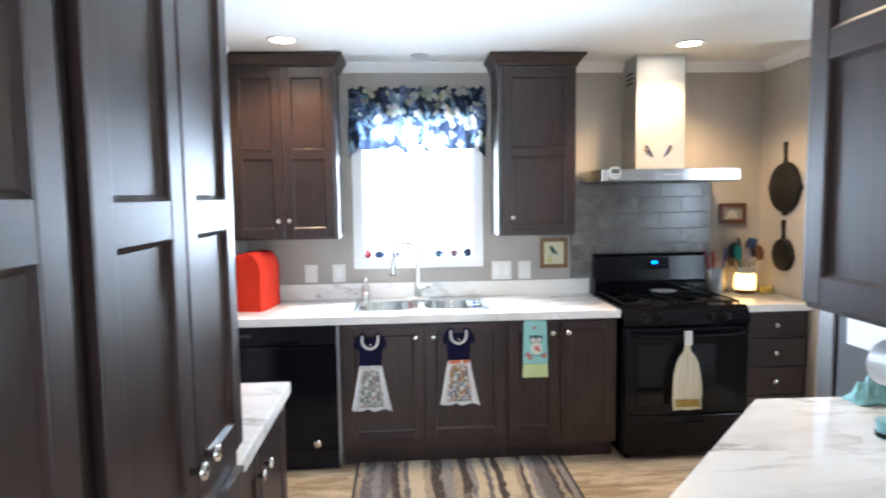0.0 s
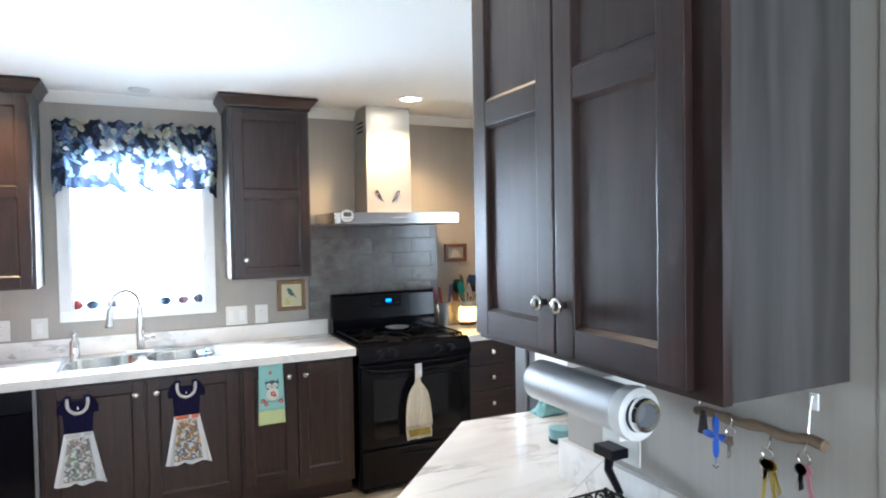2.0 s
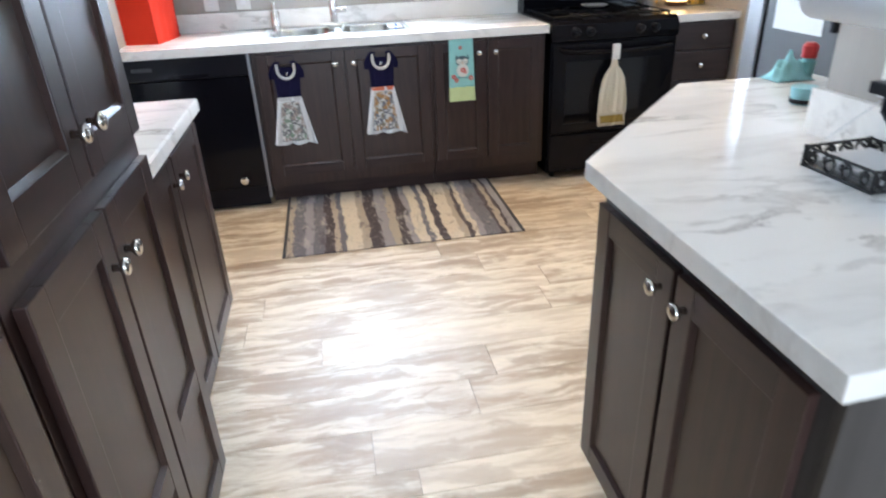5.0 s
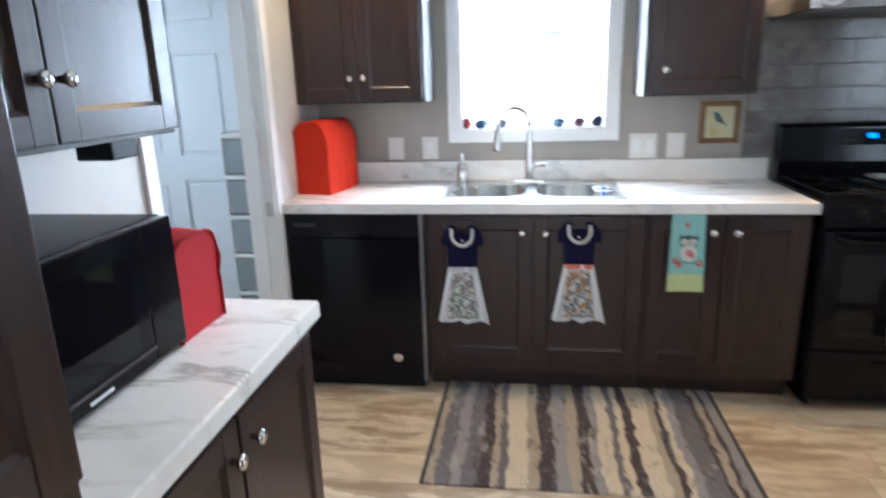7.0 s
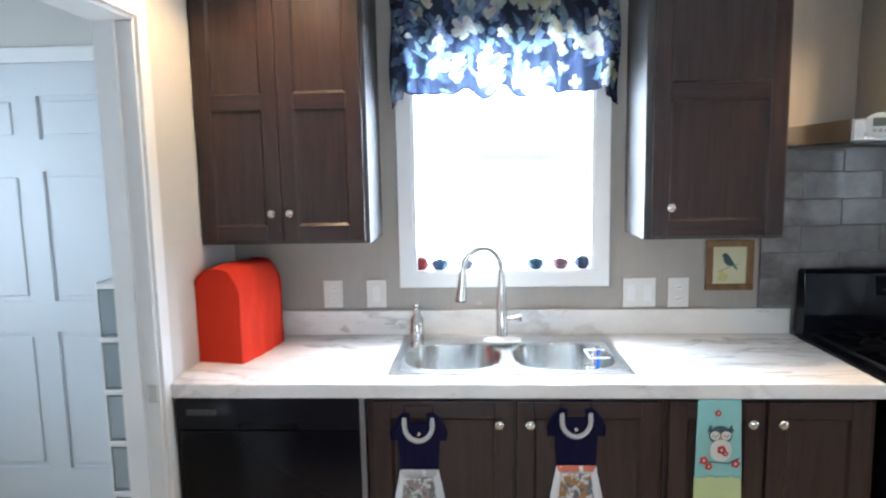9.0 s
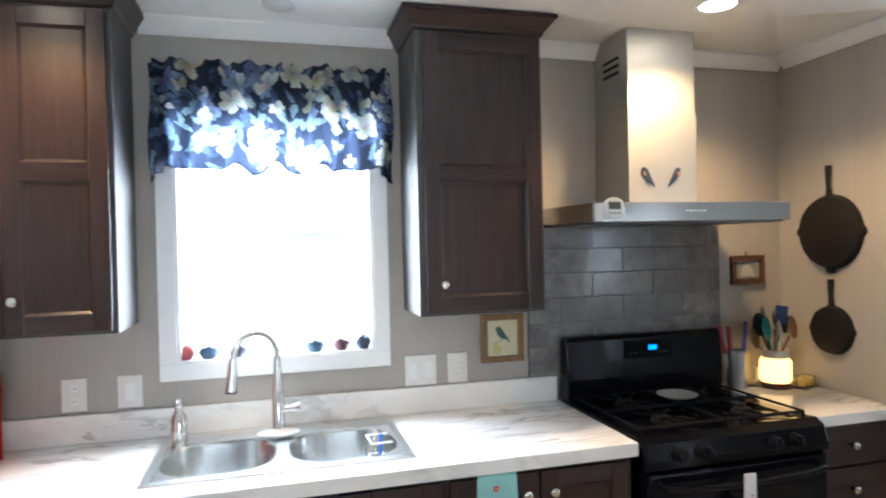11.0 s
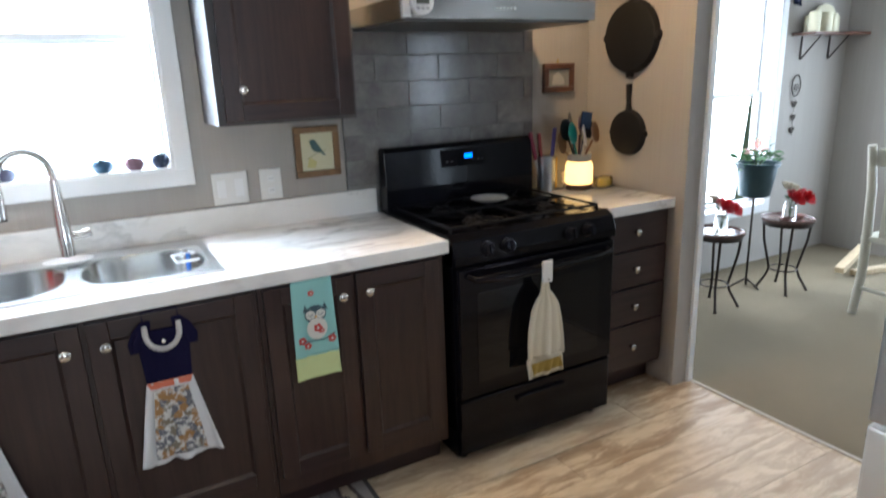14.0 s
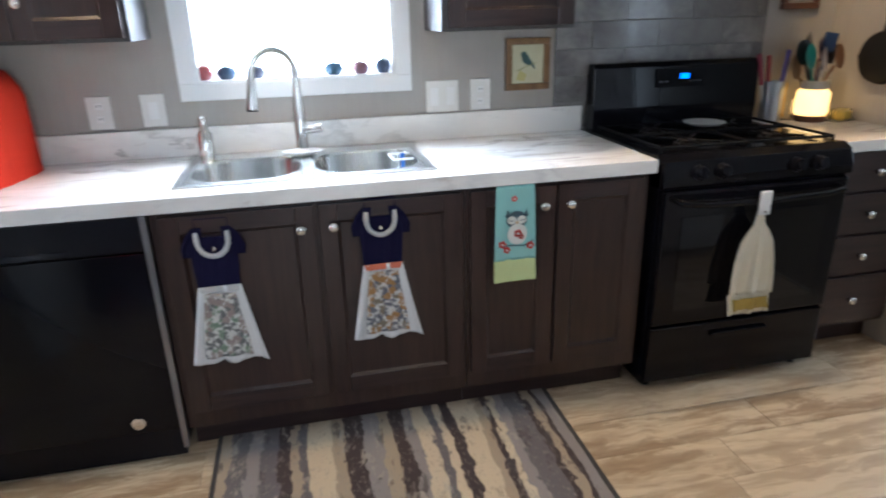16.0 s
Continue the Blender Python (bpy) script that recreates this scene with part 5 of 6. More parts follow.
# cast-iron pans on the partition wall (local z out of the wall)
def pan(label, y, z, r, handle):
    p = thing("iron_skillet", label, "pan", Matrix(((0, 0, -1, 2.5195), (-1, 0, 0, y), (0, 1, 0, z), (0, 0, 0, 1))), "hanging iron pans")
    part("pan_body", lathe([(0, 0.030), (r * 0.86, 0.030), (r * 0.93, 0.026), (r, 0.002), (r * 0.97, 0.0), (r * 0.88, 0.018), (0, 0.020)], 40), IRON, p, smooth=True)
    for sgn in (-1, 1):
        part("pour_spout", lathe([(0, 0.0), (r * 0.16, 0.002), (r * 0.12, 0.02), (0, 0.026)], 16), IRON, p, at=pose(sgn * r * 0.92, 0, 0), smooth=True)
    if r > 0.14:
        part("helper_lug", box(-0.022, 0.022, -r - 0.016, -r + 0.01, 0.004, 0.014), IRON, p, bevel=0.005)
    part("pan_handle", tube([(0, r * 0.94, 0.010), (0, r + 0.03, 0.012), (0, r + handle * 0.6, 0.014), (0, r + handle, 0.012)], 0.012, 10, radii=[0.016, 0.010, 0.012, 0.014]), IRON, p, smooth=True)
    part("wall_nail", tube([(0, r + handle - 0.014, 0.0), (0, r + handle - 0.014, 0.03)], 0.004, 8), BLACK_SOFT, p)


pan("large black cast-iron skillet hanging on the partition wall", 3.305, 1.602, 0.163, 0.125)
pan("small black cast-iron skillet hanging below the large one", 3.303, 1.172, 0.108, 0.115)

# things on the short counter beside the stove
u = thing("utensil_crock", "lit frosted glass jar lamp with a wooden base, holding utensils", "jar", pose(2.345, 3.45, 0.905))
part("jar_base", lathe([(0, 0), (0.062, 0), (0.064, 0.006), (0.064, 0.026), (0, 0.026)], 32), BROWN_WOOD, u, smooth=True)
part("jar_glass", lathe([(0, 0.0265), (0.060, 0.0265), (0.066, 0.036), (0.066, 0.118), (0.056, 0.136), (0, 0.136)], 32), WAX_GLOW, u, smooth=True)
part("jar_neck", lathe([(0.048, 0.1365), (0.056, 0.1365), (0.056, 0.172), (0.051, 0.172), (0.048, 0.14)], 32), plain("frosted_neck", (0.55, 0.50, 0.42), 0.3), u, smooth=True)
for i, (dx, dy, hh, col, kind) in enumerate(((-0.085, 0.0, 0.30, (0.01, 0.015, 0.015), "spoon"), (-0.065, -0.02, 0.285, (0.01, 0.22, 0.20), "spoon"), (-0.035, 0.03, 0.33, (0.012, 0.012, 0.014), "spoon"),
                                             (0.045, 0.01, 0.345, (0.02, 0.05, 0.13), "square"), (0.085, -0.01, 0.28, (0.16, 0.07, 0.03), "spoon"), (0.0, -0.03, 0.27, (0.55, 0.52, 0.5), "spoon"),
                                             (0.07, 0.03, 0.30, (0.012, 0.014, 0.03), "square"), (-0.095, 0.02, 0.24, (0.20, 0.12, 0.06), "spoon"), (0.02, 0.02, 0.31, (0.06, 0.02, 0.06), "spoon"))):
    ut = thing("kitchen_utensil", "spatula standing in the lit jar" if kind == "square" else "cooking spoon standing in the lit jar", "utensil", pose(2.345, 3.45, 0.905), "utensils in the jar")
    mt = plain("utensil_colour", col, 0.35)
    x, y = dx * 0.3, dy * 0.5
    part("utensil_handle", tube([(x * 0.5, y, 0.05), (x, y, 0.15), (dx * 0.85, dy, hh - 0.05)], 0.005, 8), mt, ut, smooth=True)
    if kind == "square":
        part("utensil_head", box(-0.032, 0.032, -0.004, 0.004, -0.03, 0.05), mt, ut, at=pose(dx, dy, hh - 0.03, 0, dx * 200, 0), bevel=0.003)
    else:
        part("utensil_head", lathe([(0, -0.009), (0.024, -0.006), (0.039, 0.004), (0.024, 0.001), (0, -0.003)], 20), mt, ut, at=pose(dx, dy, hh - 0.012, 80, 0, 20 * (i % 3)) @ Matrix.Diagonal((1, 1.35, 1, 1)), smooth=True)
v = thing("knife_cup", "steel cup with coloured knives beside the stove", "utensil holder", pose(2.185, 3.505, 0.905))
part("cup_wall", lathe([(0, 0), (0.043, 0), (0.045, 0.17), (0.041, 0.17), (0.040, 0.01), (0, 0.01)], 28), STEEL, v, smooth=True)
part("gold_strip", box(-0.004, 0.008, -0.047, -0.0445, 0.02, 0.165), plain("amber_strip", (0.65, 0.36, 0.03), 0.3), v, at=pose(0.012, 0, 0, 0, 0, 20))
for dx, dy, hh, col, ry in ((-0.025, 0.0, 0.285, (0.22, 0.015, 0.05), -14), (-0.006, 0.012, 0.27, (0.25, 0.02, 0.03), -6), (0.022, 0.0, 0.29, (0.12, 0.11, 0.40), 6), (0.030, 0.012, 0.225, (0.6, 0.58, 0.52), 8)):
    kn = thing("kitchen_knife", "coloured knife handle standing in the steel cup", "knife", pose(2.185 + dx, 3.505 + dy, 0.915, 0, ry, 0), "knives in the cup")
    part("knife_handle", box(-0.009, 0.009, -0.006, 0.006, 0.15, hh), plain("handle_colour", col, 0.4), kn, bevel=0.004)
    part("knife_blade", box(-0.008, 0.008, -0.001, 0.001, 0.0, 0.15), STEEL, kn)
v = thing("drinking_glass", "clear glass canister beside the lit jar", "glass", pose(2.27, 3.52, 0.905))
part("glass_wall", lathe([(0, 0), (0.035, 0), (0.037, 0.09), (0.034, 0.09), (0.032, 0.006), (0, 0.006)], 24), GLASS, v, smooth=True)
v = thing("butter_dish", "pale glass butter dish with yellow butter", "butter dish", pose(2.455, 3.40, 0.905, 0, 0, 20))
part("dish_plate", box(-0.055, 0.055, -0.035, 0.035, 0, 0.008), GLASS, v, bevel=0.003)
part("butter_block", box(-0.005, 0.04, -0.02, 0.02, 0.009, 0.04), plain("butter", (0.62, 0.48, 0.10), 0.4), v, bevel=0.003)
part("dish_lid", box(-0.048, 0.048, -0.029, 0.029, 0.0085, 0.052), GLASS, v, bevel=0.006)

# little pots on the window sill
for x, hh, rr, col in ((-0.165, 0.058, 0.029, (0.22, 0.03, 0.03)), (-0.085, 0.052, 0.034, (0.03, 0.06, 0.12)), (0.022, 0.05, 0.03, (0.05, 0.05, 0.08)), (0.312, 0.052, 0.034, (0.03, 0.07, 0.12)), (0.415, 0.052, 0.031, (0.13, 0.06, 0.08)), (0.503, 0.058, 0.029, (0.02, 0.03, 0.06))):
    q = thing("sill_pot", "small glazed pot with a tiny succulent on the window sill", "plant pot", pose(x, 3.63, WIN[2] + 0.008), "pots on the sill")
    part("pot_shell", lathe([(0, 0), (rr * 0.7, 0), (rr, hh * 0.35), (rr * 1.02, hh * 0.6), (rr * 0.85, hh * 0.82), (rr * 0.75, hh * 0.8), (0, hh * 0.7)], 20), plain("pot_glaze", col, 0.25), q, smooth=True)
    bm = bmesh.new()
    for i in range(7):
        a = i * 0.9
        tube([(0, 0, hh * 0.7), (0.012 * math.cos(a), 0.012 * math.sin(a), hh * (0.84 + 0.06 * (i % 3)))], 0.005, 6, bm, radii=[0.005, 0.002])
    part("succulent", bm, plain("succulent_leaf", (col[0] * 0.6 + 0.02, 0.07, 0.05), 0.5), q, smooth=True)


# ---- textiles ----
def hang(name, mat, parent, keys, y, folds=3, amp=0.006, hem=0.0, thick=0.0015, label=""):
    """A cloth hanging in the plane y; keys: (height, x of its left edge, x of its right edge) from top to bottom."""
    hs = [k[0] for k in keys][::-1]

    def at(u, v):
        z = keys[0][0] + (keys[-1][0] - keys[0][0]) * v
        x0 = float(np.interp(z, hs, [k[1] for k in keys][::-1]))
        x1 = float(np.interp(z, hs, [k[2] for k in keys][::-1]))
        wave = math.sin(u * folds * 2 * math.pi + v * 1.2) * amp * (0.25 + 0.75 * v)
        return (x0 + (x1 - x0) * u, y - 0.004 - abs(wave) - wave * 0.5, z - hem * v * abs(math.sin(u * math.pi * 2.5)))

    return part(name, sheet(at, 30, 22, thick), mat, parent, label, smooth="all")


def dress_towel(label, cx, print_mat, band_mat, drop=0.0):
    t = thing("dress_towel", label, "kitchen towel", pose(cx, 2.9645, -drop) @ Matrix.Diagonal((0.9, 1, 1, 1)), "dress towels on the cabinet doors")
    hang("bodice", NAVY, t, [(0.795, -0.062, 0.062), (0.74, -0.076, 0.076), (0.635, -0.068, 0.068)], 0, 2, 0.003)
    for s_ in (-1, 1):
        k_ = [(0.825, 0.030, 0.060), (0.80, 0.032, 0.086), (0.765, 0.060, 0.104), (0.735, 0.068, 0.100)]
        hang("sleeve", NAVY, t, k_ if s_ > 0 else [(z, -b, -a) for z, a, b in k_], -0.001, 1, 0.003)
    collar = [(0.050 * math.cos(a), -0.009, 0.785 - 0.050 * math.sin(a)) for a in [math.pi * i / 26 for i in range(27)]]
    collar = [(0.050, -0.008, 0.812)] + collar + [(-0.050, -0.008, 0.812)]
    part("collar", tube(collar, 0.0085, 8, radii=[0.0075 + 0.0020 * (i % 2) for i in range(len(collar))]), RIBBED, t, "white ribbed collar", smooth=True)
    part("button", lathe([(0, 0), (0.008, 0), (0.007, 0.004), (0, 0.005)], 14), CHROME, t, at=pose(0, -0.009, 0.760, 90), smooth=True)
    hang("skirt", COTTON, t, [(0.637, -0.070, 0.070), (0.56, -0.087, 0.087), (0.45, -0.110, 0.114), (0.385, -0.124, 0.132)], -0.003, 2, 0.012, 0.012)
    hang("printed_panel", print_mat, t, [(0.616, -0.052, 0.050), (0.56, -0.060, 0.058), (0.47, -0.072, 0.074), (0.402, -0.078, 0.082)], -0.0175, 1, 0.004, 0.004)
    hang("waist_band", band_mat, t, [(0.638, -0.070, 0.070), (0.618, -0.060, 0.060)], -0.0065, 1, 0.002)
    part("towel_loop", tube([(-0.052, -0.002, 0.80), (-0.052, 0.004, 0.85), (0.052, 0.004, 0.85), (0.052, -0.002, 0.80)], 0.003, 6), NAVY, t, smooth=True)


dress_towel("dress-shaped kitchen towel, navy top, white skirt with grey print", -0.124, PRINT_A, RIBBED, 0.018)
dress_towel("dress-shaped kitchen towel, navy top, white skirt with colourful print", 0.381, PRINT_B, CORAL)

t = thing("owl_towel", "teal kitchen towel with an owl and flowers, lime hem", "kitchen towel", pose(0.825, 2.963, 0))
hang("towel_cloth", TEAL, t, [(0.858, -0.066, 0.066), (0.60, -0.072, 0.074)], 0, 1, 0.003)
hang("lime_hem", LIME, t, [(0.602, -0.0722, 0.0742), (0.522, -0.074, 0.076)], 0, 1, 0.004)


def spot(name, mat, parent, cx, cz, rx, rz, lift, n=20):
    part(name, prism([(rx * math.cos(2 * math.pi * i / n), rz * math.sin(2 * math.pi * i / n)) for i in range(n)], 0, 0.0012), mat, parent, at=pose(cx, -lift, cz, 90))


OWL, PALE, RED = plain("owl_grey", (0.06, 0.10, 0.12), 0.9), plain("print_white", (0.62, 0.60, 0.54), 0.9), plain("print_red", (0.50, 0.05, 0.04), 0.9)
spot("owl_head", OWL, t, 0.004, 0.742, 0.036, 0.030, 0.0095)
for dx in (-0.028, 0.036):
    part("owl_ear", prism([(-0.009, -0.012), (0.009, -0.012), (0.0, 0.014)], 0, 0.0012), OWL, t, at=pose(dx, -0.0095, 0.765, 90))
spot("owl_belly", PALE, t, 0.006, 0.693, 0.034, 0.037, 0.0100)
for dx in (-0.013, 0.021):
    spot("owl_eye", PALE, t, dx, 0.742, 0.0155, 0.014, 0.0108)
    part("closed_eyelid", tube([(dx - 0.009, -0.0125, 0.744), (dx, -0.0125, 0.738), (dx + 0.009, -0.0125, 0.744)], 0.0014, 5), OWL, t)
part("owl_beak", prism([(-0.004, 0.006), (0.0, -0.006), (0.004, 0.006)], 0, 0.0012), plain("beak_orange", (0.6, 0.3, 0.05)), t, at=pose(0.004, -0.012, 0.732, 90))
for dx, z, r in ((0.008, 0.695, 0.014), (-0.046, 0.660, 0.013), (-0.030, 0.640, 0.012), (0.052, 0.650, 0.014), (0.020, 0.683, 0.009), (-0.006, 0.815, 0.010)):
    for a in range(5):
        spot("flower_petal", RED, t, dx + r * 0.6 * math.cos(a * 1.257), z + r * 0.6 * math.sin(a * 1.257), r * 0.45, r * 0.45, 0.0116, 10)
    spot("flower_eye", PALE, t, dx, z, r * 0.32, r * 0.32, 0.0126, 10)
part("branch", tube([(-0.060, -0.0112, 0.650), (-0.02, -0.0112, 0.655), (0.03, -0.0112, 0.650), (0.064, -0.0112, 0.668)], 0.0018, 6), OWL, t, smooth=True)

t = thing("oven_towel", "cream terry towel with a gold border, clipped to the oven handle", "kitchen towel", pose(1.690, 2.868, 0.083) @ Matrix.Diagonal((1.1, 1, 0.892, 1)))
hang("towel_cloth", CREAM, t, [(0.705, -0.015, 0.015), (0.66, -0.020, 0.020), (0.625, -0.042, 0.042), (0.585, -0.060, 0.060), (0.50, -0.074, 0.073), (0.42, -0.079, 0.079), (0.36, -0.078, 0.080)], 0.01, 2, 0.009, 0.0, 0.005)
hang("gold_border", GOLD_BAND, t, [(0.346, -0.064, 0.066), (0.298, -0.063, 0.066)], -0.001, 2, 0.009, 0.0, 0.002)
hang("towel_hem", CREAM, t, [(0.362, -0.078, 0.080), (0.275, -0.074, 0.076)], 0.010, 2, 0.009, 0.0, 0.005)
part("towel_clip", box(-0.020, 0.020, -0.012, 0.0, 0.70, 0.795), WHITE, t, bevel=0.005)
part("clip_pin", lathe([(0, 0), (0.004, 0), (0.004, 0.004), (0, 0.004)], 10), NICKEL, t, at=pose(0, -0.0125, 0.715, 90))

r = thing("floor_rug", "striped brown, grey and tan rug in front of the sink cabinets", "rug", pose(0.385, 2.66, 0.0))
part("rug_weave", sheet(lambda u, v: ((u - 0.5) * 1.19, (v - 0.5) * 0.80, 0.0075 + 0.0015 * math.sin(u * 17) * math.sin(v * 9)), 40, 20, 0.006), RUG, r)
for x in (-0.6, 0.6):
    part("rug_border", box(x - 0.008, x + 0.008, -0.401, 0.401, 0.0015, 0.0105), RUG_EDGE, r, bevel=0.003)

# ---- things on the angled counter ----
IZ = 0.917
d = thing("wall_dispenser", "silver cylindrical dispenser with a white bracket on the wall", "dispenser", pose(1.012, 0.240, 1.250) @ Matrix.Diagonal((0.92, 0.92, 0.92, 1)))
part("dispenser_tube", tube([(0, 0.02, 0), (0, 0.345, 0)], 0.050, 40), SILVER, d, smooth=True)
part("dispenser_cap", lathe([(0.036, -0.004), (0.045, -0.008), (0.054, -0.004), (0.056, 0.010), (0.054, 0.028), (0.050, 0.030)], 40), WHITE, d, at=pose(0, 0, 0, -90), smooth=True)
part("cap_hollow", lathe([(0, 0.012), (0.032, 0.012), (0.037, -0.003), (0.039, 0.0)], 36), plain("cap_grey", (0.16, 0.17, 0.18), 0.4), d, at=pose(0, 0, 0, -90), smooth=True)
part("cap_dial", lathe([(0.024, 0.010), (0.025, -0.020), (0.033, -0.022), (0.037, -0.012), (0.036, 0.010)], 32), CHROME, d, at=pose(0.006, 0.0, 0, -90), smooth=True)
part("front_foot", box(-0.022, 0.028, 0.030, 0.085, -0.066, -0.03), WHITE, d, bevel=0.008)
part("wall_arm", box(0.03, 0.230, 0.22, 0.34, -0.03, 0.02), WHITE, d, bevel=0.004)

p = thing("power_adapter", "black plug and cable hanging from the wall plate", "adapter", pose(1.178, 0.515, 1.068))
part("adapter_body", box(-0.022, 0.027, -0.035, 0.035, -0.012, 0.012), BLACK_SOFT, p, bevel=0.004)
part("adapter_fork", tube([(-0.01, -0.01, -0.012), (-0.022, -0.02, -0.035), (-0.03, -0.07, -0.072)], 0.008, 8, radii=[0.012, 0.010, 0.008]), BLACK_SOFT, p, smooth=True)
part("adapter_cable", tube([(-0.03, -0.07, -0.072), (-0.04, -0.14, -0.10), (-0.05, -0.19, -0.128), (-0.06, -0.14, -0.131), (-0.07, -0.03, -0.131)], 0.0022, 6), BLACK_SOFT, p, smooth=True)
part("adapter_cord", tube([(-0.02, 0.0, -0.02), (-0.05, 0.02, -0.06), (-0.10, 0.03, -0.10)], 0.0014, 6), plain("cord_white", (0.5, 0.5, 0.5)), p, smooth=True)

b = thing("napkin_basket", "black scrolled metal basket holding white folded napkins", "basket", pose(1.122, 0.462, IZ, 0, 0, 3) @ Matrix.Diagonal((0.88, 0.74, 1, 1)))
hw, hd = 0.088, 0.115
for z in (0.003, 0.042):
    part("basket_rim", tube([(-hw, -hd, z), (hw, -hd, z), (hw, hd, z), (-hw, hd, z), (-hw, -hd, z)], 0.0032, 8), IRON, b, smooth=True)
for x, y in ((-hw, -hd), (hw, -hd), (hw, hd), (-hw, hd)):
    part("corner_post", box(x - 0.004, x + 0.004, y - 0.004, y + 0.004, 0, 0.046), IRON, b, bevel=0.001)
for k in range(16):
    u = (k % 4 - 1.5) * 0.5
    side = k // 4
    cx, cy, rz = ((u * hw, -hd, 0), (hw, u * hd, 90), (u * hw, hd, 0), (-hw, u * hd, 90))[side]
    rr = 0.016 + 0.003 * (k % 3)
    pts = [(rr * (1 - i / 22) * math.cos(i * 0.62), 0, 0.022 + rr * (1 - i / 22) * math.sin(i * 0.62) * 1.0) for i in range(14)]
    part("basket_scroll", tube(pts, 0.0038, 6), IRON, b, at=pose(cx, cy, 0, 0, 0, rz), smooth=True)
n = thing("napkin_stack", "stack of white folded napkins inside the metal basket", "napkins", pose(1.122, 0.462, IZ + 0.006, 0, 0, 3) @ Matrix.Diagonal((0.88, 0.74, 1, 1)))
for i in range(4):
    part("napkin", box(-0.074, 0.074, -0.10, 0.10, i * 0.0055, i * 0.0055 + 0.005), PAPER, n, at=pose(0, 0, 0, 0, 0, (i % 3 - 1) * 1.6), bevel=0.002)

j = thing("candle_jar", "clear glass jar with cream and orange wax inside", "candle jar", pose(1.155, 0.200, IZ))
part("jar_glass", lathe([(0, 0), (0.046, 0), (0.050, 0.006), (0.052, 0.085), (0.0495, 0.085), (0.047, 0.008), (0, 0.006)], 32), GLASS, j, smooth=True)
part("wax_fill", lathe([(0, 0.007), (0.0465, 0.007), (0.0475, 0.042), (0, 0.042)], 32), plain("cream_wax", (0.66, 0.60, 0.36), 0.5), j, smooth=True)
part("jar_sticker", box(-0.018, 0.012, -0.0545, -0.0528, 0.022, 0.05), plain("orange_sticker", (0.62, 0.20, 0.03), 0.5), j, at=pose(0, 0, 0, 0, 0, -62))
q = thing("cordless_phone", "white cordless telephone standing in its charging cradle", "telephone", pose(1.158, 0.018, IZ, 0, 0, -62))
bm = prism([(-0.034, -0.036), (0.034, -0.036), (0.038, 0.034), (-0.038, 0.034)], 0, 0.028)
part("cradle", bm, WHITE, q, bevel=0.006)
part("cradle_back", box(-0.028, 0.028, 0.008, 0.032, 0.0282, 0.055), WHITE, q, bevel=0.006)
hs = new("handset")
hs.parent = q
hs.matrix_basis = pose(0, -0.012, 0.016, -12, 0, 0)
part("handset_body", box(-0.024, 0.024, -0.011, 0.011, 0.0, 0.165), plain("pale_silver", (0.60, 0.62, 0.63), 0.3, 0.2), hs, bevel=0.007, seg=3)
part("screen", box(-0.017, 0.017, -0.0125, -0.0108, 0.105, 0.138), plain("lcd_dark", (0.03, 0.06, 0.065), 0.12), hs)
part("ear_slot", box(-0.008, 0.008, -0.0122, -0.0108, 0.150, 0.154), BLACK_SOFT, hs)
part("nav_key", lathe([(0, 0), (0.009, 0), (0.008, 0.003), (0, 0.003)], 16), SILVER, hs, at=pose(0, -0.0108, 0.092, 90))
for i in range(5):
    for k in range(3):
        part("phone_key", box(-0.0185 + k * 0.0132, -0.0085 + k * 0.0132, -0.0127, -0.0108, 0.016 + i * 0.0128, 0.0245 + i * 0.0128), WHITE, hs, bevel=0.0008)

c = thing("teal_tub", "small teal tub with a dark band on the counter", "tub", pose(1.375, 0.985, IZ))
part("tub_body", lathe([(0, 0), (0.030, 0), (0.033, 0.018), (0.036, 0.046), (0, 0.046)], 24), plain("teal_plastic", (0.22, 0.44, 0.48), 0.4), c, smooth=True)
part("tub_band", lathe([(0.0345, 0.004), (0.0352, 0.004), (0.0358, 0.016), (0.0345, 0.016)], 24), BLACK_SOFT, c, smooth=True)
c = thing("dark_clip", "small dark clip lying on the counter", "clip", pose(1.42, 0.87, IZ))
part("clip_body", box(-0.03, 0.03, -0.012, 0.012, 0, 0.012), BLACK_SOFT, c, at=pose(0, 0, 0, 0, 0, 25), bevel=0.004)
c = thing("crumpled_cloth", "crumpled teal cleaning cloth beside the refrigerator", "cloth", pose(1.535, 1.268, IZ))
part("cloth_body", sheet(lambda u, v: ((u - 0.5) * 0.13, (v - 0.5) * 0.09, 0.003 + 0.080 * math.sin(math.pi * u) * math.sin(math.pi * v) * (0.8 + 0.35 * math.sin(u * 17) * math.cos(v * 13))), 24, 20, 0.002), cloth("cloth_teal", (0.26, 0.50, 0.53)), c, smooth="all")
c = thing("red_cap_bottle", "small bottle with a red cap beside the refrigerator", "bottle", pose(1.60, 1.27, IZ))
part("bottle_body", lathe([(0, 0), (0.020, 0), (0.022, 0.05), (0.012, 0.062), (0, 0.062)], 20), plain("teal_bottle", (0.15, 0.38, 0.40), 0.3), c, smooth=True)
part("bottle_cap", lathe([(0, 0.0622), (0.022, 0.0622), (0.023, 0.098), (0.014, 0.108), (0, 0.108)], 20), plain("red_cap", (0.42, 0.02, 0.02), 0.35), c, smooth=True)

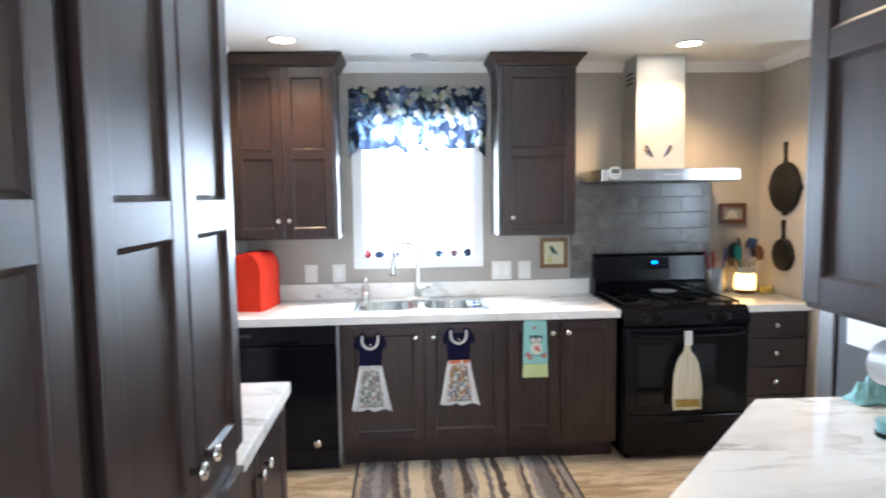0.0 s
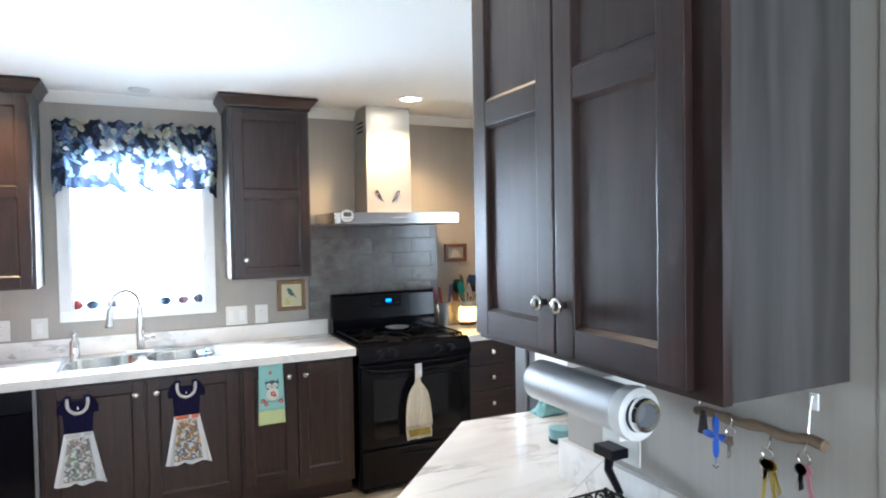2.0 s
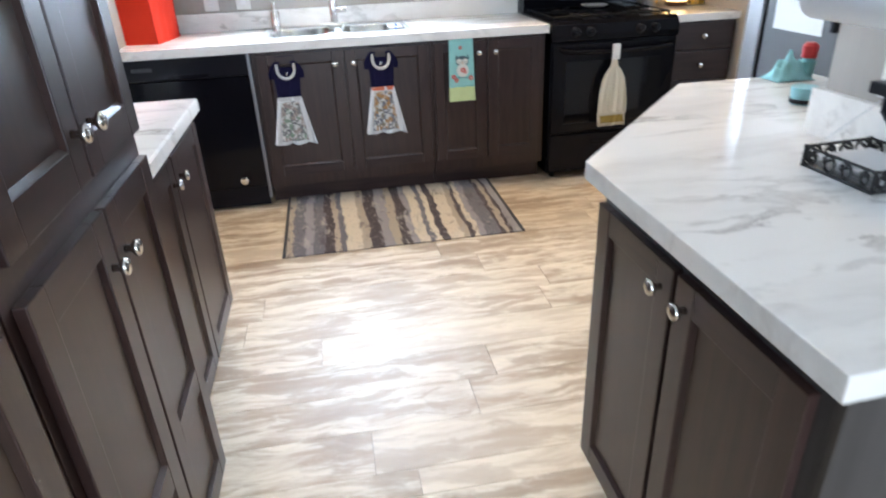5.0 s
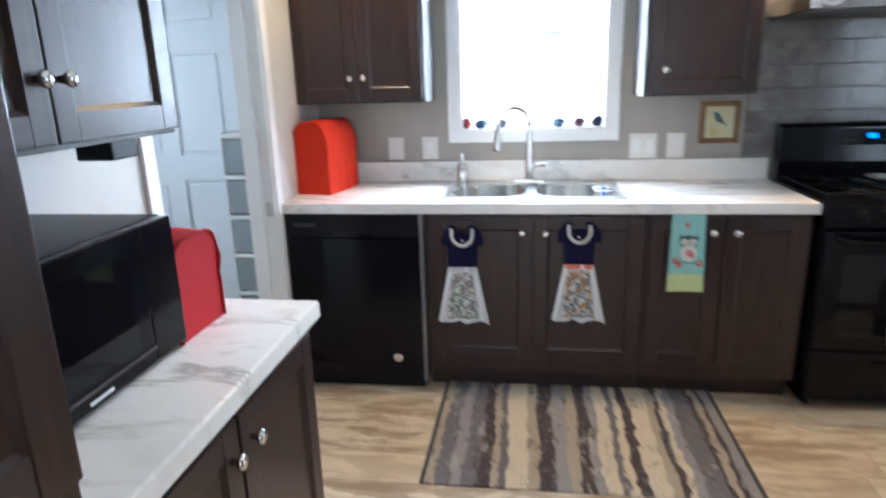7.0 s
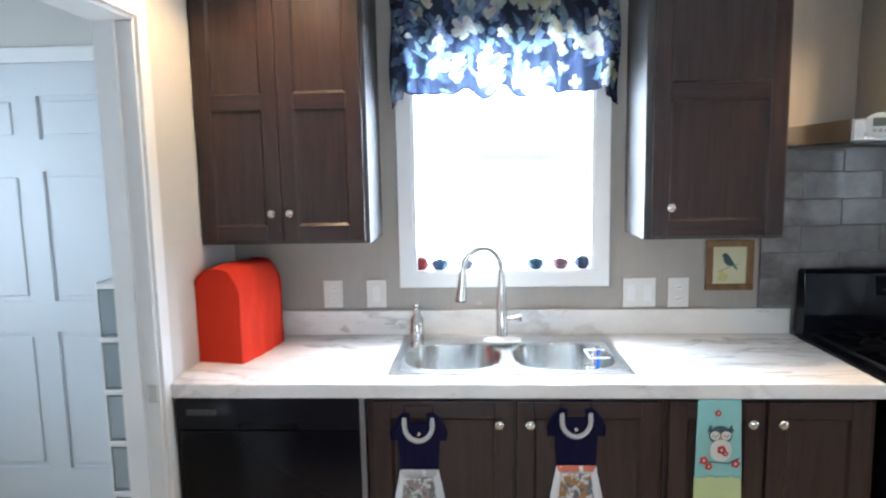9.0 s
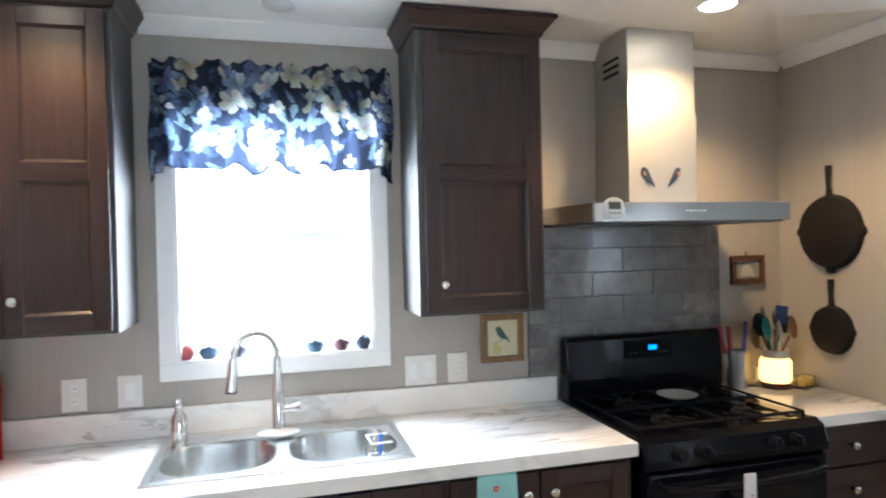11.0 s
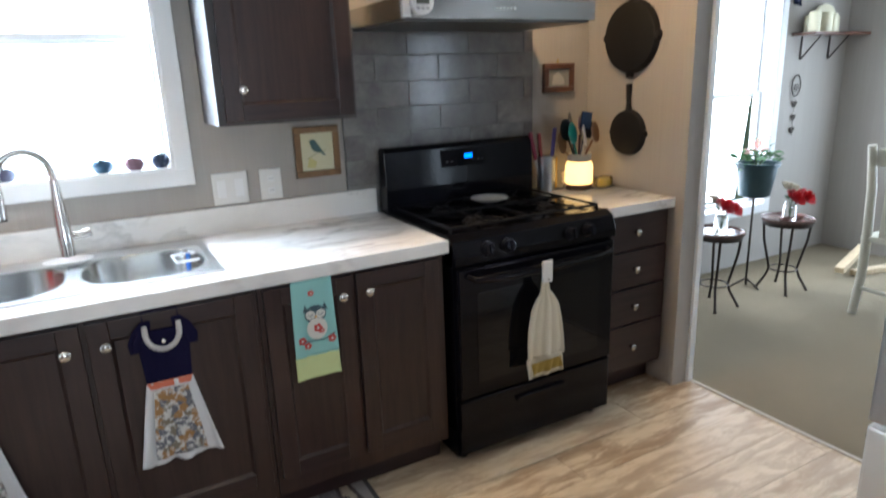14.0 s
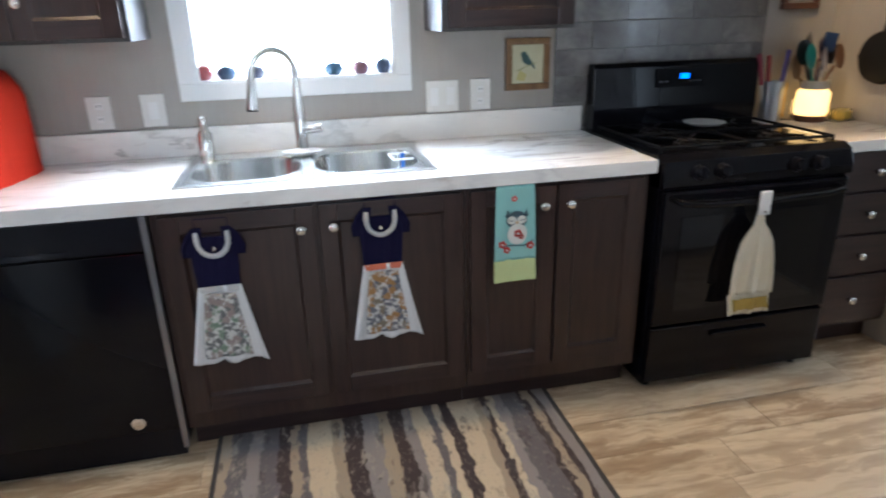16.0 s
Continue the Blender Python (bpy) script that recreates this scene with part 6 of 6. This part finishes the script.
# key rack
k = thing("key_rack", "short driftwood stick hanging from two white wall hooks", "key rack", pose(1.196, -0.028, 1.231))
pts = [(0.004 * math.sin(i * 2.1), 0.032 + i * 0.0270, 0.003 * math.sin(i * 1.7) - 0.0006 * i) for i in range(11)]
part("stick", tube(pts, 0.009, 10, radii=[0.010 + 0.0018 * math.sin(i * 2.9) for i in range(11)]), wood("driftwood", (0.09, 0.06, 0.035), (0.25, 0.18, 0.12), grain=(20, 2, 20)), k, smooth=True)
for y in (0.040, 0.270):
    h = thing("adhesive_hook", "white adhesive hook with a wire loop on the wall", "hook", pose(1.225, y, 1.292, 0, 0, -90), "wall hooks")
    part("hook_plate", box(-0.008, 0.008, -0.006, 0.0, -0.014, 0.016), WHITE, h, bevel=0.004)
    part("hook_wire", tube([(0, -0.008, 0.012), (0, -0.014, -0.01), (0.004, -0.022, -0.03), (0.006, -0.028, -0.054)], 0.0018, 6), NICKEL, h, smooth=True)
BLUE_P, BRASS, INK = plain("blue_enamel", (0.02, 0.11, 0.55), 0.3), plain("brass_metal", (0.50, 0.38, 0.10), 0.3, 1.0), plain("ink_black", (0.01, 0.01, 0.015), 0.4)
c = thing("blue_cross", "blue enamel cross charm hanging from the stick", "charm", pose(1.187, 0.212, 1.228, 0, 0, -90) @ Matrix.Diagonal((0.8, 0.8, 0.8, 1)))
for sx, sz, cz, rot in ((0.011, 0.024, -0.020, 0), (0.011, 0.027, -0.075, 0), (0.010, 0.020, -0.047, 90)):
    for s_ in ((-1, 1) if rot else (1,)):
        part("cross_arm", lathe([(0, -0.004), (0.7, -0.003), (1.0, 0.0), (0.7, 0.003), (0, 0.004)], 20), BLUE_P, c, at=pose(s_ * (0.021 if rot else 0), -0.006, cz, 90) @ Matrix.Diagonal((0.020 if rot else sx, 0.010 if rot else sz, 1, 1)), smooth=True)
part("cross_string", tube([(0, -0.004, 0.01), (0, -0.006, -0.02), (0, -0.006, -0.115)], 0.001, 5), BLUE_P, c)
part("glass_drop", lathe([(0, -0.009), (0.008, 0), (0, 0.009)], 12), GLASS, c, at=pose(0, -0.006, -0.120), smooth=True)
c = thing("black_tassel", "small black leather tag hanging from the stick", "charm", pose(1.187, 0.244, 1.215, 0, 0, -90))
part("tag_body", prism([(-0.012, -0.03), (0.012, -0.03), (0.006, 0.018), (-0.004, 0.018)], 0, 0.006), INK, c, at=pose(0, 0, 0, 90), bevel=0.002)


def key_ring(label, y, z, items):
    g = thing("key_bunch", label, "keys", pose(1.187, y, z, 0, 0, -90), "keys on the rack")
    part("ring", tube([(0.011 * math.cos(a), -0.004, 0.011 * math.sin(a)) for a in [i * math.pi / 8 for i in range(17)]], 0.0013, 6), NICKEL, g, smooth=True)
    part("ring_loop", tube([(0, -0.004, 0.010), (0.004, -0.004, 0.022), (0, 0.004, 0.03)], 0.0013, 6), NICKEL, g, smooth=True)
    for rot, ln, mt, dx in items:
        o = new("key")
        o.parent = g
        o.matrix_basis = pose(dx, -0.006, -0.008, 0, rot, 0)
        part("key_bow", lathe([(0, 0), (0.010, 0), (0.010, 0.0022), (0, 0.0022)], 16), mt, o, at=pose(0, 0, -0.010, 90))
        bm = prism([(-0.003, -ln), (0.0035, -ln + 0.004), (0.005, -ln + 0.010), (0.0035, -ln + 0.016), (0.0045, -0.020), (-0.003, -0.020)], 0, 0.002)
        part("key_blade", bm, mt, o, at=pose(0, 0, 0, 90))


key_ring("bunch of brass and steel keys with a silver clasp", 0.100, 1.190, ((6, 0.088, BRASS, 0.0), (-9, 0.074, BRASS, 0.005), (2, 0.040, NICKEL, -0.004), (-16, 0.060, BRASS, 0.009), (10, 0.036, NICKEL, 0.004)))
key_ring("bunch of small steel keys with a pink tag", 0.032, 1.203, ((12, 0.055, NICKEL, 0.0), (-12, 0.060, plain("pink_tag", (0.4, 0.16, 0.18)), 0.004), (-2, 0.048, INK, -0.005)))
key_ring("single silver key on a thin ring", 0.178, 1.208, ((4, 0.045, NICKEL, 0.0),))

# ---- utility room ----
t = thing("drawer_tower", "white plastic drawer tower with clear fronts and small goods", "drawer unit", pose(-1.318, 3.2, 0))
part("tower_side", box(0, 0.006, 0, 0.36, 0, 1.205), WHITE, t)
part("tower_side", box(0.234, 0.24, 0, 0.36, 0, 1.205), WHITE, t)
part("tower_back", box(0.0062, 0.2338, 0.352, 0.36, 0, 1.205), WHITE, t)
CLEAR = Mat("clear_plastic", (0.75, 0.82, 0.85), 0.25, Transmission_Weight=0.7, IOR=1.15).m
for i in range(6):
    z = 0.005 + i * 0.2
    part("tower_shelf", box(0.0062, 0.2338, -0.004, 0.352, z + 0.175, z + 0.195), WHITE, t, bevel=0.002)
    part("drawer_front", box(0.010, 0.230, 0.002, 0.006, z + 0.005, z + 0.170), CLEAR, t)
    for k in range(3):
        part("drawer_goods", lathe([(0, 0), (0.026, 0), (0.028, 0.05 + 0.02 * ((i + k) % 3)), (0.012, 0.09), (0, 0.09)], 14), plain("goods", ((0.05, 0.07, 0.10), (0.20, 0.05, 0.06), (0.10, 0.25, 0.35), (0.25, 0.24, 0.2))[(i * 2 + k) % 4], 0.5), t, at=pose(0.045 + k * 0.072, 0.06, z + 0.008))

# ---- dining area ----
DARK_METAL = plain("bronze_metal", (0.05, 0.04, 0.035), 0.4, 0.8)


def side_table(cx, cy, h, r, label):
    t = thing("side_table", label, "side table", pose(cx, cy, 0.008), "small round metal tables")
    part("table_top", lathe([(0, h - 0.016), (r * 0.96, h - 0.016), (r, h - 0.010), (r, h + 0.006), (r * 0.95, h + 0.008), (r * 0.92, h - 0.002), (0, h - 0.002)], 48), wood("table_brown", (0.06, 0.035, 0.03), (0.14, 0.09, 0.08), rough=(0.12, 0.2)), t, smooth=True)
    part("top_ring", lathe([(r * 0.90, h - 0.040), (r * 0.93, h - 0.040), (r * 0.93, h - 0.0165), (r * 0.90, h - 0.0165), (r * 0.90, h - 0.040)], 48), DARK_METAL, t, smooth=True)
    for i in range(4):
        a = math.pi / 4 + i * math.pi / 2
        ca, sa = math.cos(a), math.sin(a)
        rr = [(0.88, h - 0.02), (0.80, h * 0.7), (0.60, h * 0.42), (0.52, h * 0.30), (0.62, h * 0.20), (0.95, 0.006)]
        part("table_leg", tube([(r * q * ca, r * q * sa, z) for q, z in rr], 0.008, 8), DARK_METAL, t, smooth=True)
        part("leg_foot", lathe([(0, 0), (0.012, 0), (0.010, 0.01), (0, 0.012)], 10), DARK_METAL, t, at=pose(r * 0.95 * ca, r * 0.95 * sa, 0))
    ring = [(r * 0.53 * math.cos(q), r * 0.53 * math.sin(q), h * 0.30) for q in [i * math.pi / 12 for i in range(25)]]
    part("leg_ring", tube(ring, 0.005, 6), DARK_METAL, t, smooth=True)


side_table(3.545, 3.55, 0.48, 0.155, "round brown metal side table below the dining window")
side_table(4.16, 3.50, 0.485, 0.16, "round brown metal side table in the dining corner")

PETAL = plain("red_petals", (0.55, 0.02, 0.03), 0.6)
CREAM_P = plain("cream_petals", (0.62, 0.55, 0.45), 0.6)


def bouquet(cx, cy, z, heads, pale):
    v = thing("flower_vase", "clear glass vase with large red artificial roses", "flower vase", pose(cx, cy, z), "rose vases")
    part("vase_glass", lathe([(0, 0), (0.035, 0), (0.042, 0.02), (0.038, 0.09), (0.030, 0.115), (0.034, 0.125), (0.031, 0.125), (0.027, 0.112), (0.034, 0.09), (0.038, 0.02), (0, 0.006)], 28), GLASS, v, smooth=True)
    for dx, dy, dz, r, petals in [(*q, PETAL) for q in heads] + [(*q, CREAM_P) for q in pale]:
        part("flower_stem", tube([(0, 0, 0.02), (dx * 0.3, dy * 0.3, 0.12), (dx, dy, dz)], 0.003, 6), plain("stem_green", (0.04, 0.09, 0.03)), v, smooth=True)
        bm = bmesh.new()
        rng = random.Random(int(dx * 1000) + 7)
        for ring, (rr, tilt, cnt) in enumerate(((0.25, 75, 4), (0.55, 55, 6), (0.85, 30, 8), (1.0, 10, 9))):
            for i in range(cnt):
                a = 2 * math.pi * i / cnt + ring * 0.5 + rng.uniform(-0.1, 0.1)
                ca, sa = math.cos(a), math.sin(a)
                w = r * (0.35 + 0.12 * ring)
                up = math.sin(radians(tilt)) * r * 0.7
                o = r * rr
                base = Vector((ca * o * 0.35, sa * o * 0.35, -0.2 * r))
                tip = Vector((ca * o, sa * o, up))
                sd = Vector((-sa, ca, 0)) * w * 0.5
                midp = base.lerp(tip, 0.6)
                q = [bm.verts.new(base), bm.verts.new(midp - sd), bm.verts.new(tip - sd * 0.6 + Vector((ca, sa, 0)) * r * 0.08), bm.verts.new(tip + Vector((0, 0, r * 0.08))), bm.verts.new(tip + sd * 0.6 + Vector((ca, sa, 0)) * r * 0.08), bm.verts.new(midp + sd)]
                bm.faces.new(q)
        bmesh.ops.solidify(bm, geom=bm.faces[:], thickness=0.0012)
        part("rose_head", bm, petals, v, at=pose(dx, dy, dz, 40, 0, 15), smooth=True)
    for i in range(5):
        a = i * 1.3
        bm = prism([(0, 0), (0.018, 0.012), (0.045, 0.0), (0.018, -0.012)], 0, 0.001)
        part("vase_leaf", bm, plain("leaf_green", (0.05, 0.11, 0.05)), v, at=pose(0.02 * math.cos(a), 0.02 * math.sin(a), 0.13, 0, -35, a * 57))


bouquet(3.53, 3.52, 0.4870, ((-0.015, -0.02, 0.165, 0.066), (0.060, -0.03, 0.140, 0.058)), ((-0.045, 0.03, 0.20, 0.045),))
bouquet(4.12, 3.47, 0.4920, ((-0.025, -0.04, 0.150, 0.064), (0.070, -0.05, 0.145, 0.064)), ((0.0, 0.03, 0.205, 0.05), (0.06, 0.02, 0.19, 0.045)))
for dx, dy, r in ((0.10, -0.06, 0.035), (-0.13, -0.04, 0.04)):
    b = thing("potpourri_ball", "small brown dish with dried petals on the table", "dish", pose(4.17 + dx * 0.6, 3.50 + dy * 0.6, 0.492))
    part("dish_body", lathe([(0, 0), (r * 0.6, 0), (r, 0.018), (r * 0.9, 0.02), (0, 0.01)], 20), plain("dish_brown", (0.22, 0.10, 0.08), 0.4), b, smooth=True)

s = thing("plant_stand", "thin dark metal plant stand below the dining window", "plant stand", pose(4.02, 3.66, 0.008))
part("stand_pole", tube([(0, 0, 0.01), (0, 0, 0.62)], 0.007, 8), DARK_METAL, s, smooth=True)
for i in range(3):
    a = i * 2.094 + 0.5
    part("stand_foot", tube([(0, 0, 0.06), (0.10 * math.cos(a), 0.10 * math.sin(a), 0.006)], 0.006, 8), DARK_METAL, s, smooth=True)
part("stand_plate", lathe([(0, 0.62), (0.075, 0.62), (0.078, 0.63), (0, 0.626)], 28), DARK_METAL, s, smooth=True)
p = thing("potted_plant", "dark blue pot with green leaves and pale pink blossoms", "potted plant", pose(4.02, 3.66, 0.638))
part("pot", lathe([(0, 0), (0.095, 0), (0.125, 0.19), (0.138, 0.19), (0.140, 0.215), (0.124, 0.215), (0.12, 0.19), (0, 0.18)], 36), plain("pot_blue", (0.025, 0.06, 0.075), 0.35), p, smooth=True)
rng = random.Random(5)
for kind, cnt, mt in (("leaf", 70, plain("plant_green", (0.06, 0.17, 0.05), 0.5)), ("blossom", 26, plain("blossom_pink", (0.62, 0.30, 0.26), 0.6))):
    bm = bmesh.new()
    for i in range(cnt):
        a, rr = rng.uniform(0, 6.28), rng.uniform(0.02, 0.2 if kind == "leaf" else 0.08)
        z = 0.20 + rng.uniform(0.0, 0.10) + (0.09 if kind == "blossom" else 0) - rr * 0.15
        if kind == "leaf" and math.cos(a) > 0.2:
            z += 0.07 * rng.random()
        w = rng.uniform(0.014, 0.028) if kind == "leaf" else 0.014
        m4 = pose(rr * math.cos(a), rr * math.sin(a) * 0.8, z, rng.uniform(-50, 50), rng.uniform(-40, 10), math.degrees(a))
        low, high = [[bm.verts.new(m4 @ Vector((x, y, z_ + up))) for x, y, z_ in ((-w * 1.6, 0, 0), (0, -w * 0.7, 0.004), (w * 1.6, 0, -0.006), (0, w * 0.7, 0.004))] for up in (0.0, 0.001)]
        bm.faces.new(low[::-1])
        bm.faces.new(high)
        for i_ in range(4):
            bm.faces.new((low[i_], low[(i_ + 1) % 4], high[(i_ + 1) % 4], high[i_]))
    o = part(kind + "_cluster", bm, mt, p)
    o["kind"] = "stuff"
bm = bmesh.new()
for i in range(16):
    a = i * 0.9
    tube([(0, 0, 0.17), (0.05 * math.cos(a), 0.04 * math.sin(a), 0.24), (0.13 * math.cos(a), 0.10 * math.sin(a), 0.26 + 0.02 * (i % 3))], 0.0025, 5, bm)
part("plant_stem", bm, plain("stem_dark", (0.05, 0.09, 0.03)), p, kind="stuff")

s = thing("wall_shelf", "dark wooden wall shelf on two metal brackets", "shelf", pose(4.76, 4.0, 1.645))
part("shelf_board", box(0, 0.72, -0.17, -0.001, 0, 0.02), BROWN_WOOD, s, bevel=0.002)
for x in (0.12, 0.46):
    part("shelf_bracket", tube([(x, -0.006, -0.001), (x, -0.006, -0.16), (x, -0.010, -0.16), (x, -0.14, -0.004)], 0.006, 6), DARK_METAL, s, smooth=True)
ivory = plain("ivory_wax", (0.62, 0.58, 0.42), 0.5)
for x, w_, h_ in ((0.06, 0.038, 0.135), (0.20, 0.038, 0.130), (0.27, 0.036, 0.12)):
    c = thing("pillar_candle", "ivory pillar candle on the wall shelf", "candle", pose(4.76 + x, 3.88, 1.6655), "candles on the shelf")
    part("candle_wax", lathe([(0, 0), (w_, 0), (w_, h_), (w_ * 0.8, h_ + 0.002), (w_ * 0.6, h_ - 0.004), (0, h_ - 0.004)], 24), ivory, c, smooth=True)
    part("candle_wick", tube([(0, 0, h_ - 0.004), (0.002, 0, h_ + 0.008)], 0.001, 5), INK, c)
c = thing("ivory_plaque", "ivory arched plaque leaning behind the candles", "ornament", pose(4.95, 3.955, 1.6655))
out = [(-0.13, 0), (0.27, 0), (0.27, 0.11), (0.20, 0.13)] + [(0.09 + 0.11 * math.cos(a), 0.13 + 0.065 * math.sin(a)) for a in [i * math.pi / 8 for i in range(1, 8)]] + [(-0.02, 0.13), (-0.13, 0.11)]
part("plaque_board", prism(out, 0, 0.02), ivory, c, at=pose(0, 0, 0, 90), bevel=0.003)

c = thing("hanging_hearts", "wire ring ornament with small dark hearts hanging on the wall", "ornament", pose(4.862, 3.992, 1.30))
part("wire_ring", tube([(0.05 * math.cos(a), -0.004, 0.075 * math.sin(a)) for a in [i * math.pi / 12 for i in range(25)]], 0.004, 8), DARK_METAL, c, smooth=True)
part("ring_spiral", tube([(0.03 * (1 - i / 16) * math.cos(i * 0.7), -0.004, -0.02 + 0.035 * (1 - i / 16) * math.sin(i * 0.7)) for i in range(15)], 0.003, 6), DARK_METAL, c, smooth=True)
part("hanging_cord", tube([(0, -0.004, -0.075), (0, -0.004, -0.36)], 0.0012, 5), DARK_METAL, c)
heart = [(0, -0.028), (0.026, 0.002), (0.024, 0.016), (0.012, 0.020), (0, 0.010), (-0.012, 0.020), (-0.024, 0.016), (-0.026, 0.002)]
for z in (-0.13, -0.225, -0.32):
    part("small_heart", prism(heart, 0, 0.006), DARK_METAL, c, at=pose(0, -0.003, z, 90), bevel=0.001)

# cream chair and a wooden stand's foot
c = thing("dining_chair", "cream painted wooden dining chair", "chair", pose(4.315, 2.80, 0.008, 0, 0, 86))
CREAM_PAINT = plain("cream_paint", (0.48, 0.46, 0.38), 0.45)
part("seat", box(-0.22, 0.22, -0.21, 0.21, 0.44, 0.475), CREAM_PAINT, c, bevel=0.012)
for x, y in ((-0.19, -0.18), (0.19, -0.18)):
    part("chair_leg", tube([(x, y, 0), (x, y, 0.44)], 0.02, 10, radii=[0.014, 0.022]), CREAM_PAINT, c, smooth=True)
for x in (-0.19, 0.19):
    part("back_leg", tube([(x, 0.23, 0), (x, 0.19, 0.25), (x, 0.19, 0.46), (x, 0.21, 0.75), (x, 0.26, 1.0)], 0.026, 10, radii=[0.024, 0.026, 0.027, 0.025, 0.023]), CREAM_PAINT, c, smooth=True)
part("back_rail", box(-0.17, 0.17, 0.215, 0.24, 0.88, 0.98), CREAM_PAINT, c, bevel=0.008)
for x in (-0.10, 0.0, 0.10):
    part("back_slat", box(x - 0.02, x + 0.02, 0.19, 0.205, 0.476, 0.9), CREAM_PAINT, c, bevel=0.003)
for y in (-0.18, 0.21):
    part("stretcher", tube([(-0.19, y, 0.16), (0.19, y, 0.16)], 0.012, 8), CREAM_PAINT, c, smooth=True)
c = thing("wooden_floor_stand", "pale wooden crossed foot of a stand on the carpet", "stand", pose(4.94, 3.47, 0.009, 0, 0, 12))
part("foot_beam", box(-0.27, 0.20, -0.03, 0.03, 0.05, 0.09), PINE, c, at=pose(0, 0, 0.03, 0, -9, 0), bevel=0.006)
part("foot_beam", box(-0.16, 0.30, -0.03, 0.03, 0.0, 0.04), PINE, c, at=pose(0, -0.12, 0, 0, 0, -25), bevel=0.006)

# dark dresser behind the short wall
c = thing("dark_dresser", "dark brown wooden dresser with long drawers on the carpet", "dresser", pose(1.80, 0.13, 0.009))
part("dresser_body", box(0, 1.3, 0.02, 0.52, 0.10, 0.86), BOARD, c, bevel=0.004)
part("dresser_plinth", box(0.0, 1.3, 0.0, 0.52, 0.0, 0.098), plain("plinth_brown", (0.06, 0.05, 0.055), 0.5), c, bevel=0.003)
part("dresser_top", box(-0.01, 1.31, -0.01, 0.53, 0.862, 0.89), BOARD, c, bevel=0.004)
for i in range(3):
    part("drawer_front", box(0.02, 1.28, -0.002, 0.0195, 0.125 + i * 0.245, 0.355 + i * 0.245), BOARD, c, bevel=0.004)

# ---- wall tiles behind the stove ----
back = tagged(part("wall_tile_backing", box(1.205, 2.168, 3.5893, 3.5995, 0.90, 1.66), GROUT), "grey glazed rectangular wall tiles in running bond behind the stove", kind="structure")
tw, th, g = 0.303, 0.1035, 0.0025
shared = {}
for row in range(8):
    z0 = 1.66 - (row + 1) * (th + g)
    if z0 < 0.90:
        z0 = 0.90
    z1 = 1.66 - row * (th + g) - g
    x = 1.207 - (tw / 2 if row % 2 else 0)
    while x < 2.166:
        a, b = max(x, 1.207), min(x + tw - g, 2.166)
        if b - a > 0.02 and z1 - z0 > 0.02:
            size = (round(b - a, 4), round(z1 - z0, 4))
            if size not in shared:
                o = part("tile", box(0, size[0], 0, 0.0068, 0, size[1]), TILE, back, bevel=0.0014, seg=1)
                shared[size] = o.data
            else:
                o = new("tile", shared[size])
                o.parent = back
            tilt = math.sin(row * 12.9 + x * 37.1)
            o.matrix_basis = pose(a, 3.5868 + 0.0004 * ((row * 3 + int(x * 10)) % 3), z0, 0.10 * math.cos(row * 5.3 + x * 91), 0, 0.07 * tilt)
        x += tw

# ---- floor planks ----
pw, pl, gap = 0.183, 1.22, 0.0016
mesh_of = {}


def lay(x0, x1, y0, y1, seed):
    rng = random.Random(seed)
    y = y0
    while y < y1 - 0.01:
        w = min(pw, y1 - y) - gap
        x = x0 - rng.uniform(0, pl)
        while x < x1:
            a, b = max(x, x0), min(x + pl - gap, x1)
            if b - a > 0.02:
                size = (round(b - a, 3), round(w, 4))
                if size not in mesh_of:
                    o = part("floor_plank", box(0, size[0], 0, size[1], 0, 0.006), PLANK, floor)
                    mesh_of[size] = o.data
                else:
                    o = new("floor_plank", mesh_of[size])
                    o.parent = floor
                o.matrix_basis = pose(a, y, -0.006)
            x += pl
        y += pw


lay(-0.95, 2.63, 0.8, 3.5, 1)
lay(-0.95, 1.44, -2.96, 0.8, 2)
lay(-2.64, -0.951, 1.41, 3.59, 3)
